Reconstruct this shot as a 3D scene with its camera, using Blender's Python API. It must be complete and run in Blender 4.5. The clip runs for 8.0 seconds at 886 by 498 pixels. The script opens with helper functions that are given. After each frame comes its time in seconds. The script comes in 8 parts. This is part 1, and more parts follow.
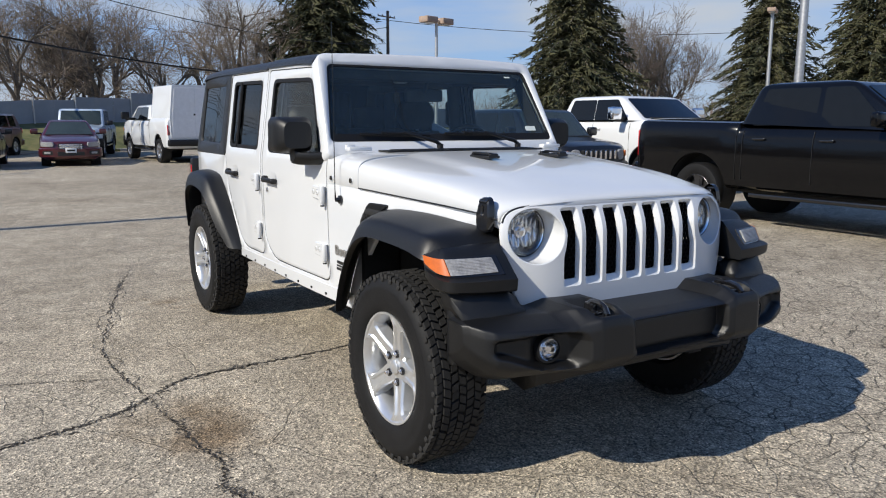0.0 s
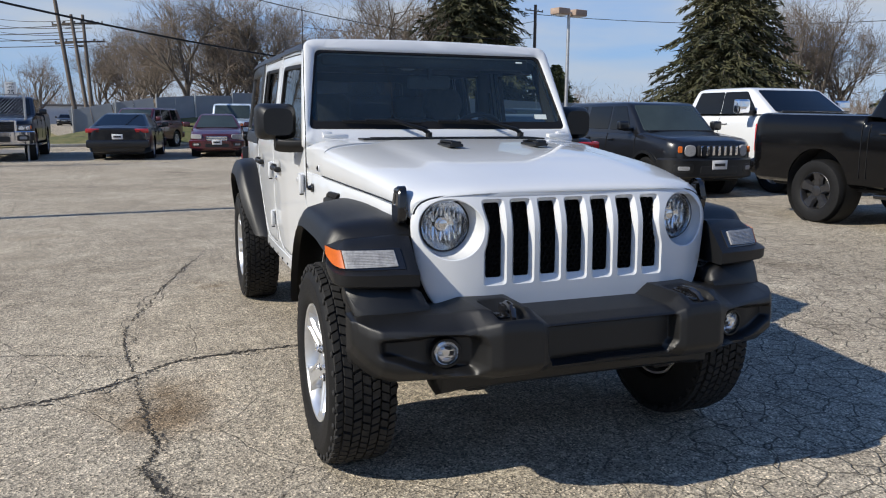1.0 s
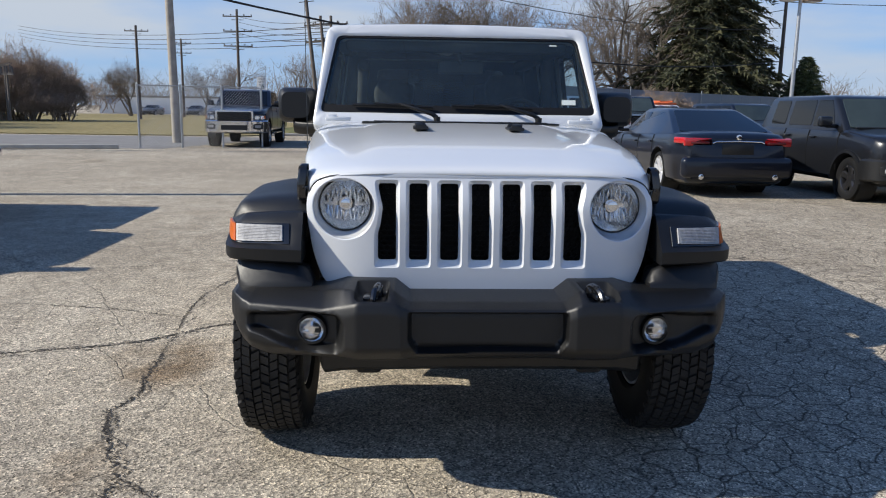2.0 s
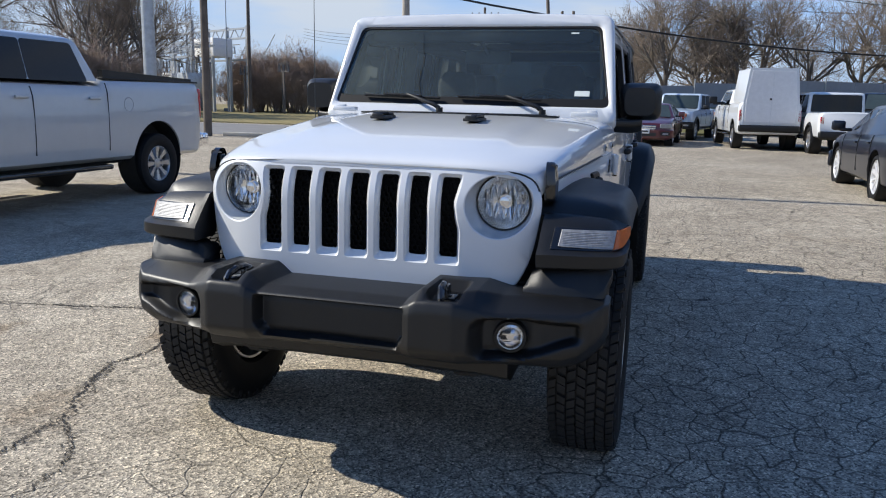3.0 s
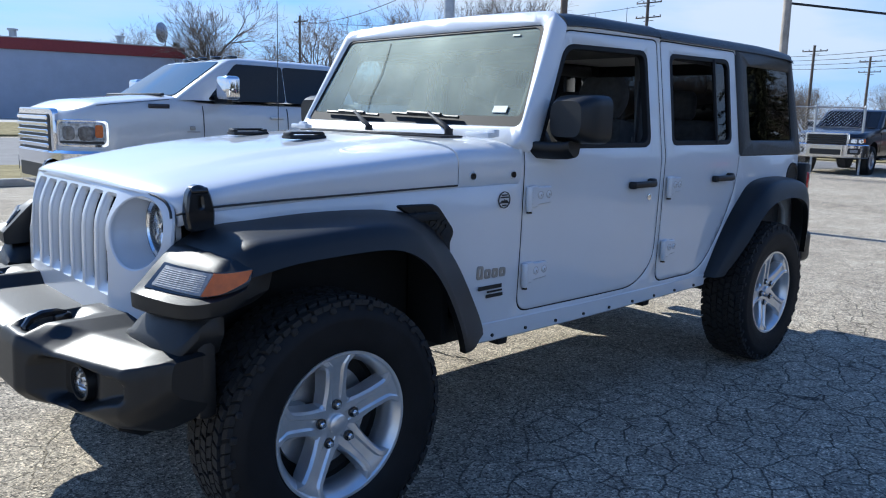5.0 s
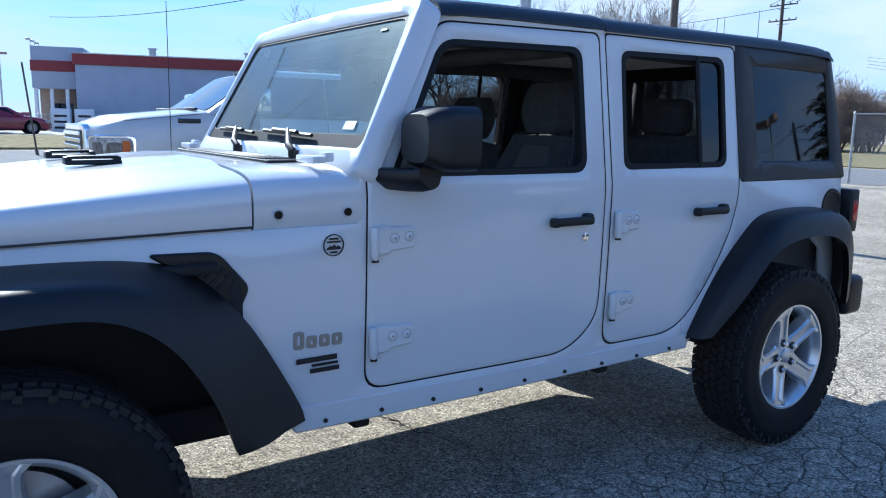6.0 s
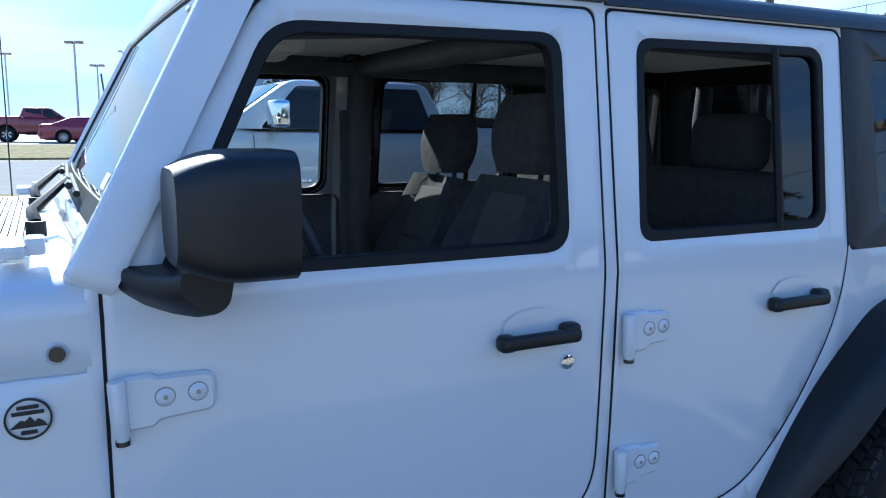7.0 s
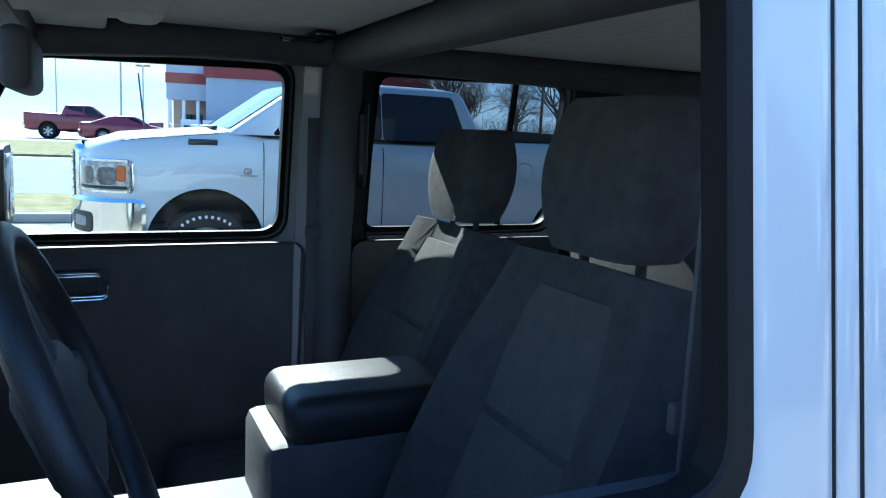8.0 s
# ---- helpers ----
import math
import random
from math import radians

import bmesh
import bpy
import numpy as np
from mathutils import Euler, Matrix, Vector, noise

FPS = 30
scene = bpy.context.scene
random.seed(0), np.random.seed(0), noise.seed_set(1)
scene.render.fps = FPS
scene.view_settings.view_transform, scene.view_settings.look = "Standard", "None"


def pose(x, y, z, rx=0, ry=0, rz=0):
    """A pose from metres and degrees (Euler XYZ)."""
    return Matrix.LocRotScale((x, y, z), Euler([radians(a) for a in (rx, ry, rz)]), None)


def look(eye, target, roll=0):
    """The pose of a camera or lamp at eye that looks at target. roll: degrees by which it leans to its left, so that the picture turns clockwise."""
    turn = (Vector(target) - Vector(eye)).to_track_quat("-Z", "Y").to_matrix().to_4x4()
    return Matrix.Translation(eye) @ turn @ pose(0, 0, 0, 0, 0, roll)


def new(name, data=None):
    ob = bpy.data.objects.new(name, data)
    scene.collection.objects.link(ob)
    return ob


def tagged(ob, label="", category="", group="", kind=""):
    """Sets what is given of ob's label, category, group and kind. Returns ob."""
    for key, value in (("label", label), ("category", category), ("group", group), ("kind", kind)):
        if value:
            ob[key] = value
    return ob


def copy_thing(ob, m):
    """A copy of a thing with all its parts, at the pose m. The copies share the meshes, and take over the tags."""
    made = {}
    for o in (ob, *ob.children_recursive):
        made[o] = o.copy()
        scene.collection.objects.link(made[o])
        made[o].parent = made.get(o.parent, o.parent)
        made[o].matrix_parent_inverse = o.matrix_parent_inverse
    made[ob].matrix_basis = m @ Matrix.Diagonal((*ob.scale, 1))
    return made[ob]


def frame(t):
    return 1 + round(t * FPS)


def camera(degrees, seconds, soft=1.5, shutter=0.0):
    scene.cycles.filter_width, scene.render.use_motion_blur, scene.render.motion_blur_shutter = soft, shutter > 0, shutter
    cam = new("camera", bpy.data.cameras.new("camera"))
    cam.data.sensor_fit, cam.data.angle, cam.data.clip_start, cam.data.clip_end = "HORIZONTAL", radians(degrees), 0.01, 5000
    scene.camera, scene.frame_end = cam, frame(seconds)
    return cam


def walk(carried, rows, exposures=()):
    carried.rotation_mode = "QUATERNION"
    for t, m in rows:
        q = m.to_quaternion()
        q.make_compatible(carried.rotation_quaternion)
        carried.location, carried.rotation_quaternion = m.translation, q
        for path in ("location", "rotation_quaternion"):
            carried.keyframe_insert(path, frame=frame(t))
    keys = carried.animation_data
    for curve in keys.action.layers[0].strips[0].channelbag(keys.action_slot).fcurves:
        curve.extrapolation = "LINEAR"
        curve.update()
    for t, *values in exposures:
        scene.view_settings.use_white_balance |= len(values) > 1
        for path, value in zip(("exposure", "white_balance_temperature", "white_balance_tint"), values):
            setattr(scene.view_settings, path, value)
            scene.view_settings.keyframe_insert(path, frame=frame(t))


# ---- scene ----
cam = camera(60.4, 8.0, 1.1)
PATH = [
    (0, (-2.304, -2.729, 1.416), (-1.272, -1.048, 1.086), 0.2),
    (0.5, (-1.926, -2.822, 1.376), (-1.036, -1.063, 1.04), 0.2),
    (1, (-1.436, -2.944, 1.377), (-0.756, -1.094, 1.034), 0.3),
    (1.2, (-1.216, -3.032, 1.36), (-0.639, -1.149, 1.014), 0.4),
    (2.3, (0.128, -3.137, 1.329), (0.024, -1.173, 0.966), 1.0),
    (2.5, (0.394, -3.13, 1.327), (0.162, -1.178, 0.959), 1.1),
    (3, (1.01, -2.934, 1.326), (0.468, -1.047, 0.945), 1.3),
    (3.5, (1.586, -2.67, 1.335), (0.759, -0.89, 0.949), 1.1),
    (4, (2.043, -2.321, 1.341), (0.974, -0.673, 0.963), 1.1),
    (4.5, (2.407, -1.866, 1.353), (1.139, -0.361, 0.992), 1.1),
    (4.7, (2.541, -1.661, 1.337), (1.21, -0.21, 0.988), 1.4),
    (5.8, (2.807, -0.343, 1.371), (1.196, 0.794, 1.04), 1.2),
    (6, (2.725, -0.116, 1.383), (1.092, 0.993, 1.063), 1.2),
    (6.5, (2.4, 0.408, 1.403), (0.712, 1.438, 1.103), 0.7),
    (7, (2.003, 0.884, 1.472), (0.254, 1.802, 1.16), 0.6),
    (7.5, (1.53, 1.193, 1.473), (-0.251, 2.057, 1.189), 1.5),
    (8, (1.157, 1.377, 1.5), (-0.637, 2.212, 1.212), 2.6),
]
walk(cam, [(t, look(eye, target, roll)) for t, eye, target, roll in PATH],
     [(0.0, -0.03, 6450, 10), (1.2, 0.0, 6400, 10), (2.5, 0.14, 6350, 10), (3.5, 0.32, 6200, 9), (4.7, 0.40, 5850, 8), (6.0, 0.66, 5350, 6), (7.0, 1.0, 5350, 3), (8.0, 1.68, 5250, -2)])

# ---- sky, sun ----
SUN_DIR = Vector((-1.36, -0.10, 1.0)).normalized()
world = bpy.data.worlds.new("world")
scene.world = world
world.use_nodes = True
wt = world.node_tree
wt.nodes.clear()
w_out = wt.nodes.new("ShaderNodeOutputWorld")
w_bg = wt.nodes.new("ShaderNodeBackground")
w_sky = wt.nodes.new("ShaderNodeTexSky")
w_sky.sky_type, w_sky.sun_disc = "NISHITA", False
w_sky.sun_elevation = math.asin(SUN_DIR.z)
w_sky.sun_rotation = math.atan2(SUN_DIR.x, SUN_DIR.y)
w_sky.dust_density = 0.4
# thin streaks of high cloud, thicker towards the horizon
w_geo = wt.nodes.new("ShaderNodeTexCoord")
w_map = wt.nodes.new("ShaderNodeMapping")
w_map.inputs["Scale"].default_value = (1.6, 0.8, 7.0)
w_map.inputs["Location"].default_value = (0.3, 1.7, 0.2)
w_noise = wt.nodes.new("ShaderNodeTexNoise")
w_noise.inputs["Scale"].default_value, w_noise.inputs["Detail"].default_value = 2.2, 8
w_ramp = wt.nodes.new("ShaderNodeValToRGB")
w_ramp.color_ramp.elements[0].position, w_ramp.color_ramp.elements[1].position = 0.31, 0.61
w_mix = wt.nodes.new("ShaderNodeMix")
w_mix.data_type = "RGBA"
w_mix.inputs[7].default_value = (6.3, 6.6, 7.0, 1)
wt.links.new(w_geo.outputs["Generated"], w_map.inputs[0])
wt.links.new(w_map.outputs[0], w_noise.inputs["Vector"])
wt.links.new(w_noise.outputs[0], w_ramp.inputs[0])
w_thin = wt.nodes.new("ShaderNodeMath")
w_thin.operation = "MULTIPLY"
wt.links.new(w_ramp.outputs[0], w_thin.inputs[0])
wt.links.new(w_thin.outputs[0], w_mix.inputs[0])
w_tint = wt.nodes.new("ShaderNodeMix")
w_tint.data_type, w_tint.blend_type = "RGBA", "MULTIPLY"
w_tint.inputs[0].default_value = 1.0
w_tint.inputs[7].default_value = (0.46, 0.89, 1.50, 1)
wt.links.new(w_sky.outputs[0], w_tint.inputs[6])
w_even = wt.nodes.new("ShaderNodeMix")
w_even.data_type = "RGBA"
w_even.inputs[7].default_value = (2.1, 4.3, 8.6, 1)
w_up = wt.nodes.new("ShaderNodeSeparateXYZ")
w_grad = wt.nodes.new("ShaderNodeMapRange")
w_grad.inputs[1].default_value, w_grad.inputs[2].default_value = 0.05, 0.75
w_grad.inputs[3].default_value, w_grad.inputs[4].default_value = 0.58, 0.10
wt.links.new(w_geo.outputs["Generated"], w_up.inputs[0])
wt.links.new(w_up.outputs[2], w_grad.inputs[0])
wt.links.new(w_grad.outputs[0], w_even.inputs[0])
w_lift = wt.nodes.new("ShaderNodeMapRange")
w_lift.inputs[1].default_value, w_lift.inputs[2].default_value = 0.15, 0.55
w_lift.inputs[3].default_value, w_lift.inputs[4].default_value = 1.0, 0.05
wt.links.new(w_up.outputs[2], w_lift.inputs[0])
wt.links.new(w_lift.outputs[0], w_thin.inputs[1])
wt.links.new(w_tint.outputs[2], w_even.inputs[6])
wt.links.new(w_even.outputs[2], w_mix.inputs[6])
# pale haze low over the horizon
w_sep = wt.nodes.new("ShaderNodeSeparateXYZ")
w_low = wt.nodes.new("ShaderNodeMapRange")
w_low.inputs[1].default_value, w_low.inputs[2].default_value = 0.0, 0.26
w_low.inputs[3].default_value, w_low.inputs[4].default_value = 0.62, 0.0
w_haze = wt.nodes.new("ShaderNodeMix")
w_haze.data_type = "RGBA"
w_haze.inputs[7].default_value = (4.6, 5.8, 7.5, 1)
wt.links.new(w_geo.outputs["Generated"], w_sep.inputs[0])
wt.links.new(w_sep.outputs[2], w_low.inputs[0])
wt.links.new(w_low.outputs[0], w_haze.inputs[0])
wt.links.new(w_mix.outputs[2], w_haze.inputs[6])
wt.links.new(w_haze.outputs[2], w_bg.inputs[0])
wt.links.new(w_bg.outputs[0], w_out.inputs[0])
w_bg.inputs[1].default_value = 0.092
sun = new("sun", bpy.data.lights.new("sun", "SUN"))
sun.data.energy, sun.data.angle, sun.data.color = 5.6, radians(0.53), (1.0, 0.93, 0.80)
sun.matrix_world = look(SUN_DIR * 50, (0, 0, 0))


# ---- materials ----
def material(name, color, rough=0.5, metal=0.0, vary=0.12, scale=8.0, bump=0.0, bscale=200.0, coat=0.0, second=None, spec=0.5, jitter=0.0):
    m = bpy.data.materials.new(name)
    m.use_nodes = True
    nt = m.node_tree
    b = nt.nodes["Principled BSDF"]
    b.inputs["Roughness"].default_value, b.inputs["Metallic"].default_value = rough, metal
    b.inputs["Coat Weight"].default_value, b.inputs["Coat Roughness"].default_value = coat, 0.03
    b.inputs["Specular IOR Level"].default_value = spec
    tc = nt.nodes.new("ShaderNodeTexCoord")
    n1 = nt.nodes.new("ShaderNodeTexNoise")
    n1.inputs["Scale"].default_value, n1.inputs["Detail"].default_value, n1.inputs["Roughness"].default_value = scale, 6, 0.62
    nt.links.new(tc.outputs["Object"], n1.inputs["Vector"])
    ramp = nt.nodes.new("ShaderNodeValToRGB")
    c2 = second if second else tuple(min(1, c * (1 + vary)) for c in color)
    c1 = color if second else tuple(c * (1 - vary) for c in color)
    ramp.color_ramp.elements[0].position, ramp.color_ramp.elements[1].position = 0.32, 0.68
    ramp.color_ramp.elements[0].color, ramp.color_ramp.elements[1].color = (*c1, 1), (*c2, 1)
    nt.links.new(n1.outputs[0], ramp.inputs[0])
    src = ramp.outputs[0]
    if jitter:
        info = nt.nodes.new("ShaderNodeObjectInfo")
        hsv = nt.nodes.new("ShaderNodeHueSaturation")
        mr = nt.nodes.new("ShaderNodeMapRange")
        mr.inputs[3].default_value, mr.inputs[4].default_value = 1 - jitter, 1 + jitter
        nt.links.new(info.outputs["Random"], mr.inputs[0])
        nt.links.new(mr.outputs[0], hsv.inputs["Value"])
        nt.links.new(src, hsv.inputs["Color"])
        src = hsv.outputs[0]
    nt.links.new(src, b.inputs["Base Color"])
    if bump:
        n2 = nt.nodes.new("ShaderNodeTexNoise")
        n2.inputs["Scale"].default_value, n2.inputs["Detail"].default_value = bscale, 4
        nt.links.new(tc.outputs["Object"], n2.inputs["Vector"])
        bp = nt.nodes.new("ShaderNodeBump")
        bp.inputs["Strength"].default_value, bp.inputs["Distance"].default_value = bump, 0.004
        nt.links.new(n2.outputs[0], bp.inputs["Height"])
        nt.links.new(bp.outputs[0], b.inputs["Normal"])
    return m


def glass(name, tint, gloss=0.02, ior=1.5, dust=0.0):
    m = bpy.data.materials.new(name)
    m.use_nodes = True
    nt = m.node_tree
    nt.nodes.clear()
    out = nt.nodes.new("ShaderNodeOutputMaterial")
    tr = nt.nodes.new("ShaderNodeBsdfTransparent")
    tr.inputs[0].default_value = (*tint, 1)
    gl = nt.nodes.new("ShaderNodeBsdfGlossy")
    gl.inputs["Roughness"].default_value = gloss
    fr = nt.nodes.new("ShaderNodeFresnel")
    fr.inputs[0].default_value = ior
    mx = nt.nodes.new("ShaderNodeMixShader")
    nt.links.new(fr.outputs[0], mx.inputs[0])
    nt.links.new(tr.outputs[0], mx.inputs[1])
    nt.links.new(gl.outputs[0], mx.inputs[2])
    last = mx
    if dust:
        di = nt.nodes.new("ShaderNodeBsdfGlossy")
        di.inputs[0].default_value = (0.74, 0.86, 0.80, 1)
        di.inputs["Roughness"].default_value = 0.46
        m2 = nt.nodes.new("ShaderNodeMixShader")
        tc = nt.nodes.new("ShaderNodeTexCoord")
        nz = nt.nodes.new("ShaderNodeTexNoise")
        nz.inputs["Scale"].default_value, nz.inputs["Detail"].default_value = 5, 6
        mr = nt.nodes.new("ShaderNodeMapRange")
        mr.inputs[1].default_value, mr.inputs[2].default_value = 0.3, 0.8
        mr.inputs[3].default_value, mr.inputs[4].default_value = dust * 0.75, dust * 1.25
        nt.links.new(tc.outputs["Object"], nz.inputs["Vector"])
        nt.links.new(nz.outputs[0], mr.inputs[0])
        nt.links.new(mr.outputs[0], m2.inputs[0])
        nt.links.new(mx.outputs[0], m2.inputs[1])
        nt.links.new(di.outputs[0], m2.inputs[2])
        last = m2
    nt.links.new(last.outputs[0], out.inputs[0])
    return m


WHITE = material("white_paint", (0.62, 0.635, 0.65), 0.32, vary=0.015, scale=3, coat=0.9)
PLASTIC = material("black_textured_plastic", (0.0040, 0.0041, 0.0045), 0.46, vary=0.25, scale=5, bump=0.10, bscale=700, spec=0.48)
HARDTOP = material("black_hardtop", (0.011, 0.012, 0.014), 0.42, vary=0.15, scale=5, bump=0.2, bscale=700)
GLOSSBLK = material("gloss_black", (0.008, 0.008, 0.009), 0.2, vary=0.1, coat=0.5)
RUBBER = material("tyre_rubber", (0.007, 0.007, 0.0075), 0.65, vary=0.3, scale=14, bump=0.15, bscale=400, spec=0.25)
TREAD = material("tyre_tread", (0.011, 0.0105, 0.010), 0.8, vary=0.4, scale=18, bump=0.3, bscale=300)
SEAL = material("window_rubber", (0.008, 0.008, 0.009), 0.6, vary=0.1, spec=0.25)
ALLOY = material("painted_alloy", (0.66, 0.67, 0.68), 0.30, 0.75, vary=0.06, scale=20, coat=0.4)
CHROME = material("chrome", (0.8, 0.8, 0.82), 0.08, 1.0, vary=0.02)
STEEL = material("galvanised_steel", (0.42, 0.43, 0.44), 0.45, 0.8, vary=0.15, scale=12)
DARK = material("dark_underbody", (0.010, 0.010, 0.010), 0.8, vary=0.3)
MESHBLK = material("grille_mesh", (0.0035, 0.0035, 0.0035), 0.8, vary=0.2, spec=0.12)
CLOTH = material("dark_seat_cloth", (0.058, 0.058, 0.060), 0.95, vary=0.25, scale=30, bump=0.5, bscale=500)
CLOTHG = material("grey_seat_cloth", (0.095, 0.092, 0.086), 0.95, vary=0.12, scale=40, bump=0.5, bscale=600)
TRIM = material("interior_trim", (0.078, 0.080, 0.086), 0.6, vary=0.2, bump=0.2, bscale=800)
LINER = material("grey_headliner", (0.68, 0.675, 0.66), 0.95, vary=0.06, scale=30, bump=0.3, bscale=900)
LEATHER = material("black_leatherette", (0.02, 0.02, 0.022), 0.4, vary=0.15, bump=0.3, bscale=500)
AMBER = material("amber_lens", (0.50, 0.105, 0.008), 0.35, vary=0.15, scale=40, coat=0.12)
CLEARL = material("clear_ribbed_lens", (0.27, 0.27, 0.275), 0.5, 0.1, vary=0.3, scale=60, coat=0.03)
REDL = material("red_lens", (0.42, 0.012, 0.015), 0.15, vary=0.12, coat=0.7)
REFLECT = material("lamp_reflector", (0.93, 0.94, 0.95), 0.20, 1.0, vary=0.05, scale=45)
PLATE = material("plate_white", (0.7, 0.7, 0.7), 0.5, vary=0.05)
BADGE = material("badge_grey", (0.33, 0.32, 0.30), 0.35, 0.6, vary=0.05)
INK = material("badge_black", (0.01, 0.01, 0.01), 0.45, vary=0.1)
STICKER = material("paper_sticker", (0.62, 0.66, 0.62), 0.6, vary=0.05)
RED_DOT = material("red_chalk", (0.45, 0.02, 0.03), 0.8, vary=0.2)
GLASS = glass("clear_glass", (0.80, 0.88, 0.85), dust=0.012)
GLASS_WS = glass("windshield_glass", (0.54, 0.63, 0.60), ior=1.5, dust=0.055)
GLASS_T = glass("tinted_glass", (0.22, 0.245, 0.25), ior=1.36)
GLASS_D = glass("privacy_glass", (0.045, 0.05, 0.055))
GLASS_H = glass("lamp_glass", (0.95, 0.96, 0.97), ior=1.45)


# ---- mesh helpers ----
def finish(bm, angle=38):
    bmesh.ops.recalc_face_normals(bm, faces=bm.faces)
    lim = radians(angle)
    for f in bm.faces:
        f.smooth = True
    for e in bm.edges:
        e.smooth = len(e.link_faces) == 2 and e.calc_face_angle(0) < lim
    return bm


def mesh_of(name, bm, angle=38, done=False):
    if not done:
        finish(bm, angle)
    me = bpy.data.meshes.new(name)
    bm.to_mesh(me)
    bm.free()
    return me


def part(name, bm, mat, parent=None, label="", angle=38, at=None, face=None):
    finish(bm, angle)
    if face is not None and sum((f.normal * f.calc_area()).dot(Vector(face)) for f in bm.faces) < 0:
        bmesh.ops.reverse_faces(bm, faces=bm.faces)
    me = mesh_of(name, bm, angle, True)
    me.materials.append(mat)
    ob = new(name, me)
    if parent is not None:
        ob.parent = parent
    if at is not None:
        ob.matrix_local = at
    if label:
        tagged(ob, label)
    return ob


def empty(name, label, category, group="", kind="", at=None):
    ob = new(name)
    ob.empty_display_size = 0.1
    if at is not None:
        ob.matrix_world = at
    return tagged(ob, label, category, group, kind)


def box(sx, sy, sz, at=(0, 0, 0), bevel=0.0, seg=2, rot=None):
    bm = bmesh.new()
    bmesh.ops.create_cube(bm, size=1)
    bmesh.ops.scale(bm, vec=(sx, sy, sz), verts=bm.verts)
    if bevel:
        bmesh.ops.bevel(bm, geom=bm.edges[:], offset=bevel, segments=seg, affect="EDGES", profile=0.5)
    if rot is not None:
        bmesh.ops.transform(bm, matrix=rot.to_4x4(), verts=bm.verts)
    bmesh.ops.translate(bm, vec=at, verts=bm.verts)
    return bm


def merge(*bms):
    out = bmesh.new()
    for b in bms:
        me = bpy.data.meshes.new("tmp")
        b.to_mesh(me)
        b.free()
        out.from_mesh(me)
        bpy.data.meshes.remove(me)
    return out


def moved(bm, m):
    bmesh.ops.transform(bm, matrix=m, verts=bm.verts)
    return bm


def cyl(r, h, at=(0, 0, 0), axis="z", seg=24, r2=None, bevel=0.0):
    bm = bmesh.new()
    bmesh.ops.create_cone(bm, cap_ends=True, segments=seg, radius1=r, radius2=r if r2 is None else r2, depth=h)
    if bevel:
        bmesh.ops.bevel(bm, geom=[e for e in bm.edges if len(e.link_faces) == 2 and e.calc_face_angle(0) > 1], offset=bevel, segments=2, affect="EDGES", profile=0.5)
    rot = {"z": Matrix(), "x": Matrix.Rotation(radians(90), 4, "Y"), "y": Matrix.Rotation(radians(-90), 4, "X")}[axis]
    bmesh.ops.transform(bm, matrix=Matrix.Translation(at) @ rot, verts=bm.verts)
    return bm


def lathe(profile, seg=48, axis="x", closed=False):
    """profile: (radius, along) pairs."""
    bm = bmesh.new()
    rings = []
    for k in range(seg):
        a = 2 * math.pi * k / seg
        row = []
        for r, h in profile:
            c, s = r * math.cos(a), r * math.sin(a)
            row.append(bm.verts.new({"x": (h, c, s), "z": (c, s, h), "y": (c, h, s)}[axis]))
        rings.append(row)
    n = len(profile)
    for k in range(seg):
        a, b = rings[k], rings[(k + 1) % seg]
        for i in range(n if closed else n - 1):
            j = (i + 1) % n
            bm.faces.new((a[i], a[j], b[j], b[i]))
    bmesh.ops.remove_doubles(bm, verts=bm.verts, dist=1e-6)
    return bm


def loft(sections, closed=True, caps=True, wrap=False):
    bm = bmesh.new()
    rows = [[bm.verts.new(p) for p in s] for s in sections]
    n = len(rows[0])
    pairs = list(zip(rows, rows[1:])) + ([(rows[-1], rows[0])] if wrap else [])
    for a, b in pairs:
        for i in range(n if closed else n - 1):
            j = (i + 1) % n
            bm.faces.new((a[i], a[j], b[j], b[i]))
    if caps and closed and not wrap:
        bm.faces.new(rows[0])
        bm.faces.new(rows[-1])
    return bm


def tube(points, radius, seg=8, caps=True):
    pts = [Vector(p) for p in points]
    rad = radius if isinstance(radius, (list, tuple)) else [radius] * len(pts)
    secs = []
    up = None
    for i, p in enumerate(pts):
        d = (pts[min(i + 1, len(pts) - 1)] - pts[max(i - 1, 0)]).normalized()
        if up is None:
            up = d.orthogonal().normalized()
        up = (up - d * up.dot(d))
        up = up.normalized() if up.length > 1e-6 else d.orthogonal().normalized()
        side = d.cross(up)
        secs.append([p + (up * math.cos(2 * math.pi * k / seg) + side * math.sin(2 * math.pi * k / seg)) * rad[i] for k in range(seg)])
    return loft(secs, True, caps)


def spline(pts, n=6):
    """Catmull-Rom through tuples of any length."""
    pts = [np.array(p, float) for p in pts]
    out = []
    for i in range(len(pts) - 1):
        p0, p1, p2, p3 = pts[max(i - 1, 0)], pts[i], pts[i + 1], pts[min(i + 2, len(pts) - 1)]
        for k in range(n):
            t = k / n
            out.append(0.5 * (2 * p1 + (p2 - p0) * t + (2 * p0 - 5 * p1 + 4 * p2 - p3) * t * t + (3 * p1 - p0 - 3 * p2 + p3) * t ** 3))
    out.append(pts[-1])
    return out


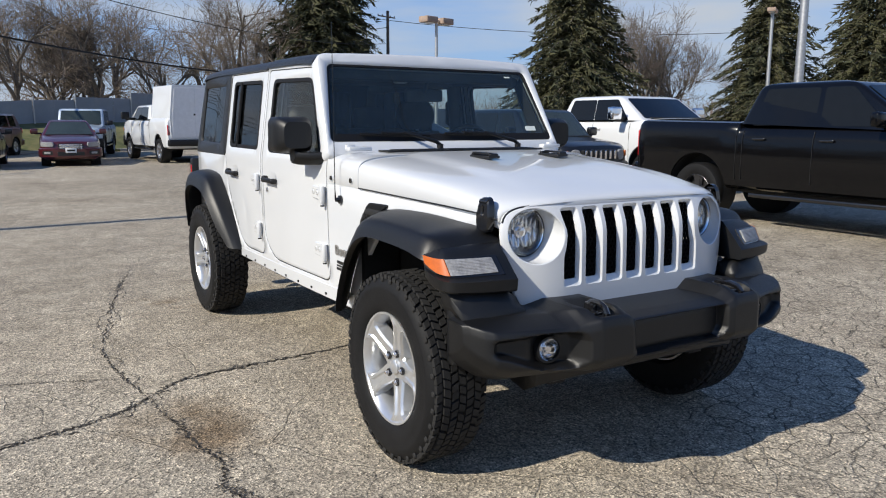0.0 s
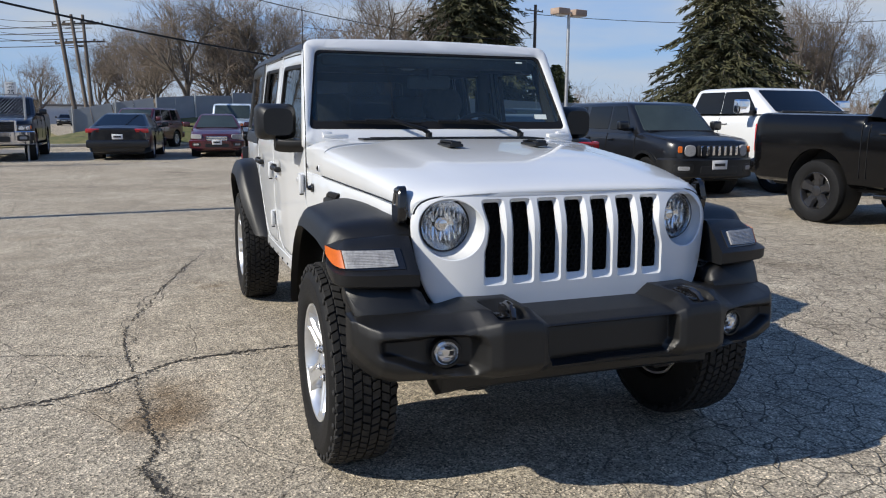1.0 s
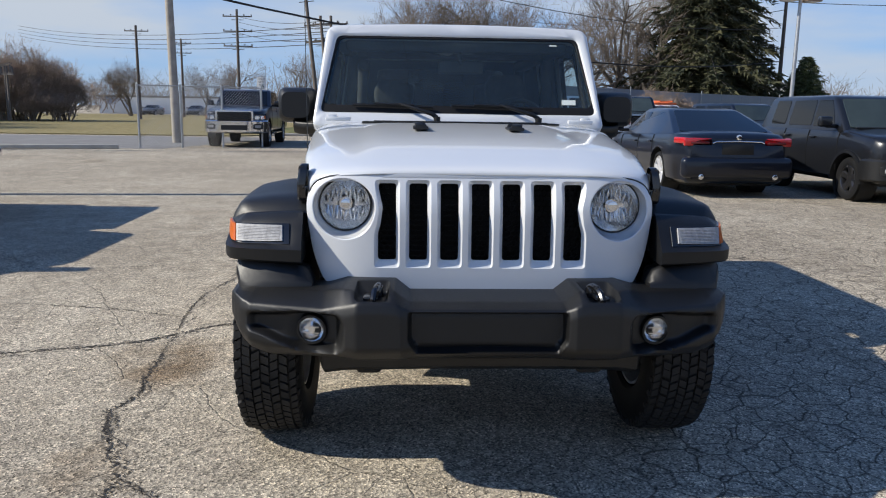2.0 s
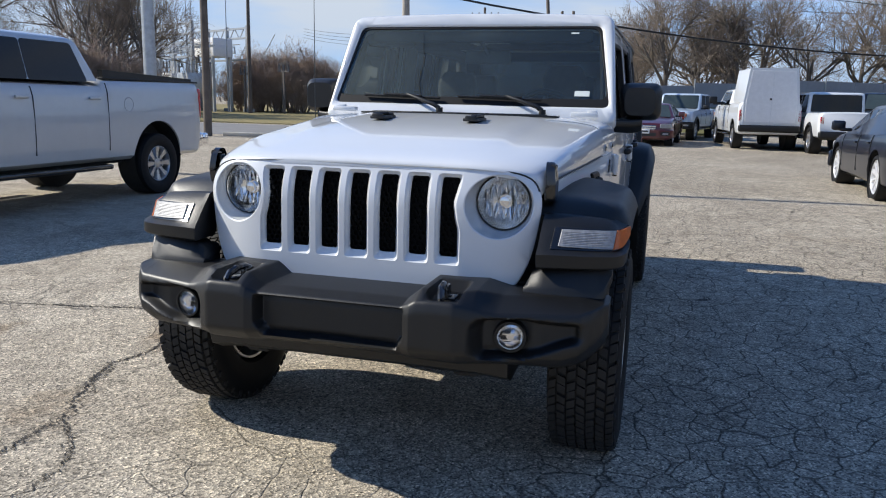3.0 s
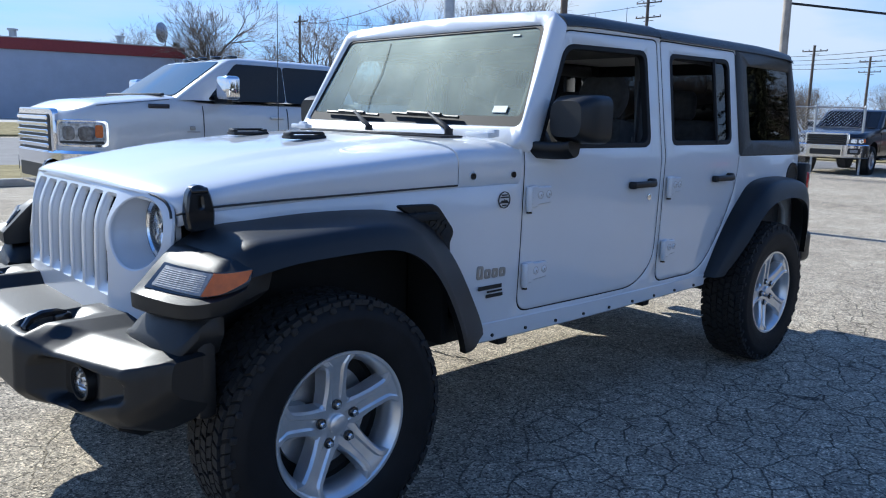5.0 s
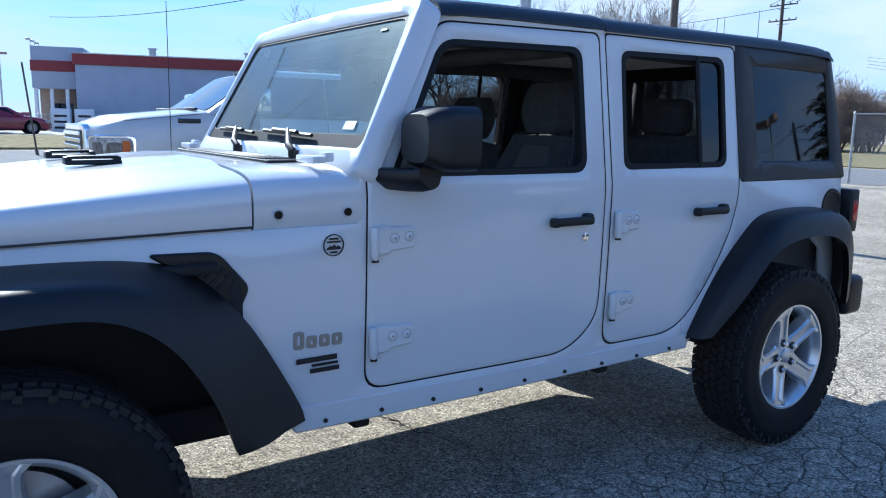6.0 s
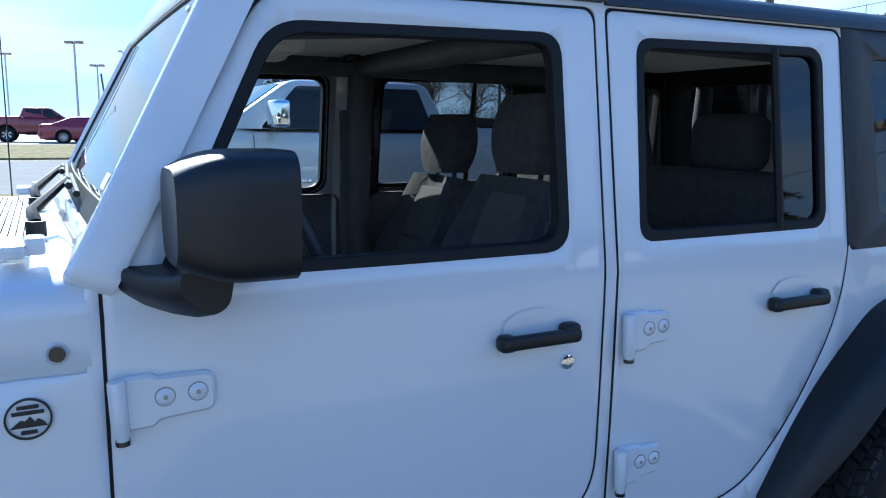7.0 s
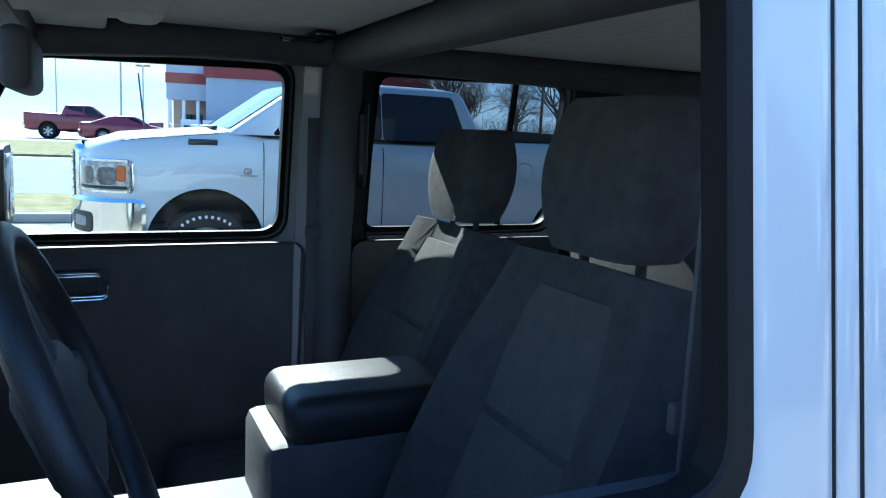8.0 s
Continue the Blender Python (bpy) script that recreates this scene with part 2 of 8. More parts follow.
def rpoly(pts, r=0.03, n=5):
    """A polygon with rounded corners; r: one radius or one each."""
    out = []
    m = len(pts)
    for i, p in enumerate(pts):
        ri = r[i] if isinstance(r, (list, tuple)) else r
        a, b, c = Vector(pts[i - 1]), Vector(p), Vector(pts[(i + 1) % m])
        if ri <= 0:
            out.append(tuple(b))
            continue
        u, v = (a - b), (c - b)
        ru = min(ri, u.length * 0.48, v.length * 0.48)
        s, e = b + u.normalized() * ru, b + v.normalized() * ru
        for k in range(n + 1):
            t = k / n
            out.append(tuple(s * (1 - t) ** 2 + b * 2 * t * (1 - t) + e * t * t))
    return out


def panel(outline, holes, place, depth=0.03, bevel=0.004, ucuts=(), vcuts=(), back=False):
    """A plate with holes, drawn in (u, v); place(u, v, w) puts it into the world, w being the way inward."""
    bm = bmesh.new()
    for lp in [outline, *holes]:
        vs = [bm.verts.new((p[0], p[1], 0)) for p in lp]
        for i in range(len(vs)):
            bm.edges.new((vs[i - 1], vs[i]))
    bmesh.ops.triangle_fill(bm, use_beauty=True, use_dissolve=False, edges=bm.edges[:])
    for cuts, no in ((ucuts, (1, 0, 0)), (vcuts, (0, 1, 0))):
        for c in cuts:
            bmesh.ops.bisect_plane(bm, geom=bm.verts[:] + bm.edges[:] + bm.faces[:], plane_co=(c * no[0], c * no[1], 0), plane_no=no, dist=1e-5)
    if back:
        base = bm.copy()
    edges = [e for e in bm.edges if len(e.link_faces) == 1]
    push = {}
    for e in edges:
        a, b = e.verts
        c = e.link_faces[0].calc_center_median()
        d = (b.co - a.co)
        nrm = Vector((d.y, -d.x, 0)).normalized()
        if nrm.dot(c - a.co) > 0:
            nrm = -nrm
        for v in (a, b):
            k = (round(v.co.x, 5), round(v.co.y, 5))
            push[k] = push.get(k, Vector()) + nrm
    r1 = bmesh.ops.extrude_edge_only(bm, edges=edges)
    nv = [g for g in r1["geom"] if isinstance(g, bmesh.types.BMVert)]
    for v in nv:
        v.co += push[(round(v.co.x, 5), round(v.co.y, 5))].normalized() * bevel
        v.co.z = bevel
    ne = [g for g in r1["geom"] if isinstance(g, bmesh.types.BMEdge)]
    r2 = bmesh.ops.extrude_edge_only(bm, edges=[e for e in ne if len(e.link_faces) == 1])
    for g in r2["geom"]:
        if isinstance(g, bmesh.types.BMVert):
            g.co.z = depth
    if back:
        for v in base.verts:
            v.co.z = depth
        bm = merge(bm, base)
    for v in bm.verts:
        v.co = place(v.co.x, v.co.y, v.co.z)
    return bm


def carve(ob, cutters):
    """Cuts meshes away from ob for good."""
    tmp = []
    for bm in cutters:
        c = new("cutter", mesh_of("cutter", bm))
        if ob.parent is not None:
            c.parent = ob.parent
        tmp.append(c)
        md = ob.modifiers.new("cut", "BOOLEAN")
        md.operation, md.object, md.solver = "DIFFERENCE", c, "EXACT"
    bpy.context.view_layer.update()
    me = bpy.data.meshes.new_from_object(ob.evaluated_get(bpy.context.evaluated_depsgraph_get()))
    ob.modifiers.clear()
    ob.data = me
    for c in tmp:
        bpy.data.objects.remove(c)
    bm = bmesh.new()
    bm.from_mesh(me)
    finish(bm)
    bm.to_mesh(me)
    bm.free()


def sstep(a, b, x):
    t = min(1, max(0, (x - a) / (b - a)))
    return t * t * (3 - 2 * t)


def piecewise(table, y):
    return float(np.interp(y, [a for a, _ in table], [b for _, b in table]))


def frange(a, b, n):
    return [a + (b - a) * i / n for i in range(n + 1)]


# ---- ground ----
def asphalt():
    m = bpy.data.materials.new("weathered_asphalt")
    m.use_nodes = True
    nt = m.node_tree
    L = nt.links.new
    b = nt.nodes["Principled BSDF"]
    b.inputs["Roughness"].default_value = 0.95
    b.inputs["Specular IOR Level"].default_value = 0.12
    geo = nt.nodes.new("ShaderNodeNewGeometry")

    def nz(scale, detail=4, rough=0.6):
        n = nt.nodes.new("ShaderNodeTexNoise")
        n.inputs["Scale"].default_value, n.inputs["Detail"].default_value, n.inputs["Roughness"].default_value = scale, detail, rough
        L(geo.outputs["Position"], n.inputs["Vector"])
        return n

    def ramp(src, *stops):
        r = nt.nodes.new("ShaderNodeValToRGB")
        while len(r.color_ramp.elements) < len(stops):
            r.color_ramp.elements.new(0.5)
        for e, (p, c) in zip(r.color_ramp.elements, stops):
            e.position, e.color = p, (*c, 1)
        L(src, r.inputs[0])
        return r

    def mix(kind, f, a, c):
        x = nt.nodes.new("ShaderNodeMix")
        x.data_type, x.blend_type = "RGBA", kind
        for i, v in ((0, f), (6, a), (7, c)):
            if isinstance(v, (int, float)):
                x.inputs[i].default_value = v
            else:
                L(v, x.inputs[i])
        return x.outputs[2]
    large = ramp(nz(0.35, 5).outputs[0], (0.3, (0.300, 0.272, 0.230)), (0.52, (0.395, 0.362, 0.306)), (0.72, (0.450, 0.418, 0.360)))
    stones = nt.nodes.new("ShaderNodeTexVoronoi")
    stones.inputs["Scale"].default_value = 130
    L(geo.outputs["Position"], stones.inputs["Vector"])
    sc = ramp(stones.outputs["Color"], (0.0, (0.12, 0.115, 0.11)), (0.35, (0.66, 0.65, 0.63)), (0.75, (1.30, 1.25, 1.16)), (1.0, (2.4, 2.28, 2.08)))
    col = mix("MULTIPLY", 1.0, large.outputs[0], sc.outputs[0])
    st2 = nt.nodes.new("ShaderNodeTexVoronoi")
    st2.inputs["Scale"].default_value = 48
    L(geo.outputs["Position"], st2.inputs["Vector"])
    col = mix("MULTIPLY", 1.0, col, ramp(st2.outputs["Color"], (0.0, (0.80, 0.79, 0.78)), (0.5, (0.99, 0.98, 0.97)), (1.0, (1.24, 1.22, 1.18))).outputs[0])
    mid = ramp(nz(3.5, 6, 0.7).outputs[0], (0.35, (0.72, 0.71, 0.70)), (0.65, (1.12, 1.12, 1.12)))
    col = mix("MULTIPLY", 0.8, col, mid.outputs[0])
    # dark damp stains
    st = ramp(nz(0.55, 3, 0.5).outputs[0], (0.62, (1, 1, 1)), (0.75, (0.62, 0.58, 0.54)))
    col = mix("MULTIPLY", 0.8, col, st.outputs[0])
    # brown dirt stains where the cracks meet
    for cx, cy, rad in ((-1.5, 0.9, 1.0), (-1.45, 0.55, 0.9), (-2.6, 0.4, 0.6), (-1.1, 3.4, 0.5), (-1.45, -0.45, 0.7)):
        dv = nt.nodes.new("ShaderNodeVectorMath")
        dv.operation = "DISTANCE"
        dv.inputs[1].default_value = (cx, cy, 0)
        L(geo.outputs["Position"], dv.inputs[0])
        wv = nt.nodes.new("ShaderNodeMath")
        wv.operation = "MULTIPLY_ADD"
        wv.inputs[1].default_value = 1.1
        L(nz(2.6, 5, 0.65).outputs[0], wv.inputs[0])
        L(dv.outputs["Value"], wv.inputs[2])
        col = mix("MULTIPLY", 0.9, col, ramp(wv.outputs[0], (0.5, (0.62, 0.54, 0.46)), (min(1.0, 0.5 + rad * 0.45), (1, 1, 1))).outputs[0])
    # crazing
    warp = nz(2.2, 3)
    add = nt.nodes.new("ShaderNodeVectorMath")
    add.operation = "MULTIPLY_ADD"
    add.inputs[1].default_value = (0.14, 0.14, 0.14)
    L(warp.outputs["Color"], add.inputs[0])
    L(geo.outputs["Position"], add.inputs[2])

    def craze(scale, wid, thr):
        v = nt.nodes.new("ShaderNodeTexVoronoi")
        v.feature = "DISTANCE_TO_EDGE"
        v.inputs["Scale"].default_value = scale
        L(add.outputs[0], v.inputs["Vector"])
        r = ramp(v.outputs["Distance"], (0.0, (1, 1, 1)), (wid, (0, 0, 0)))
        msk = ramp(nz(0.28, 4, 0.55).outputs[0], (thr, (0, 0, 0)), (thr + 0.08, (1, 1, 1)))
        return mix("MULTIPLY", 1.0, r.outputs[0], msk.outputs[0])
    c1 = craze(5.0, 0.028, 0.54)
    # alligator cracking over the worn strip on the driver's side of the lot
    sep = nt.nodes.new("ShaderNodeSeparateXYZ")
    L(geo.outputs["Position"], sep.inputs[0])
    wob = nt.nodes.new("ShaderNodeMath")
    wob.operation = "MULTIPLY_ADD"
    wob.inputs[1].default_value = 1.6
    L(nz(0.8, 3).outputs[0], wob.inputs[0])
    L(sep.outputs[0], wob.inputs[2])
    zone = nt.nodes.new("ShaderNodeMapRange")
    zone.inputs[1].default_value, zone.inputs[2].default_value = 0.9, 1.7
    L(wob.outputs[0], zone.inputs[0])
    c3 = mix("MULTIPLY", 1.0, craze(6.6, 0.036, 0.0), zone.outputs[0])
    faint = nt.nodes.new("ShaderNodeRGB")
    faint.outputs[0].default_value = (0.55, 0.55, 0.55, 1)
    c1 = mix("MULTIPLY", 1.0, c1, faint.outputs[0])
    c1 = mix("LIGHTEN", 1.0, c1, c3)
    c2 = mix("MULTIPLY", 1.0, craze(1.1, 0.006, 0.42), faint.outputs[0])
    cr = mix("LIGHTEN", 1.0, c1, c2)
    fac = nt.nodes.new("ShaderNodeMath")
    fac.operation = "MULTIPLY"
    fac.inputs[1].default_value = 0.86
    L(cr, fac.inputs[0])
    x = nt.nodes.new("ShaderNodeMix")
    x.data_type = "RGBA"
    L(fac.outputs[0], x.inputs[0])
    L(col, x.inputs[6])
    x.inputs[7].default_value = (0.035, 0.032, 0.028, 1)
    L(x.outputs[2], b.inputs["Base Color"])
    # relief
    h = nt.nodes.new("ShaderNodeMath")
    h.operation = "MULTIPLY_ADD"
    h.inputs[1].default_value = -2.5
    L(cr, h.inputs[0])
    L(stones.outputs["Distance"], h.inputs[2])
    bp = nt.nodes.new("ShaderNodeBump")
    bp.inputs["Strength"].default_value, bp.inputs["Distance"].default_value = 0.7, 0.004
    L(h.outputs[0], bp.inputs["Height"])
    L(bp.outputs[0], b.inputs["Normal"])
    return m


ASPHALT = asphalt()
GRASS = material("dry_grass", (0.16, 0.135, 0.06), 0.95, spec=0.1, scale=3.0, second=(0.30, 0.25, 0.13), bump=0.8, bscale=60)
GRASSG = material("green_grass", (0.07, 0.085, 0.025), 0.95, scale=2.0, second=(0.17, 0.15, 0.06), bump=0.8, bscale=60)
CONCRETE = material("pale_concrete", (0.40, 0.38, 0.34), 0.9, spec=0.2, vary=0.15, scale=2.5, bump=0.3, bscale=80)
ROADM = material("road_surface", (0.20, 0.195, 0.19), 0.92, spec=0.15, vary=0.12, scale=1.2, bump=0.3, bscale=120)
CRACKM = material("crack_dirt", (0.040, 0.035, 0.030), 0.95, vary=0.3, scale=20)


def sheet(name, pts, z, mat, label, category, kind="structure", n=1):
    bm = bmesh.new()
    vs = [bm.verts.new((x, y, z)) for x, y in pts]
    low = [bm.verts.new((x, y, -0.05)) for x, y in pts]
    bm.faces.new(vs)
    for i in range(len(vs)):
        bm.faces.new((vs[i - 1], vs[i], low[i], low[i - 1]))
    ob = part(name, bm, mat)
    return tagged(ob, label, category, "", kind)


g = bmesh.new()
R_ = 1500
gv = [g.verts.new((x, y, 0)) for x, y in ((-R_, -R_), (R_, -R_), (R_, R_), (-R_, R_))]
g.faces.new(gv)
tagged(part("ground", g, ASPHALT), "weathered grey asphalt parking lot with cracks", "ground", "", "structure")


def crack(pts, width, seed):
    """A crumbling crack: several thin broken strands beside one another."""
    rnd = random.Random(seed)
    bm = bmesh.new()
    for strand in range(5):
        line = [Vector((p[0], p[1], 0)) for p in spline(pts, 26)]
        off = rnd.gauss(0, width * 0.8) if strand else 0.0
        gap = 0.0 if strand == 0 else 0.45
        rows = []
        for i, p in enumerate(line):
            d = (line[min(i + 1, len(line) - 1)] - line[max(i - 1, 0)]).normalized()
            nrm = Vector((-d.y, d.x, 0))
            ease = min(1, 5 * min(i + 0.2, len(line) - 1 - i + 0.2) / len(line) + 0.2)
            c = p + nrm * (rnd.gauss(0, 0.010) + off * ease * (0.6 + 0.4 * math.sin(i * 0.31 + strand * 2)))
            w = width * (0.26 if strand == 0 else 0.16) * rnd.uniform(0.1, 1.5) * ease
            rows.append((bm.verts.new((*(c + nrm * w / 2).xy, 0.003)), bm.verts.new((*(c - nrm * w / 2).xy, 0.003))))
        run = True
        for a, b in zip(rows, rows[1:]):
            if gap and rnd.random() < 0.18:
                run = rnd.random() > gap
            if run:
                bm.faces.new((a[0], a[1], b[1], b[0]))
    bmesh.ops.delete(bm, geom=[v for v in bm.verts if not v.link_faces], context="VERTS")
    ob = part("asphalt_crack", bm, CRACKM)
    return tagged(ob, "dark crumbling crack in the asphalt", "crack", "cracks in the asphalt", "structure")


# ---- the white off-road car ----
BELT = [(-0.45, 0.665), (0.2, 0.725), (0.7, 0.757), (0.95, 0.770), (1.5, 0.786), (3.0, 0.786), (3.55, 0.77)]


def bx(y, z):
    x = piecewise(BELT, y)
    return x - 0.14 * (z - 1.2) if z > 1.2 else x - 0.018 * ((1.2 - z) / 0.7) ** 2


def side_place(s, off=0.0):
    return lambda u, v, w: Vector((s * (bx(u, v) + off - w), u, v))


def wheel_meshes():
    """Meshes of one off-road wheel; its axle lies along x, its outer face looks to +x."""
    R, W = 0.402, 0.125
    prof = [(0.228, -0.10), (0.24, -0.115), (0.30, -0.128), (0.345, -0.126), (0.375, -0.112), (0.389, -0.09), (0.393, 0.0),
            (0.389, 0.09), (0.375, 0.112), (0.345, 0.126), (0.335, 0.1275), (0.33, 0.1265), (0.30, 0.128), (0.270, 0.124), (0.248, 0.117), (0.241, 0.112), (0.228, 0.10)]
    tyre = lathe(prof, 72)
    rows = [(-0.100, 0.026), (-0.068, 0.030), (-0.034, 0.030), (-0.0, 0.030), (0.034, 0.030), (0.068, 0.030), (0.100, 0.026)]
    blocks = bmesh.new()
    n = 68
    rnd = random.Random(4)
    for ri, (cx, wd) in enumerate(rows):
        for k in range(n):
            a = 2 * math.pi * (k + 0.5 * (ri % 2) + 0.2 * rnd.random()) / n
            r0, r1 = 0.378, R - (0.007 if abs(cx) > 0.09 else 0.0)
            hl = math.pi * R / n * rnd.uniform(0.78, 0.87)
            sk = 0.006 * (1 if ri % 2 else -1)
            pts = []
            for r in (r0, r1):
                sc = 1.0 if r == r0 else 0.92
                for du, dv in ((-1, -1), (1, -1), (1, 1), (-1, 1)):
                    x = cx + du * wd / 2 * sc
                    ang = a + (dv * hl * sc + sk * du) / R
                    pts.append(blocks.verts.new((x, r * math.cos(ang), r * math.sin(ang))))
            for q in ((4, 5, 6, 7), (0, 1, 5, 4), (1, 2, 6, 5), (2, 3, 7, 6), (3, 0, 4, 7)):
                blocks.faces.new([pts[i] for i in q])
    lugs = bmesh.new()
    for k in range(n // 2):
        for sx in (-1, 1):
            a = 2 * math.pi * (k + 0.25) / (n // 2)
            b = box(0.010, 0.022, 0.022, (sx * 0.116, 0, 0.374), 0.004, 1, Euler((0, 0, 0)).to_matrix())
            moved(b, Matrix.Rotation(a, 4, "X"))
            me = bpy.data.meshes.new("tmp")
            b.to_mesh(me)
            b.free()
            lugs.from_mesh(me)
            bpy.data.meshes.remove(me)
    rim = lathe([(0.220, -0.10), (0.220, 0.03), (0.212, 0.070), (0.226, 0.100), (0.238, 0.112), (0.247, 0.113), (0.247, 0.098), (0.232, 0.093), (0.230, -0.10)], 64, closed=True)
    sp = []
    for rad, wout, win, zt, zc, zbk in ((0.040, 0.050, 0.018, 0.077, 0.075, 0.030), (0.078, 0.0465, 0.018, 0.081, 0.076, 0.030), (0.115, 0.041, 0.019, 0.088, 0.081, 0.034), (0.155, 0.0395, 0.020, 0.096, 0.088, 0.038), (0.192, 0.041, 0.022, 0.102, 0.094, 0.044), (0.206, 0.046, 0.025, 0.106, 0.099, 0.056), (0.218, 0.060, 0.034, 0.108, 0.104, 0.075), (0.232, 0.078, 0.046, 0.108, 0.106, 0.080)):
        sp.append([(zbk, -wout - 0.006, rad), (zt - 0.010, -wout, rad), (zt, -wout + 0.007, rad), (zt, -win, rad), (zc, -win + 0.007, rad), (zc, win - 0.007, rad), (zt, win, rad), (zt, wout - 0.007, rad), (zt - 0.010, wout, rad), (zbk, wout + 0.006, rad)])
    spoke = loft(sp)
    for b in (rim, spoke):
        moved(b, Matrix.Diagonal((1, 0.958, 0.958, 1)))
    hub = lathe([(0.0, 0.076), (0.078, 0.076), (0.086, 0.068), (0.088, 0.03), (0.0, 0.03)], 40)
    cap = lathe([(0.0, 0.092), (0.024, 0.091), (0.031, 0.086), (0.033, 0.06)], 32)
    nut = merge(cyl(0.0105, 0.03, (0.072, 0, 0), "x", 6), cyl(0.007, 0.012, (0.088, 0, 0), "x", 12))
    well = cyl(0.017, 0.012, (0.0735, 0, 0), "x", 20, bevel=0.002)
    disc = merge(lathe([(0.06, 0.0), (0.165, 0.0), (0.165, -0.02), (0.06, -0.02)], 40, closed=True), box(0.07, 0.10, 0.11, (0.0, -0.13, 0.02), 0.012))
    # dark dish behind the spokes: the barrel's shade put in as colour
    inner = lathe([(0.0, -0.03), (0.15, -0.03), (0.205, -0.01), (0.2185, 0.03), (0.2165, 0.045)], 40)
    return dict(tyre=(mesh_of("tyre", tyre), RUBBER), tread=(mesh_of("tread", merge(blocks, lugs)), TREAD), rim=(mesh_of("rim", rim), ALLOY), spoke=(mesh_of("spoke", spoke, 18), ALLOY),
                hub=(mesh_of("hub", hub), ALLOY), cap=(mesh_of("centre_cap", cap), ALLOY), nut=(mesh_of("lug_nut", nut), CHROME), well=(mesh_of("nut_well", well), GLOSSBLK), disc=(mesh_of("brake_disc", disc), STEEL), inner=(mesh_of("wheel_back", inner), DARK))


def put_mesh(name, data, parent, at, label=""):
    me, mat = data
    if not me.materials:
        me.materials.append(mat)
    ob = new(name, me)
    ob.parent = parent
    ob.matrix_local = at
    return tagged(ob, label) if label else ob


def offroad_wheel(ms, parent, at, turn=0.0):
    w = put_mesh("wheel", ms["rim"], parent, at, "silver five-spoke alloy wheel")
    spin = Matrix.Rotation(turn, 4, "X")
    put_mesh("tyre", ms["tyre"], w, spin, "black all-terrain tyre")
    put_mesh("tread", ms["tread"], w, spin)
    put_mesh("hub", ms["hub"], w, spin)
    put_mesh("centre_cap", ms["cap"], w, spin)
    put_mesh("brake_disc", ms["disc"], w, Matrix())
    put_mesh("wheel_back", ms["inner"], w, Matrix())
    for k in range(5):
        m = spin @ Matrix.Rotation(2 * math.pi * k / 5, 4, "X")
        put_mesh("spoke", ms["spoke"], w, m)
        put_mesh("lug_nut", ms["nut"], w, m @ Matrix.Translation((0.006, 0, 0.0635)), "chrome lug nut")
        put_mesh("nut_well", ms["well"], w, m @ Matrix.Translation((0.006, 0, 0.0635)))
    return w


def flare(stations, s):
    """A wheel flare: rows of (attach, shoulder, lip) points."""
    flat = spline([tuple(a) + tuple(b) + tuple(c) for a, b, c in stations], 6)
    secs = []
    for r in flat:
        a, b, c = Vector(r[:3]), Vector(r[3:6]), Vector(r[6:9])
        inn = Vector((-1, 0, 0))
        ring = [a + inn * 0.03]
        ring += [a, a.lerp(b, 0.5) + Vector((0, 0, 0.004)), a.lerp(b, 0.86), b.lerp(a, 0.06).lerp(c, 0.03), b.lerp(c, 0.14), b.lerp(c, 0.55) + Vector((0.004, 0, 0)), c.lerp(b, 0.06), c,
                 c + inn * 0.03 + (b - c) * 0.02, c + inn * 0.032 + (b - c) * 0.25, b + inn * 0.05 + (c - b) * 0.35, a + inn * 0.03 + (c - a) * 0.22]
        secs.append([Vector((s * p.x, p.y, p.z)) for p in ring])
    bm = loft(secs)
    return bm


def grille_y(x, z):
    return -0.543 + (z - 0.80) * 0.02 + 0.085 * (max(0, abs(x) - 0.36) / 0.30) ** 2 + 0.46 * 0.02 * math.log1p(math.exp((z - 1.04) / 0.02))


def hood_sections():
    rows = spline([(-0.497, 0.640, 1.058, 1.146, 4.6), (-0.485, 0.652, 1.064, 1.158, 4.6), (-0.44, 0.664, 1.084, 1.174, 4.6), (-0.33, 0.679, 1.102, 1.195, 4.8), (-0.1, 0.703, 1.112, 1.228, 5.0),
                   (0.2, 0.727, 1.119, 1.256, 5.4), (0.45, 0.744, 1.125, 1.275, 6.0), (0.60, 0.754, 1.128, 1.284, 6.4)], 4)
    secs = []
    for y, hw, zs, zt, p in rows:
        sec = []
        for k in range(49):
            f = math.pi * k / 48
            c, s_ = math.cos(f), math.sin(f)
            x = hw * math.copysign(abs(c) ** (2 / p), c)
            z = zs + (zt - zs) * s_ ** (2 / p)
            z += 0.013 * sstep(0.50, 0.40, abs(x)) * sstep(-0.45, 0.1, y) - 0.012 * (x / hw) ** 2 * s_
            fade = sstep(0.0, -0.45, y)
            yy = y + fade * (grille_y(x, 1.1) - grille_y(0, 1.1))
            sec.append((x, yy, z))
        secs.append(sec)
    return secs


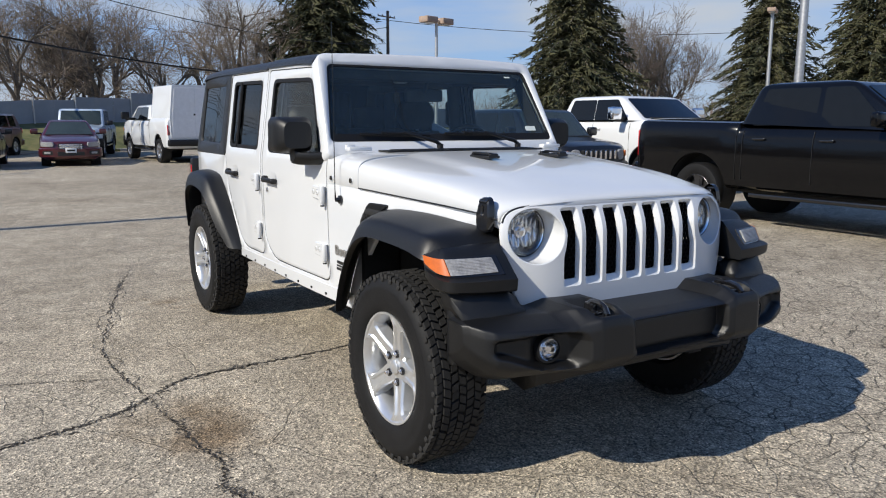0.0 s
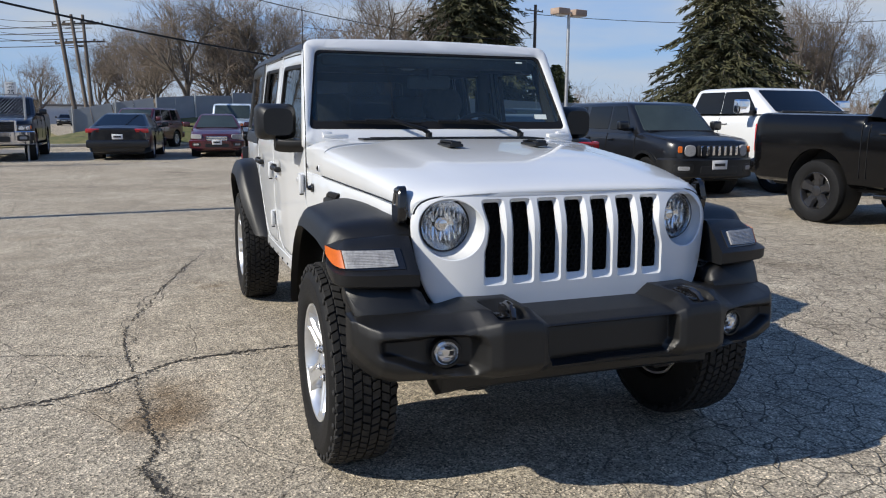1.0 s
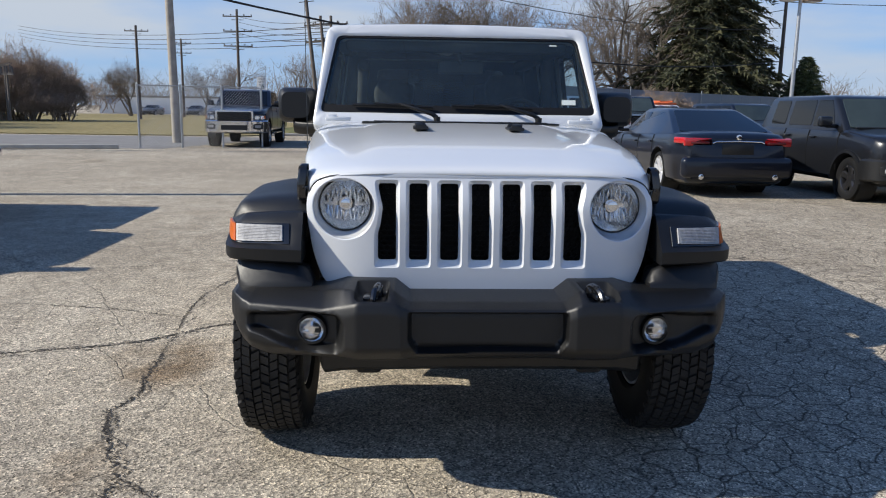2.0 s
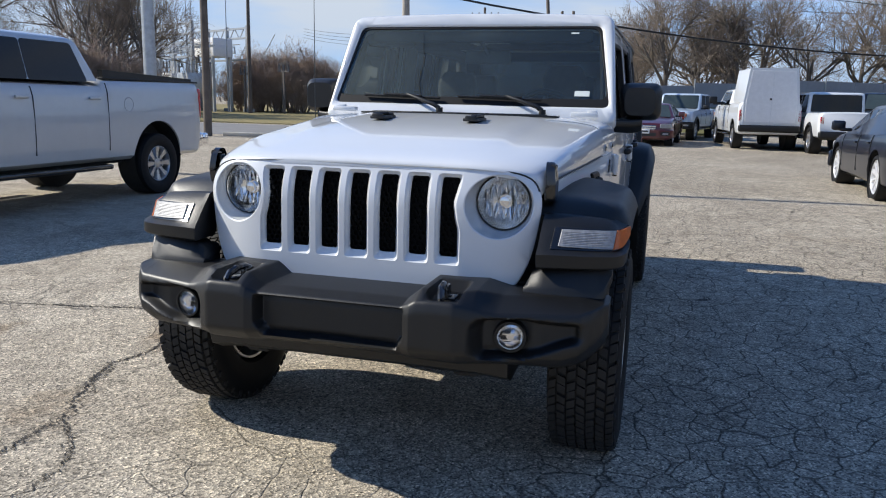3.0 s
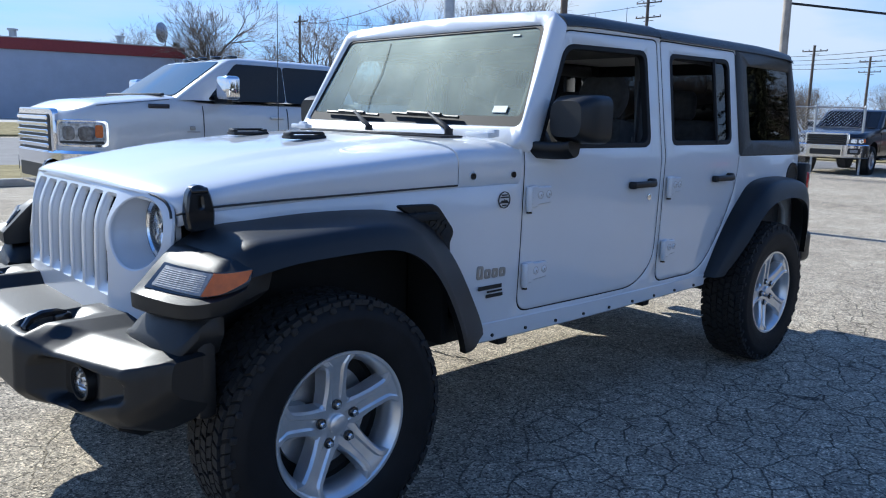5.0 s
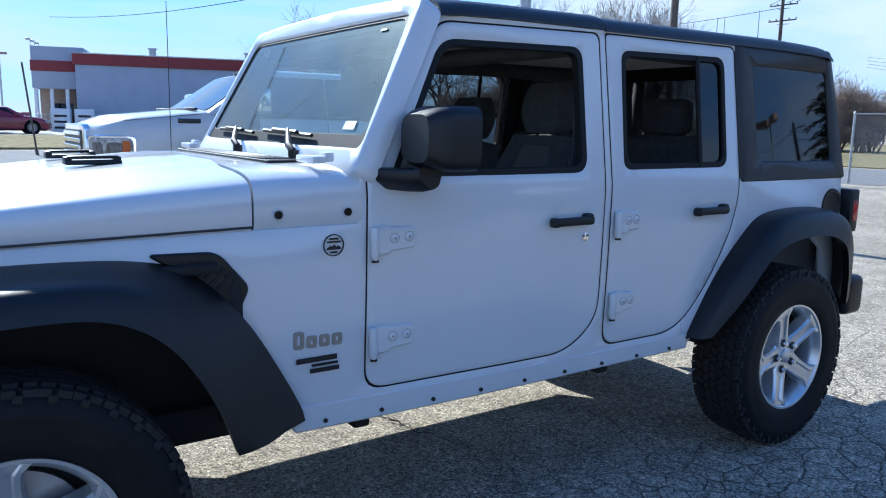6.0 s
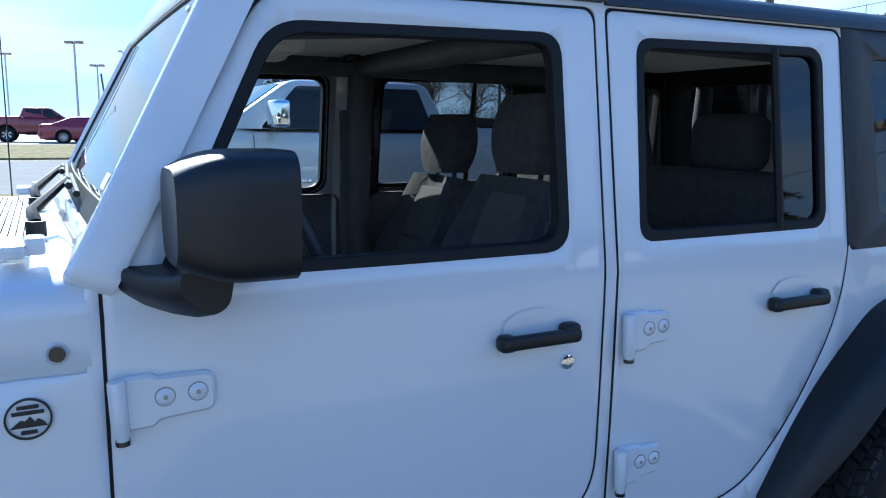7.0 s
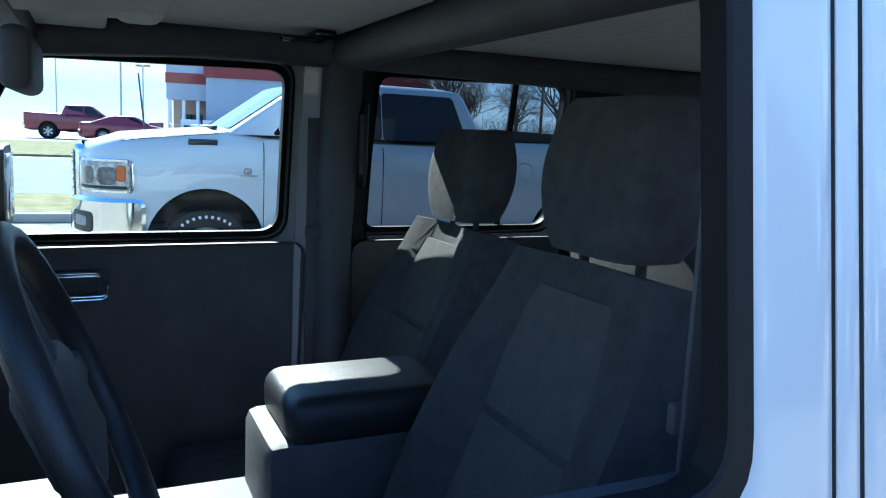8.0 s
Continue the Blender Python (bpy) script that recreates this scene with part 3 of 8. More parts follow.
def build_jeep():
    J = empty("off_road_car", "white four-door off-road car with black hardtop, fenders and bumper", "car")
    # wheels
    ms = wheel_meshes()
    for i, (sx, y) in enumerate(((1, -0.014), (-1, -0.014), (1, 3.0), (-1, 3.0))):
        at = Matrix.Translation((sx * 0.791, y, 0.402)) @ (Matrix() if sx > 0 else Matrix.Rotation(math.pi, 4, "Z"))
        offroad_wheel(ms, J, at, (radians(4), radians(-18), radians(20), 0.5)[i])
    offroad_wheel(ms, J, Matrix.Translation((0.06, 3.80, 1.08)) @ Matrix.Rotation(math.pi / 2, 4, "Z"), 0.2)

    # underbody
    # last box: unseen engine block, made tall to stop sun through the wheel wells
    part("chassis", merge(box(1.25, 3.9, 0.10, (0, 1.5, 0.53), 0.02), box(0.10, 4.1, 0.14, (0.42, 1.5, 0.47), 0.02), box(0.10, 4.1, 0.14, (-0.42, 1.5, 0.47), 0.02),
                          cyl(0.055, 1.45, (0, 0, 0.40), "x", 16), cyl(0.055, 1.45, (0, 3.008, 0.40), "x", 16), box(0.26, 0.28, 0.26, (0.25, 0, 0.40), 0.09), box(0.30, 0.30, 0.28, (0, 3.008, 0.40), 0.09),
                          box(0.62, 0.7, 0.12, (0, 0.75, 0.42), 0.03), cyl(0.05, 1.2, (0.3, 2.6, 0.42), "y", 12), box(0.90, 1.25, 0.58, (0, 0.27, 0.74), 0.05)), DARK, J, "dirty black chassis and axles")
    for s in (1, -1):
        for y_, ln in ((0.14, 0.80), (3.0, 1.05)):
            part("wheel_well", box(0.09, ln, 0.52, (s * 0.52, y_, 0.80), 0.03), DARK, J)
            part("well_top", box(0.22, ln, 0.03, (s * 0.665, y_ - 0.04, 1.02), 0.01), DARK, J)
            part("splash_panel", box(0.20, 0.04, 0.45, (s * 0.66, 0.55 if y_ < 1 else 2.50, 0.75), 0.01), DARK, J)
        part("spring", tube([(s * 0.48 + 0.06 * math.cos(a * 0.7), 0.02 + 0.06 * math.sin(a * 0.7), 0.45 + a * 0.0085) for a in range(50)], 0.009, 6), STEEL, J)

    # hood, grille, cowl
    secs = hood_sections()
    inner = [[(x * 0.985, y, z - 0.018) for x, y, z in s] for s in secs]
    ring = [a + b[::-1] for a, b in zip(secs, inner)]
    part("hood", loft(ring), WHITE, J, "white hood with raised centre", 50)
    slots, cores = [], []
    for i in range(7):
        for store, dx, zb_, zt_ in ((slots, 0.0135, 0.803, 1.120), (cores, -0.0005, 0.830, 1.106)):
            x0, x1 = -0.386 + 0.115 * i - dx, -0.386 + 0.115 * i + 0.067 + dx
            pts = [(x0, zb_), (x1, zb_), (x1, zt_), (x0, zt_)]
            if i == 0:
                pts = [(x0, zb_), (x1, zb_), (x1, zt_), (x0, zt_), (x0 + 0.004, 1.08), (x0 + 0.018, 1.02), (x0 + 0.010, 0.96), (x0, 0.93)]
            if i == 6:
                pts = [(x0, zb_), (x1, zb_), (x1, 0.93), (x1 - 0.010, 0.96), (x1 - 0.018, 1.02), (x1 - 0.004, 1.08), (x1, zt_), (x0, zt_)]
            fine = []
            for p, q in zip(pts, pts[1:] + pts[:1]):
                n = 8 if abs(p[1] - q[1]) > 0.2 else 4 if abs(p[1] - q[1]) > 0.08 else 1
                fine += [(p[0] + (q[0] - p[0]) * k / n, p[1] + (q[1] - p[1]) * k / n) for k in range(n)]
            round_ = 0.018 if store is slots else 0.011
            store.append(rpoly(fine, [round_ if p in pts else 0.0 for p in fine], 3))
    lamps = []
    for sx in (-1, 1):
        ang = [2 * math.pi * k / 48 for k in range(48)]
        lamps.append([(sx * 0.512 + (0.119 - 0.016 * max(0, math.sin(a)) ** 2) * math.cos(a), 1.0196 + (0.119 - 0.016 * max(0, math.sin(a)) ** 2) * math.sin(a)) for a in ang])
    half = [(0.0, 1.143), (0.30, 1.140), (0.50, 1.132), (0.590, 1.116), (0.634, 1.082), (0.650, 1.02), (0.640, 0.93), (0.622, 0.84), (0.592, 0.765), (0.565, 0.735), (0.53, 0.722), (0.30, 0.718), (0.0, 0.717)]
    half = [tuple(p) for p in spline(half, 3)]
    outl = half + [(-x, z) for x, z in half[-2:0:-1]]
    gpl = lambda u, v, w: Vector((u, grille_y(u, v) + w, v))
    part("grille", panel(outl, slots + lamps, gpl, 0.012, 0.004, [x / 100 for x in (-62, -58, -54, -50, -46, -42, -38, 38, 42, 46, 50, 54, 58, 62)], [0.76, 0.80, 0.90, 1.0, 1.02, 1.035, 1.05, 1.065, 1.085, 1.11, 1.125]), WHITE, J, "white grille with seven upright slots", 32)
    for i in range(7):
        ring = [[(x, grille_y(x, z) + w, z) for x, z in lp] for lp, w in ((slots[i], 0.001), ([((xa + xb) / 2, (za + zb_) / 2) for (xa, za), (xb, zb_) in zip(slots[i], cores[i])], 0.010), (cores[i], 0.018), (cores[i], 0.026))]
        part("slot_rim", loft(ring, True, False), WHITE, J, "", 50)
        part("slot_mesh", mesh_grid_bm(i), MESHBLK, J, "black honeycomb mesh")
    top = [(x, z) for x, z in outl if z > 1.06]
    top.sort()
    part("hood_gap", tube([(x, grille_y(x, z) + 0.004, z + 0.002) for x, z in top], 0.0045, 6), INK, J)
    for s in (1, -1):
        part("hood_gap", tube([(s * (x + 0.0005), y, z - 0.004) for y, x, z in ((-0.44, 0.664, 1.084), (-0.33, 0.679, 1.102), (-0.1, 0.703, 1.112), (0.2, 0.727, 1.119), (0.45, 0.744, 1.125), (0.60, 0.754, 1.128))], 0.0035, 6), INK, J)
    part("radiator_shell", merge(box(0.76, 0.03, 0.40, (0, -0.425, 0.95), 0.01), box(1.22, 0.30, 0.06, (0, -0.30, 0.72), 0.01)), DARK, J)
    for s in (1, -1):
        yl = -0.416
        hole = lamps[0 if s < 0 else 1]
        bowl = []
        for q, yb in ((0.0, 0.0), (0.05, 0.12), (0.35, 0.55), (0.75, 0.92), (1.0, 1.0), (1.0, 1.5)):
            row = []
            for k, (hx_, hz_) in enumerate(hole):
                ax_, az_ = s * 0.512 + 0.101 * math.cos(ang[k]), 1.0196 + 0.101 * math.sin(ang[k])
                yg = grille_y(hx_, hz_) + 0.003
                row.append((hx_ + (ax_ - hx_) * q, yg + (yl - 0.006 - yg) * min(1, yb) + 0.04 * max(0, yb - 1), hz_ + (az_ - hz_) * q))
            bowl.append(row)
        part("lamp_bowl", loft(bowl, True, False), WHITE, J, "white conical bowl round the headlight", 50)
        hl = part("headlight", lathe([(0.0, 0.05), (0.02, 0.048), (0.05, 0.036), (0.075, 0.012), (0.085, -0.006), (0.089, -0.012), (0.094, -0.008), (0.096, 0.01)], 40, "y"), REFLECT, J, "round headlight with faceted reflector", at=Matrix.Translation((s * 0.512, yl, 1.0196)) @ Matrix.Diagonal((1.05, 1.0, 1.05, 1)))
        for k in range(-4, 5):
            for z_, q_ in ((1, 0.5), (-1, 0.42)):
                hh = 0.070 * math.sqrt(max(0.02, 1 - (k * 0.0155 / 0.078) ** 2))
                part("reflector_facet", box(0.0085, 0.006, hh * 0.82, (k * 0.0155, 0.036 - 1.1 * abs(k * 0.0155) ** 1.4, z_ * hh * 0.52), 0.002, 1, Euler((z_ * 0.30, 0, 0.5 * (1 if k % 2 else -1))).to_matrix()), REFLECT, hl)
        part("bulb_cap", merge(cyl(0.019, 0.03, (0, 0.018, 0), "y", 20, bevel=0.004), cyl(0.024, 0.006, (0, 0.03, 0), "y", 20)), CHROME, hl)
        part("lens", lathe([(0.0, -0.024), (0.035, -0.022), (0.065, -0.015), (0.084, -0.004), (0.089, 0.002)], 40, "y"), GLASS_H, hl, "clear glass lens", face=(0, -1, 0))
        part("bezel", lathe([(0.088, -0.008), (0.0905, -0.013), (0.0945, -0.011), (0.0965, -0.004)], 40, "y"), GLOSSBLK, hl)
    part("cowl", cowl_bm(), WHITE, J, "white cowl below the windshield", 50)
    part("cowl_vent", merge(box(1.02, 0.12, 0.008, (0, 0.80, 1.292), 0.003), *[box(0.90, 0.006, 0.006, (0, 0.75 + 0.013 * k, 1.297), 0.001, 1) for k in range(8)]), PLASTIC, J, "black slotted cowl vent")
    for s in (1, -1):
        for y in (0.675, 0.885):
            part("bolt_ring", lathe([(0.0, 0.002), (0.013, 0.002), (0.016, 0.004), (0.0185, 0.0)], 24), WHITE, J, at=Matrix.Translation((s * (bx(y, 1.15) + 0.001), y, 1.155)) @ Matrix.Diagonal((s, 1, 1, 1)))
            part("cowl_bolt", merge(cyl(0.012, 0.010, (s * (bx(y, 1.15) + 0.004), y, 1.155), "x", 16), cyl(0.006, 0.012, (s * (bx(y, 1.15) + 0.004), y, 1.155), "x", 6)), GLOSSBLK, J)
        part("windshield_hinge", merge(box(0.13, 0.045, 0.022, (s * 0.635, 0.83, 1.305), 0.006), box(0.05, 0.03, 0.03, (s * 0.67, 0.865, 1.312), 0.006)), WHITE, J)
        part("hood_stop", merge(box(0.070, 0.165, 0.014, (s * 0.217, 0.286, 1.284), 0.006), box(0.030, 0.150, 0.010, (s * 0.217 + s * 0.012, 0.286, 1.300), 0.005), box(0.050, 0.022, 0.020, (s * 0.217, 0.215, 1.292), 0.006), box(0.050, 0.022, 0.020, (s * 0.217, 0.357, 1.292), 0.006)), PLASTIC, J, "low black footman loop on the hood")
    # windshield
    d = Vector((0, 0.27, 0.52)).normalized()
    nrm = Vector((0, d.z, -d.y))

    def wpl(u, v, w):
        p = Vector((u, 0.895, 1.283)) + d * v + nrm * w
        p.y += 0.010 * (u / 0.75) ** 2
        return p
    hole = rpoly([(-0.754, 0.058), (0.754, 0.058), (0.672, 0.546), (-0.672, 0.546)], [0.05, 0.05, 0.045, 0.045], 6)
    uc = frange(-0.7, 0.7, 14)
    part("windshield_frame", panel(rpoly([(-0.772, -0.01), (0.772, -0.01), (0.710, 0.588), (0.50, 0.598), (0.25, 0.605), (0.0, 0.607), (-0.25, 0.605), (-0.50, 0.598), (-0.710, 0.588)], [0.03, 0.03, 0.05, 0.1, 0.1, 0.1, 0.1, 0.1, 0.05], 6), [hole], wpl, 0.075, 0.010, uc), WHITE, J, "white windshield frame", 50)
    hole2 = rpoly([(-0.730, 0.112), (0.730, 0.112), (0.653, 0.526), (-0.653, 0.526)], 0.045, 6)
    part("windshield_seal", panel(rpoly([(-0.754, 0.058), (0.754, 0.058), (0.672, 0.546), (-0.672, 0.546)], [0.05, 0.05, 0.045, 0.045], 6), [hole2], lambda u, v, w: wpl(u, v, w + 0.010), 0.012, 0.002, uc), SEAL, J)
    wsg = part("windshield", panel(hole, [], lambda u, v, w: wpl(u, v, w + 0.014), 0.004, 0.001, uc), GLASS_WS, J, "dusty windshield glass", face=(0, -1, 0.5))
    wsg.visible_shadow = False
    part("inspection_sticker", box(0.075, 0.002, 0.03, (0, 0, 0)), STICKER, J, "small paper sticker", at=Matrix.Translation(wpl(0.60, 0.145, 0.011)) @ Matrix.Rotation(-math.atan2(0.27, 0.52), 4, "X"))
    part("etched_mark", box(0.04, 0.002, 0.008, (0, 0, 0)), STICKER, J, at=Matrix.Translation(wpl(0.53, 0.495, 0.011)) @ Matrix.Rotation(-math.atan2(0.27, 0.52), 4, "X"))
    part("crack_line", tube([wpl(-0.25, 0.10, 0.012), wpl(-0.28, 0.2, 0.011), wpl(-0.27, 0.33, 0.011), wpl(-0.30, 0.50, 0.012)], 0.0012, 4), SEAL, J)
    for x0, x1 in ((0.42, -0.02), (-0.12, -0.55)):
        px, py, pz = x0, 0.865, 1.318
        tip = wpl(x0 - 0.20, 0.108, -0.02)
        ar = part("wiper", merge(tube([(px, py, pz), (px - 0.03, py - 0.005, pz + 0.02), tuple(tip)], [0.012, 0.012, 0.007], 8), cyl(0.018, 0.03, (px, py, pz - 0.01), "z", 16)), PLASTIC, J, "black windshield wiper arm")
        part("blade", merge(tube([tuple(wpl(x0 - 0.02, 0.096, -0.004)), tuple(wpl(x1 - 0.02, 0.108, -0.004))], 0.007, 6), tube([tuple(wpl(x0 - 0.12, 0.100, -0.016)), tuple(wpl(x1 + 0.10, 0.107, -0.016))], 0.008, 6)), PLASTIC, ar)
    # sides
    for s in (1, -1):
        side = "left" if s > 0 else "right"
        sp = side_place(s)
        front_door = rpoly([(0.955, 0.593), (1.77, 0.593), (1.915, 0.70), (1.917, 1.744), (1.238, 1.734), (0.955, 1.302)], [0.07, 0.13, 0.13, 0.03, 0.05, 0.02], 6)
        rear_door = rpoly([(1.960, 0.590), (2.37, 0.590), (2.53, 0.76), (2.695, 1.04), (2.69, 1.746), (1.958, 1.746)], [0.07, 0.12, 0.10, 0.25, 0.03, 0.02], 6)
        fd_open = rpoly([(0.9465, 0.5845), (1.774, 0.5845), (1.9235, 0.694), (1.9255, 1.7525), (1.232, 1.7425), (0.9465, 1.305)], [0.07, 0.13, 0.13, 0.03, 0.05, 0.02], 6)
        rd_open = rpoly([(1.950, 0.5815), (2.375, 0.5815), (2.539, 0.7535), (2.704, 1.037), (2.699, 1.7545), (1.948, 1.7545)], [0.07, 0.12, 0.10, 0.25, 0.03, 0.02], 6)
        out = [(-0.40, 1.080), (0.0, 1.099), (0.3, 1.107), (0.60, 1.113), (0.925, 1.117), (0.93, 1.300), (1.215, 1.765), (2.717, 1.777), (2.718, 1.196), (3.50, 1.192), (3.535, 0.95), (3.54, 0.64), (3.45, 0.60), (3.40, 0.85), (3.2, 0.98), (2.85, 0.98), (2.70, 0.86), (2.56, 0.60), (2.45, 0.52), (2.44, 0.505), (0.735, 0.495), (0.66, 0.56), (0.53, 0.80), (0.40, 0.95), (0.2, 1.0), (-0.1, 1.02), (-0.36, 1.01)]
        part("body_side", panel(out, [fd_open, rd_open], sp, 0.022, 0.001, frange(-0.3, 3.4, 37), [0.7, 0.85, 1.0, 1.2, 1.35, 1.55]), WHITE, J, "white painted body side", 50)
        part("door_jamb", panel(rpoly([(0.94, 0.57), (2.72, 0.57), (2.72, 1.77), (1.2, 1.76), (0.94, 1.32)], 0.02, 2), [rpoly([(1.06, 0.80), (1.06, 1.26), (1.25, 1.695), (1.895, 1.70), (1.895, 0.80)], 0.03, 3), rpoly([(2.035, 1.24), (2.035, 1.70), (2.63, 1.70), (2.63, 1.24)], 0.03, 3)],
                                side_place(s, -0.04), 0.012, 0.001, frange(1.0, 2.7, 8), [1.2]), DARK, J)
        for lp, ld in ((fd_open, front_door), (rd_open, rear_door)):
            mid = [((p_[0] + q_[0]) / 2, (p_[1] + q_[1]) / 2) for p_, q_ in zip(lp, ld)]
            fine = []
            for (ua, va), (ub, vb_) in zip(mid, mid[1:] + mid[:1]):
                n = max(1, int(math.hypot(ub - ua, vb_ - va) / 0.04))
                fine += [(ua + (ub - ua) * q / n, va + (vb_ - va) * q / n) for q in range(n)]
            part("door_seal", tube([side_place(s, -0.0055)(u, v, 0) for u, v in fine + fine[:1]], 0.0046, 6), SEAL, J)
        win_f = rpoly([(1.035, 1.256), (1.828, 1.254), (1.830, 1.690), (1.240, 1.680)], [0.02, 0.06, 0.05, 0.06], 6)
        win_r = rpoly([(2.020, 1.260), (2.612, 1.260), (2.622, 1.700), (2.034, 1.692)], [0.04, 0.05, 0.05, 0.04], 6)
        uf = frange(0.97, 1.9, 18)
        ur = frange(1.975, 2.68, 16)
        vz = [0.61, 0.64, 0.67, 0.71, 0.76, 0.82, 0.88, 0.94, 1.0, 1.06, 1.12, 1.18, 1.22, 1.45, 1.72]
        for nm, dpoly, wpoly, uu in (("front", front_door, win_f, uf), ("rear", rear_door, win_r, ur)):
            dr = part("door", panel(dpoly, [wpoly], sp, 0.03, 0.002, uu, vz), WHITE, J, "white " + nm + " door with black window rubber", 50)
            cx = sum(p[0] for p in wpoly) / len(wpoly)
            cz = sum(p[1] for p in wpoly) / len(wpoly)
            grow = lambda k: [(cx + (u - cx) * (1 + k / 0.32), cz + (v - cz) * (1 + k / 0.22)) for u, v in wpoly]
            part("window_seal", panel(grow(0.002), [grow(-0.016)], side_place(s, 0.002), 0.03, 0.003, uu, [1.45]), SEAL, dr)
            if nm == "front" and s > 0:
                gl = part("window", panel([(1.10, 1.255), (1.80, 1.253), (1.80, 1.262), (1.10, 1.264)], [], side_place(s, -0.012), 0.004, 0.001, uu), GLASS, dr, "lowered side window")
            elif nm == "rear" and s > 0:
                gl = part("window", panel(rpoly([(2.455, 1.262), (2.606, 1.262), (2.614, 1.694), (2.460, 1.690)], [0.005, 0.04, 0.04, 0.005], 5), [], side_place(s, -0.010), 0.004, 0.001, [2.53], [1.45]), GLASS_D, dr, "fixed tinted quarter light", face=(s, 0, 0))
                part("lowered_window", panel([(2.06, 1.258), (2.43, 1.258), (2.43, 1.268), (2.06, 1.268)], [], side_place(s, -0.012), 0.004, 0.001, [2.2]), GLASS_T, dr, "lowered tinted side window")
            else:
                gl = part("window", panel(grow(-0.018), [], side_place(s, -0.010), 0.004, 0.001, uu, [1.45]), GLASS if nm == "front" else GLASS_T, dr, "clear side window" if nm == "front" else "tinted side window", face=(s, 0, 0))
            gl.visible_shadow = False
            part("door_card", panel([(u, v) for u, v in rpoly([(dpoly[0][0] + 0.03 if nm == "front" else 2.0, 0.64), (1.84 if nm == "front" else 2.4, 0.64), (1.86 if nm == "front" else 2.62, 1.24), (1.0 if nm == "front" else 2.0, 1.24)], 0.03, 3)], [], side_place(s, -0.055), 0.03, 0.01, uu, [1.0]), TRIM, dr, "black moulded door card")
            if nm == "rear":
                part("window_divider", tube([sp(2.448, 1.262, -0.0), sp(2.455, 1.695, 0.0)], 0.010, 6), SEAL, dr)
            # handle
            hy = 1.745 if nm == "front" else 2.505
            hx = s * (bx(hy, 1.08) + 0.030)
            hd = part("door_handle", merge(box(0.022, 0.185, 0.030, (hx, hy, 1.082), 0.010, 3), box(0.034, 0.04, 0.042, (hx - s * 0.010, hy + 0.072, 1.086), 0.010, 3), box(0.034, 0.035, 0.034, (hx - s * 0.012, hy - 0.078, 1.080), 0.010, 3)), PLASTIC, dr, "black pull door handle")
            cup = lathe([(0.0, -0.0022), (0.035, -0.0016), (0.058, 0.0004), (0.066, 0.0)], 32)
            moved(cup, Matrix.Translation((s * (bx(hy, 1.1) + 0.0035), hy - 0.005, 1.105)) @ Matrix.Diagonal((s, 1.1, 0.55, 1)))
            part("handle_recess", cup, WHITE, dr)
            if nm == "front":
                part("lock", merge(cyl(0.016, 0.008, (s * (bx(1.82, 1.02) + 0.004), 1.825, 1.018), "x", 24, bevel=0.002), box(0.01, 0.003, 0.012, (s * (bx(1.82, 1.02) + 0.006), 1.825, 1.018))), CHROME, dr, "chrome key lock")
            for hz in (1.062, 0.750):
                y0 = 0.975 if nm == "front" else 1.985
                x0 = s * (bx(y0, hz) + 0.010)
                L = 0.135 if nm == "front" else 0.105
                tilt = Matrix.Rotation(radians(2), 4, "X")
                plate = panel(rpoly([(0.0, -0.040), (0.040, -0.040), (0.048, -0.030), (L, -0.028), (L, 0.030), (0.048, 0.034), (0.040, 0.040), (0.0, 0.040)], [0.006, 0.006, 0.01, 0.012, 0.012, 0.01, 0.006, 0.006], 4), [], lambda u, v, w: Vector((s * (0.012 - w), u, v)), 0.022, 0.005)
                hg = part("hinge", plate, WHITE, dr, "white exposed door hinge", at=Matrix.Translation((x0 - s * 0.005, y0, hz)) @ tilt)
                part("hinge_pin", merge(cyl(0.014, 0.092, (s * 0.014, -0.010, -0.002), "z", 16, bevel=0.003), cyl(0.010, 0.012, (s * 0.012, -0.008, -0.052), "z", 12)), WHITE, hg)
                part("hinge_foot", cyl(0.0115, 0.008, (s * 0.012, -0.008, -0.060), "z", 12), GLOSSBLK, hg)
                for k in (0.45, 0.83):
                    part("bolt_socket", cyl(0.0042, 0.003, (s * 0.0155, L * k, 0.004), "x", 6), BADGE, hg)
                    part("bolt_shadow", lathe([(0.0145, 0.0123), (0.0165, 0.0126), (0.0165, 0.011)], 24) if s > 0 else moved(lathe([(0.0145, 0.0123), (0.0165, 0.0126), (0.0165, 0.011)], 24), Matrix.Diagonal((-1, 1, 1, 1))), BADGE, hg, at=Matrix.Translation((0, L * k, 0.004)))
                    part("hinge_bolt", merge(lathe([(0.0, 0.016), (0.008, 0.016), (0.010, 0.015), (0.014, 0.0125), (0.014, 0.010)], 20) if s > 0 else moved(lathe([(0.0, 0.016), (0.008, 0.016), (0.010, 0.015), (0.014, 0.0125), (0.014, 0.010)], 20), Matrix.Diagonal((-1, 1, 1, 1))), ), WHITE, hg, at=Matrix.Translation((0, L * k, 0.004)))
        # rocker with bolts
        rk = part("rocker", panel(rpoly([(0.73, 0.492), (2.45, 0.505), (2.45, 0.56), (0.70, 0.565)], 0.004, 2), [], side_place(s, 0.004), 0.03, 0.006, frange(0.8, 2.4, 8)), WHITE, J, "white rocker panel with small bolts")
        for k in range(9):
            yy = 0.82 + 0.19 * k
            part("rocker_bolt", cyl(0.007, 0.008, (s * (bx(yy, 0.51) + 0.006), yy, 0.513 + 0.0004 * k), "x", 12), INK, rk)
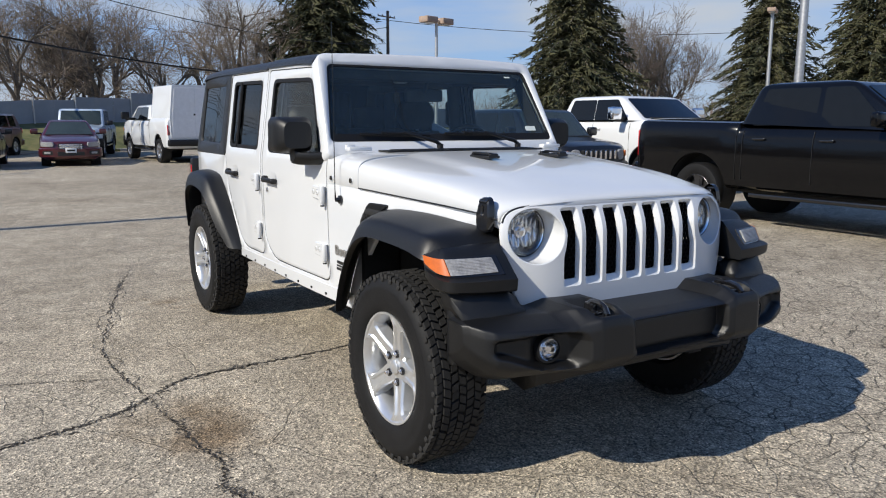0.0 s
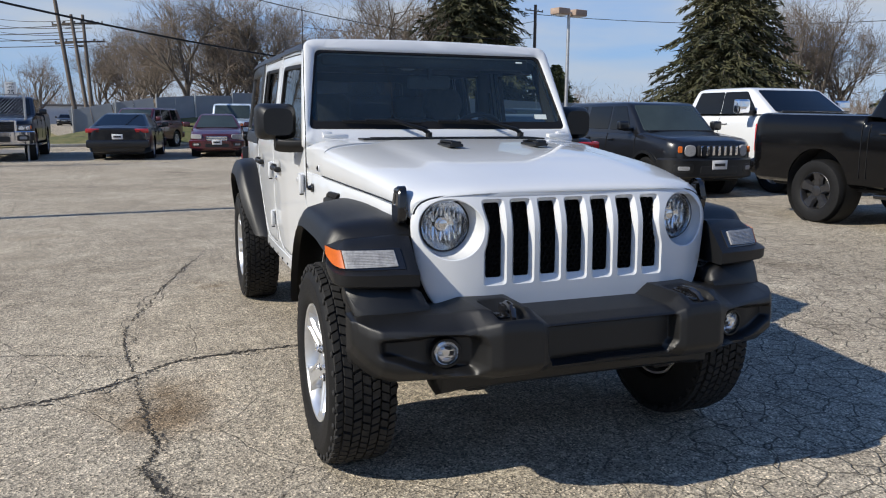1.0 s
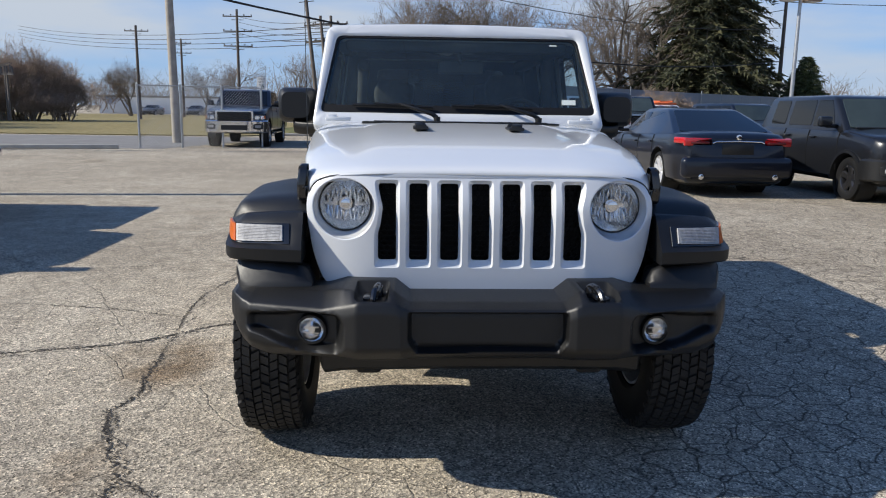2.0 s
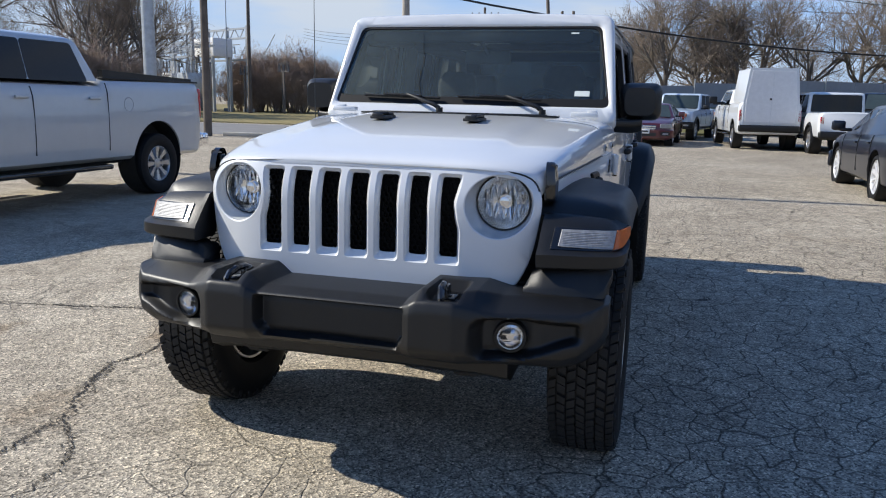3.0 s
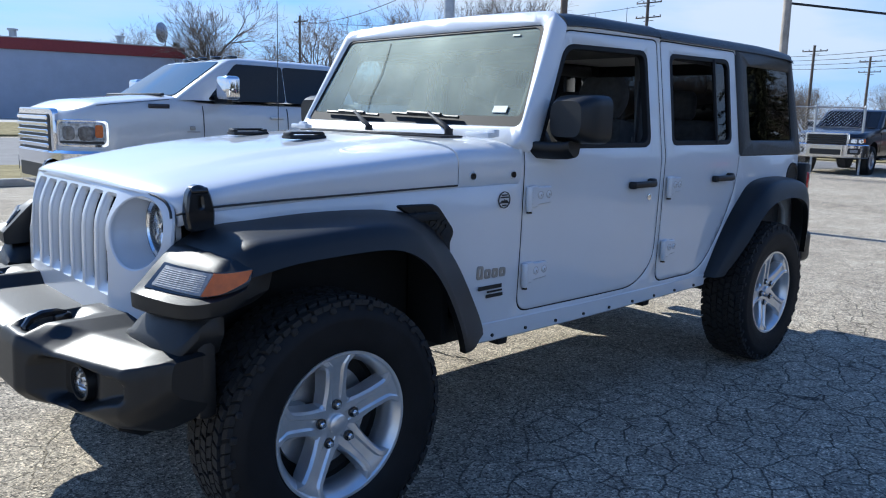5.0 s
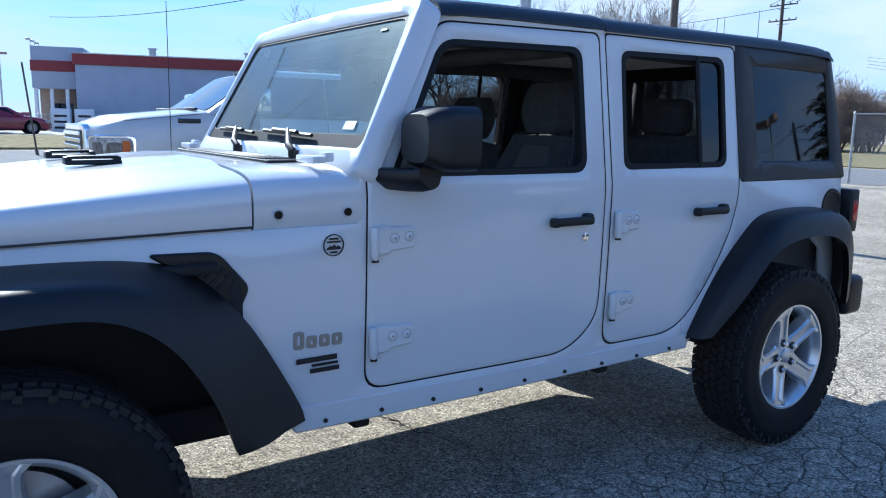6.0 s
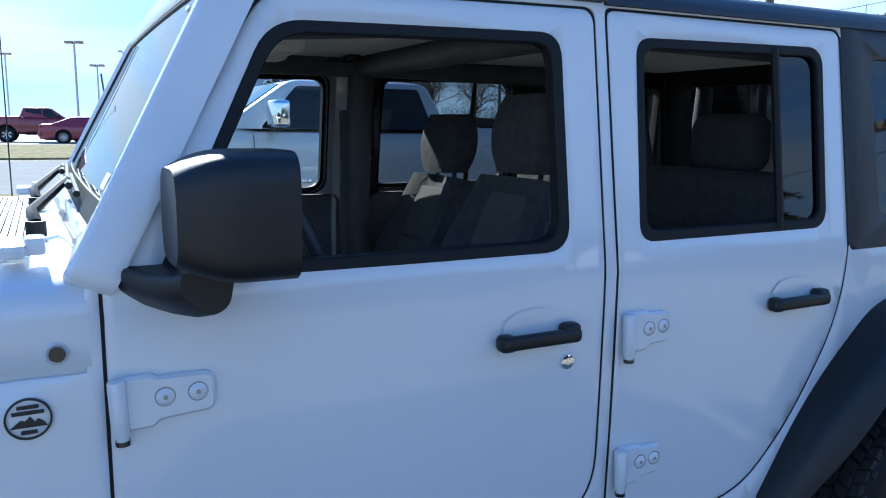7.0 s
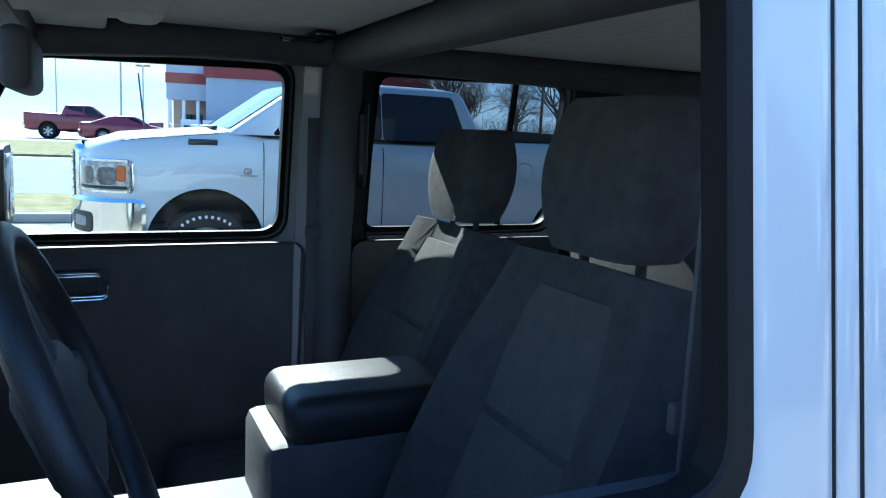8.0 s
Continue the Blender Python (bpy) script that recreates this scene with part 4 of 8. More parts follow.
        part("side_step_rail", merge(cyl(0.025, 1.25, (s * 0.62, 1.62, 0.47), "y", 12), box(0.06, 0.06, 0.09, (s * 0.62, 1.0, 0.46), 0.01), box(0.06, 0.06, 0.09, (s * 0.62, 2.1, 0.46), 0.01)), DARK, J)
        # hardtop quarter
        q_out = rpoly([(2.708, 1.198), (3.515, 1.194), (3.430, 1.775), (2.704, 1.770)], 0.012, 3)
        q_win = rpoly([(2.818, 1.268), (3.415, 1.266), (3.398, 1.686), (2.806, 1.690)], 0.04, 6)
        qt = part("hardtop_side", panel(q_out, [q_win], side_place(s, 0.006), 0.05, 0.008, frange(2.75, 3.45, 7), [1.45]), HARDTOP, J, "black hardtop side with fixed window", 50)
        qg = part("quarter_window", panel([(u, v) for u, v in q_win], [], side_place(s, -0.004), 0.004, 0.001, frange(2.8, 3.4, 6), [1.45]), GLASS_D, qt, "dark tinted quarter window", face=(s, 0, 0))
        qg.visible_shadow = False
        # flares
        vent = panel(rpoly([(0.33, 1.062), (0.50, 1.058), (0.585, 0.955), (0.552, 0.885), (0.46, 0.985)], [0.005, 0.03, 0.02, 0.01, 0.05], 4), [], side_place(s, 0.012), 0.02, 0.005, [0.4, 0.5])
        vt = part("fender_vent", vent, PLASTIC, J, "black honeycomb fender vent")
        vb = []
        for i in range(7):
            for j in range(4):
                yy, zz = 0.405 + 0.022 * i + 0.011 * (j % 2), 1.035 - 0.020 * j - 0.010 * max(0, i - 3) * 1.2
                vb.append(cyl(0.0085, 0.006, (s * (bx(yy, zz) + 0.0125), yy, zz), "x", 6))
        part("vent_cell", merge(*vb), DARK, vt)
        r_st = [((0.782, 2.435, 0.545), (0.83, 2.46, 0.55), (0.86, 2.50, 0.56)), ((0.782, 2.572, 0.775), (0.87, 2.585, 0.77), (0.91, 2.62, 0.72)), ((0.782, 2.72, 0.94), (0.89, 2.72, 0.935), (0.935, 2.745, 0.875)), ((0.782, 2.87, 1.045), (0.90, 2.87, 1.035), (0.94, 2.88, 0.94)),
                ((0.782, 3.15, 1.065), (0.90, 3.14, 1.050), (0.94, 3.12, 0.955)), ((0.782, 3.38, 1.035), (0.895, 3.36, 1.015), (0.935, 3.30, 0.90)), ((0.782, 3.50, 0.90), (0.88, 3.48, 0.88), (0.92, 3.38, 0.76)), ((0.782, 3.54, 0.66), (0.86, 3.52, 0.64), (0.90, 3.42, 0.60))]
        part("fender_flare", flare(r_st, s), PLASTIC, J, "matt black plastic rear fender", 45)
        # mirror
        hsg = []
        for t in frange(0, 1, 8):
            dpt = 0.075 * math.sin(math.pi * min(1, 0.12 + t * 0.5)) + 0.02
            yy = 1.205 - 0.165 * t
            k = 1.0 - 0.30 * max(0, t - 0.45) ** 2 * 3
            hw, hh = 0.103 * k, 0.095 * k
            hsg.append([(s * (0.885 + x_), yy, 1.373 + z_) for x_, z_ in [(p[0], p[1]) for p in rpoly([(-hw, -hh), (hw, -hh), (hw, hh), (-hw, hh)], 0.045, 4)]])
        mr = part("mirror", loft(hsg), PLASTIC, J, "black square door mirror", 45)
        part("mirror_glass", box(0.175, 0.006, 0.155, (s * 0.885, 1.206, 1.373), 0.002), CHROME, mr, "mirror glass")
        part("mirror_arm", loft([[(s * xx, y_, z_) for y_, z_ in rpoly([(a_, b_), (a_ + 0.045, b_ - 0.035), (c_, b_ - 0.02), (c_ + 0.01, b_ + 0.035), (a_, b_ + 0.035)], 0.012, 3)] for xx, a_, b_, c_ in ((0.768, 0.975, 1.248, 1.065), (0.83, 1.005, 1.246, 1.095), (0.875, 1.03, 1.248, 1.115), (0.90, 1.05, 1.255, 1.12))]), PLASTIC, mr)
        # badges, drawn as plain shapes
        plx = lambda y, z: s * (bx(y, z) + 0.006)
        for k in range(4):
            yy = 0.735 + 0.040 * k if s > 0 else 0.855 - 0.040 * k
            hh = 0.052 if k in (0,) else 0.036
            part("badge_shape", panel(rpoly([(yy - 0.015, 0.752), (yy + 0.015, 0.752), (yy + 0.015, 0.752 + hh), (yy - 0.015, 0.752 + hh)], 0.008, 3), [rpoly([(yy - 0.006, 0.762), (yy + 0.006, 0.762), (yy + 0.006, 0.742 + hh), (yy - 0.006, 0.742 + hh)], 0.003, 2)], side_place(s, 0.005), 0.006, 0.001), BADGE, J, "grey raised badge shape")
        part("badge_bar", merge(*[box(0.004, L_, h_, (plx(y_, z_), y_, z_), 0.001, 1) for y_, z_, L_, h_ in ((0.79, 0.715, 0.13, 0.016), (0.815, 0.697, 0.085, 0.008), (0.815, 0.680, 0.095, 0.014))]), INK, J, "black badge bars")
        if s > 0:
            rb = part("round_badge", cyl(0.033, 0.005, (s * (bx(0.84, 1.06) + 0.002), 0.84, 1.058), "x", 32, bevel=0.001), WHITE, J, "small round black and silver badge")
            part("badge_ring", merge(lathe([(0.030, 0.0), (0.033, 0.0), (0.033, 0.004), (0.030, 0.004)], 32, closed=True), *[box(0.003, w_, 0.0055, (0.003, 0, z_), 0, 1) for w_, z_ in ((0.030, 0.019), (0.044, 0.010), (0.022, -0.021))],
                                     panel([(-0.025, -0.013), (0.025, -0.013), (0.020, -0.006), (0.013, -0.001), (0.009, -0.006), (0.002, 0.003), (-0.005, -0.004), (-0.010, -0.001), (-0.018, -0.007)], [], lambda u, v, w: Vector((0.004 - w, u, v)), 0.003, 0.0002)), INK, rb, at=Matrix.Translation((s * (bx(0.84, 1.06) + 0.004), 0.84, 1.058)))
            part("fuel_cap_ring", lathe([(0.0, 0.004), (0.055, 0.004), (0.062, 0.010), (0.078, 0.010), (0.082, 0.0)], 36), PLASTIC, J, "black round fuel filler", at=Matrix.Translation((s * (bx(3.43, 1.05) - 0.002), 3.43, 1.06)))
        else:
            ant = part("antenna_base", lathe([(0.0, 0.03), (0.010, 0.03), (0.014, 0.012), (0.022, 0.010), (0.022, 0.0)], 20), GLOSSBLK, J, "black antenna base", at=Matrix.Translation((-bx(0.80, 1.05), 0.79, 1.05)) @ Matrix.Rotation(math.pi, 4, "Z"))
            part("antenna", merge(tube([(0.03, 0, 0.0), (0.032, 0, 0.05), (0.034, 0.0, 0.88)], [0.005, 0.0025, 0.0018], 6)), GLOSSBLK, ant)
        # tail
        tl = part("tail_lamp", box(0.14, 0.075, 0.21, (s * 0.745, 3.575, 1.03), 0.014), PLASTIC, J, "black tail lamp housing")
        part("red_lens", merge(box(0.10, 0.02, 0.17, (s * 0.745, 3.612, 1.03), 0.008), box(0.012, 0.045, 0.10, (s * 0.812, 3.58, 1.03), 0.004)), REDL, tl, "red lens")
    # air dam under the front bumper
    ad = ((-0.61, -0.585, 0.50), (-0.585, -0.61, 0.437), (-0.50, -0.635, 0.455), (-0.2, -0.66, 0.468), (0.2, -0.66, 0.468), (0.50, -0.635, 0.455), (0.585, -0.61, 0.437), (0.61, -0.585, 0.50))
    part("air_dam", merge(loft([[(x, y, 0.50), (x, y + 0.01, z), (x, y + 0.08, z - 0.035), (x, -0.45, z - 0.02), (x, -0.45, 0.50)] for x, y, z in ad]), box(1.2, 0.16, 0.16, (0, -0.44, 0.62), 0.02)), PLASTIC, J)
    # rear
    part("tailgate", merge(box(1.46, 0.06, 0.62, (0, 3.52, 0.90), 0.02), box(1.36, 0.05, 0.06, (0, 3.50, 1.20), 0.01)), WHITE, J, "white tailgate")
    rear_pl = lambda u, v, w: Vector((u, 3.505 - 0.14 * (v - 1.20) - w, v))
    rear_hole = rpoly([(-0.55, 1.27), (0.55, 1.27), (0.53, 1.68), (-0.53, 1.68)], 0.05, 5)
    part("rear_frame", panel(rpoly([(-0.70, 1.19), (0.70, 1.19), (0.68, 1.785), (-0.68, 1.785)], 0.02, 3), [rear_hole], rear_pl, 0.03, 0.004), HARDTOP, J, "black liftgate window frame")
    rg = part("rear_window", panel(rear_hole, [], lambda u, v, w: rear_pl(u, v, w + 0.012), 0.005, 0.001), GLASS_D, J, "dark tinted rear window", face=(0, 1, 0))
    rg.visible_shadow = False
    part("rear_bumper", merge(box(1.64, 0.16, 0.20, (0, 3.66, 0.60), 0.035, 3), box(0.5, 0.06, 0.1, (0, 3.60, 0.5), 0.02)), PLASTIC, J, "black rear bumper")
    # roof
    for s in (1, -1):
        part("roof_panel", roof_bm(1.236, 1.940, s), HARDTOP, J, "black removable roof panel", 50)
    part("roof_rear", roof_bm(1.948, 3.43, 0), HARDTOP, J, "black rear hardtop", 50)
    # inside
    part("headliner", merge(box(0.60, 0.60, 0.02, (0.31, 1.60, 1.755), 0.01), box(0.60, 0.60, 0.02, (-0.31, 1.60, 1.755), 0.01), box(1.24, 1.35, 0.02, (0, 2.68, 1.755), 0.01)), LINER, J, "light grey headliner")
    for s in (1, -1):
        part("roll_bar", tube([(s * 0.62, 1.22, 1.70), (s * 0.64, 1.6, 1.725), (s * 0.64, 2.05, 1.725), (s * 0.63, 3.2, 1.70), (s * 0.66, 3.35, 1.2), (s * 0.66, 3.4, 0.8)], 0.045, 10), TRIM, J, "black padded roll bar")
        part("roll_post", tube([(s * 0.64, 1.94, 1.72), (s * 0.68, 1.93, 1.25), (s * 0.66, 1.93, 0.6)], 0.05, 10), TRIM, J, "black padded roll bar post")
        part("roof_latch", merge(box(0.10, 0.05, 0.018, (s * 0.50, 1.84, 1.735), 0.008), box(0.03, 0.09, 0.014, (s * 0.50, 1.80, 1.725), 0.005)), GLOSSBLK, J, "black roof panel latch")
    part("cross_bar", tube([(-0.64, 1.94, 1.72), (0.64, 1.94, 1.72)], 0.045, 10), TRIM, J, "black padded cross bar")
    part("header_trim", box(1.24, 0.10, 0.07, (0, 1.24, 1.71), 0.02), TRIM, J)
    part("door_inner_frame", panel(rpoly([(1.842, 0.70), (1.900, 0.70), (1.905, 1.715), (1.848, 1.715)], 0.008, 2), [], side_place(-1, -0.060), 0.012, 0.003, (), [1.2, 1.45]), WHITE, J, "white painted door edge")
    # plate added below the floor to block sun on the ground there
    part("skid_plate", box(0.42, 1.3, 0.10, (-0.10, 1.62, 0.42), 0.03), DARK, J, "dirty black skid plate added to block sun under the floor")
    part("cabin_floor", merge(box(1.46, 2.6, 0.04, (0, 2.2, 0.60), 0.01), box(1.40, 0.06, 0.75, (0, 0.90, 0.90), 0.01), box(1.40, 0.9, 0.40, (0, 3.05, 0.80), 0.03)), TRIM, J)
    part("dashboard", loft([[(-0.70, y, z) for y, z in ((0.88, 0.75), (1.02, 0.78), (1.10, 1.0), (1.09, 1.20), (1.02, 1.255), (0.92, 1.26))], [(0, y, z) for y, z in ((0.88, 0.70), (1.05, 0.74), (1.13, 1.0), (1.11, 1.22), (1.03, 1.28), (0.92, 1.28))], [(0.70, y, z) for y, z in ((0.88, 0.75), (1.02, 0.78), (1.10, 1.0), (1.09, 1.20), (1.02, 1.255), (0.92, 1.26))]]), TRIM, J, "black dashboard")
    sw = part("steering_wheel", steering_bm(), LEATHER, J, "black steering wheel", at=Matrix.Translation((0.36, 1.37, 1.245)) @ Matrix.Rotation(radians(-68), 4, "X"))
    part("steering_hub", merge(box(0.16, 0.13, 0.05, (0, 0, -0.02), 0.02), box(0.34, 0.035, 0.02, (0, 0.0, -0.01), 0.008), box(0.035, 0.16, 0.02, (0, -0.09, -0.01), 0.008)), TRIM, sw)
    part("console", merge(box(0.24, 0.95, 0.30, (0, 1.45, 0.78), 0.03), box(0.20, 0.30, 0.20, (0, 1.76, 0.96), 0.02), box(0.20, 0.20, 0.06, (0, 1.25, 0.95), 0.02), cyl(0.012, 0.16, (0.02, 1.22, 1.03), "z", 10), box(0.045, 0.05, 0.06, (0.02, 1.22, 1.11), 0.018)), TRIM, J, "black centre console")
    part("armrest", box(0.21, 0.29, 0.085, (-0.005, 1.785, 1.083), 0.032, 4), LEATHER, J, "black padded armrest")
    for sx, dy_, dz_ in ((0.37, 0.11, -0.045), (-0.37, 0.26, -0.085)):
        st = part("front_seat", seat_back_bm(), CLOTH, J, "dark cloth front seat", at=Matrix.Translation((sx, dy_, dz_)))
        part("cushion", box(0.50, 0.52, 0.17, (0, 1.52, 0.80), 0.06, 4), CLOTH, st)
        part("back_insert", insert_bm(), CLOTHG, st, "grey woven seat insert")
        part("headrest", headrest_bm(), CLOTH, st)
    for sx in (0.36, -0.36):
        rs = part("rear_seat", merge(box(0.60, 0.16, 0.62, (sx, 2.68, 1.07), 0.06, 4, None), box(0.60, 0.50, 0.18, (sx, 2.42, 0.80), 0.06, 4)), CLOTH, J, "dark cloth rear seat")
        part("headrest", box(0.26, 0.10, 0.17, (sx, 2.72, 1.46), 0.045, 4), CLOTH, rs)
    part("rear_mirror", merge(box(0.26, 0.035, 0.075, (0.03, 1.305, 1.60), 0.014, 3), tube([(0.03, 1.29, 1.62), (0, 1.20, 1.70)], 0.012, 8)), TRIM, J, "black inside mirror")
    for sx in (0.36, -0.36):
        part("sun_visor", box(0.40, 0.17, 0.018, (sx, 1.33, 1.725), 0.008), LINER, J, "grey sun visor")
    part("overhead_console", merge(box(0.26, 0.26, 0.06, (0, 1.36, 1.715), 0.02, 3), box(0.09, 0.07, 0.05, (-0.05, 1.45, 1.70), 0.02, 3)), LINER, J)
    for s in (1, -1):
        part("grab_bar", tube([(s * 0.66, 2.0, 1.60), (s * 0.62, 1.985, 1.57), (s * 0.62, 1.985, 1.43), (s * 0.67, 2.0, 1.40)], 0.013, 8), LEATHER, J)
        part("inner_handle", panel(rpoly([(1.27, 1.135), (1.41, 1.135), (1.41, 1.20), (1.27, 1.20)], 0.015, 4), [rpoly([(1.284, 1.146), (1.396, 1.146), (1.396, 1.189), (1.284, 1.189)], 0.01, 3)], side_place(s, -0.095), 0.02, 0.003), CHROME, J)
        part("seat_belt", merge(box(0.006, 0.05, 0.72, (s * 0.665, 1.885, 1.20), 0.002), box(0.012, 0.06, 0.03, (s * 0.655, 1.885, 1.28), 0.004)), TRIM, J)
    return J


def mesh_grid_bm(i):
    """Honeycomb plate behind one slot."""
    b = bmesh.new()
    cx = -0.386 + 0.115 * i + 0.0335
    for j in range(16):
        for k in range(4):
            x, z = cx + (k - 1.5) * 0.021 + (0.0105 if j % 2 else 0), 0.815 + j * 0.0185
            y = grille_y(x, z) + 0.027
            vs = [[b.verts.new((x + r * math.cos(a), y + dy, z + r * math.sin(a))) for a in (math.pi / 3 * q + math.pi / 6 for q in range(6))] for r, dy in ((0.0124, 0), (0.0098, 0), (0.0098, 0.012))]
            for p, n in ((0, 1), (1, 2)):
                for q in range(6):
                    b.faces.new((vs[p][q], vs[p][(q + 1) % 6], vs[n][(q + 1) % 6], vs[n][q]))
    return b


def cowl_bm():
    secs = []
    for y, zs, zt, p in ((0.607, 1.128, 1.284, 6.4), (0.70, 1.130, 1.288, 6.6), (0.82, 1.130, 1.289, 6.8), (0.932, 1.130, 1.290, 7)):
        hw = bx(y, 1.15) + 0.001
        secs.append([(hw * math.copysign(abs(math.cos(f)) ** (2 / p), math.cos(f)), y, zs + (zt - zs) * math.sin(f) ** (2 / p)) for f in (math.pi * k / 40 for k in range(41))])
    inner = [[(x * 0.985, y, z - 0.015) for x, y, z in s] for s in secs]
    return loft([a + b[::-1] for a, b in zip(secs, inner)])


def roof_bm(y0, y1, s):
    secs = []
    for y in sorted(frange(y0, y1, 8) + ([y1 - 0.05, y1 - 0.02] if not s else [])):
        e = sstep(y0 - 0.001, y0 + 0.03, y) * 0.006 if s else 0
        drop = 0.010 * sstep(3.0, 3.45, y) + 0.018 * sstep(3.37, 3.43, y) + 0.006 * sstep(1.55, 1.17, y)
        half = [(0.004, 1.832), (0.30, 1.830), (0.55, 1.822), (0.655, 1.812), (0.693, 1.797), (0.714, 1.775), (0.719, 1.758)]
        if s:
            top = [(s * x, z - drop + e) for x, z in half]
            ring = top + [(s * 0.68, 1.755), (s * 0.004, 1.79)]
        else:
            top = [(x, z - drop) for x, z in half]
            ring = [(-x, z) for x, z in top[::-1]] + top + [(0.68, 1.755), (-0.68, 1.755)]
        secs.append([(x, y, z) for x, z in ring])
    return loft(secs)


def steering_bm():
    R, r = 0.185, 0.016
    return lathe([(R + r * math.cos(a), r * math.sin(a)) for a in (2 * math.pi * k / 10 for k in range(10))], 40, "z", closed=True)


def seat_back_bm():
    secs = []
    for t in frange(0, 1, 8):
        y = 1.70 + 0.20 * t
        z = 0.80 + 0.60 * t
        hw = 0.25 - 0.035 * t - 0.03 * max(0, t - 0.8) * 5
        th = 0.085 - 0.02 * t
        bol = 0.035 * math.sin(math.pi * min(1, t * 1.1))
        secs.append([(x, y + dy, z + dz) for x, dy, dz in ((-hw, th * 0.3, 0), (-hw + 0.03, -th - bol, 0.02), (-hw + 0.09, -th - bol * 0.6, 0.02), (-hw + 0.13, -th * 0.8, 0.02), (hw - 0.13, -th * 0.8, 0.02), (hw - 0.09, -th - bol * 0.6, 0.02), (hw - 0.03, -th - bol, 0.02), (hw, th * 0.3, 0), (hw - 0.06, th, -0.02), (-hw + 0.06, th, -0.02))])
    bm = loft(secs)
    bmesh.ops.bevel(bm, geom=[e for e in bm.edges if e.calc_face_angle(0) > 1.0], offset=0.02, segments=3, affect="EDGES", profile=0.5)
    return bm


def insert_bm():
    bms = []
    for t0, t1 in ((0.30, 0.62), (0.64, 0.93)):
        secs = []
        for t in frange(t0, t1, 4):
            y, z, th = 1.70 + 0.20 * t, 0.80 + 0.60 * t, 0.085 - 0.02 * t
            e = 0.006 * math.sin(math.pi * (t - t0) / (t1 - t0))
            secs.append([(x, y - th * 0.8 - 0.004 - e * (1 - (x / 0.12) ** 2), z + 0.02) for x in frange(-0.118, 0.118, 8)] + [(x, y - th * 0.5, z + 0.02) for x in frange(0.118, -0.118, 8)])
        bms.append(loft(secs))
    return merge(*bms)


def headrest_bm():
    secs = []
    for t in frange(0, 1, 8):
        k = math.sin(math.pi * (0.18 + 0.64 * t)) ** 0.6
        z = 1.43 + 0.20 * t
        y = 1.885 + 0.02 * t
        hw, th = 0.135 * k, 0.055 * (0.7 + 0.3 * k)
        secs.append([(x, y + dy, z) for x, dy in rpoly([(-hw, -th), (hw, -th), (hw, th), (-hw, th)], 0.04, 4)])
    return merge(loft(secs), cyl(0.007, 0.12, (0.06, 1.885, 1.40), "z", 8), cyl(0.007, 0.12, (-0.06, 1.885, 1.40), "z", 8))


# final trim of the body's proportions over the fixed wheels
TRIM_X = [(-0.8, 0.955), (-0.45, 0.958), (0.7, 0.978), (1.1, 0.984), (2.05, 0.993), (3.0, 0.998), (3.8, 1.0)]
TRIM_Y = [(-0.8, 0.047), (-0.5, 0.040), (-0.1, 0.026), (0.7, 0.003), (1.1, -0.003), (2.0, -0.010), (3.0, -0.004), (3.8, 0.0)]
TRIM_Z = [(-0.8, 0.971), (-0.3, 0.971), (0.8, 0.979), (1.3, 0.981), (2.0, 0.984), (3.0, 0.988), (3.8, 0.990)]


def proportion(ob, m):
    for c in list(ob.children):
        if c.name.split(".")[0] == "wheel":
            continue
        mc = m @ c.matrix_basis
        if c.type == "MESH":
            if c.data.users > 1:
                c.data = c.data.copy()
            inv = mc.inverted()
            for v in c.data.vertices:
                p = mc @ v.co
                v.co = inv @ Vector((p.x * piecewise(TRIM_X, p.y), p.y + piecewise(TRIM_Y, p.y), p.z * piecewise(TRIM_Z, p.y)))
            c.data.update()
        proportion(c, mc)


JEEP = build_jeep()
proportion(JEEP, Matrix())


# ---- front fenders and bumper of the white car ----
PAD_Y = [(0.0, -0.768), (0.25, -0.768), (0.285, -0.786), (0.43, -0.784), (0.50, -0.742), (0.58, -0.712), (0.70, -0.674), (0.795, -0.640), (0.830, -0.606), (0.874, -0.540)]
TOP_F = [(0.0, 0.694), (0.255, 0.694), (0.30, 0.716), (0.34, 0.720), (0.42, 0.720), (0.475, 0.700), (0.54, 0.686), (0.79, 0.684), (0.83, 0.694), (0.874, 0.708)]
TOP_R = [(0.0, 0.706), (0.255, 0.706), (0.305, 0.746), (0.475, 0.746), (0.545, 0.722), (0.874, 0.716)]
LOW_F = [(0.0, 0.532), (0.45, 0.528), (0.60, 0.520), (0.74, 0.512), (0.80, 0.528), (0.84, 0.556), (0.874, 0.590)]


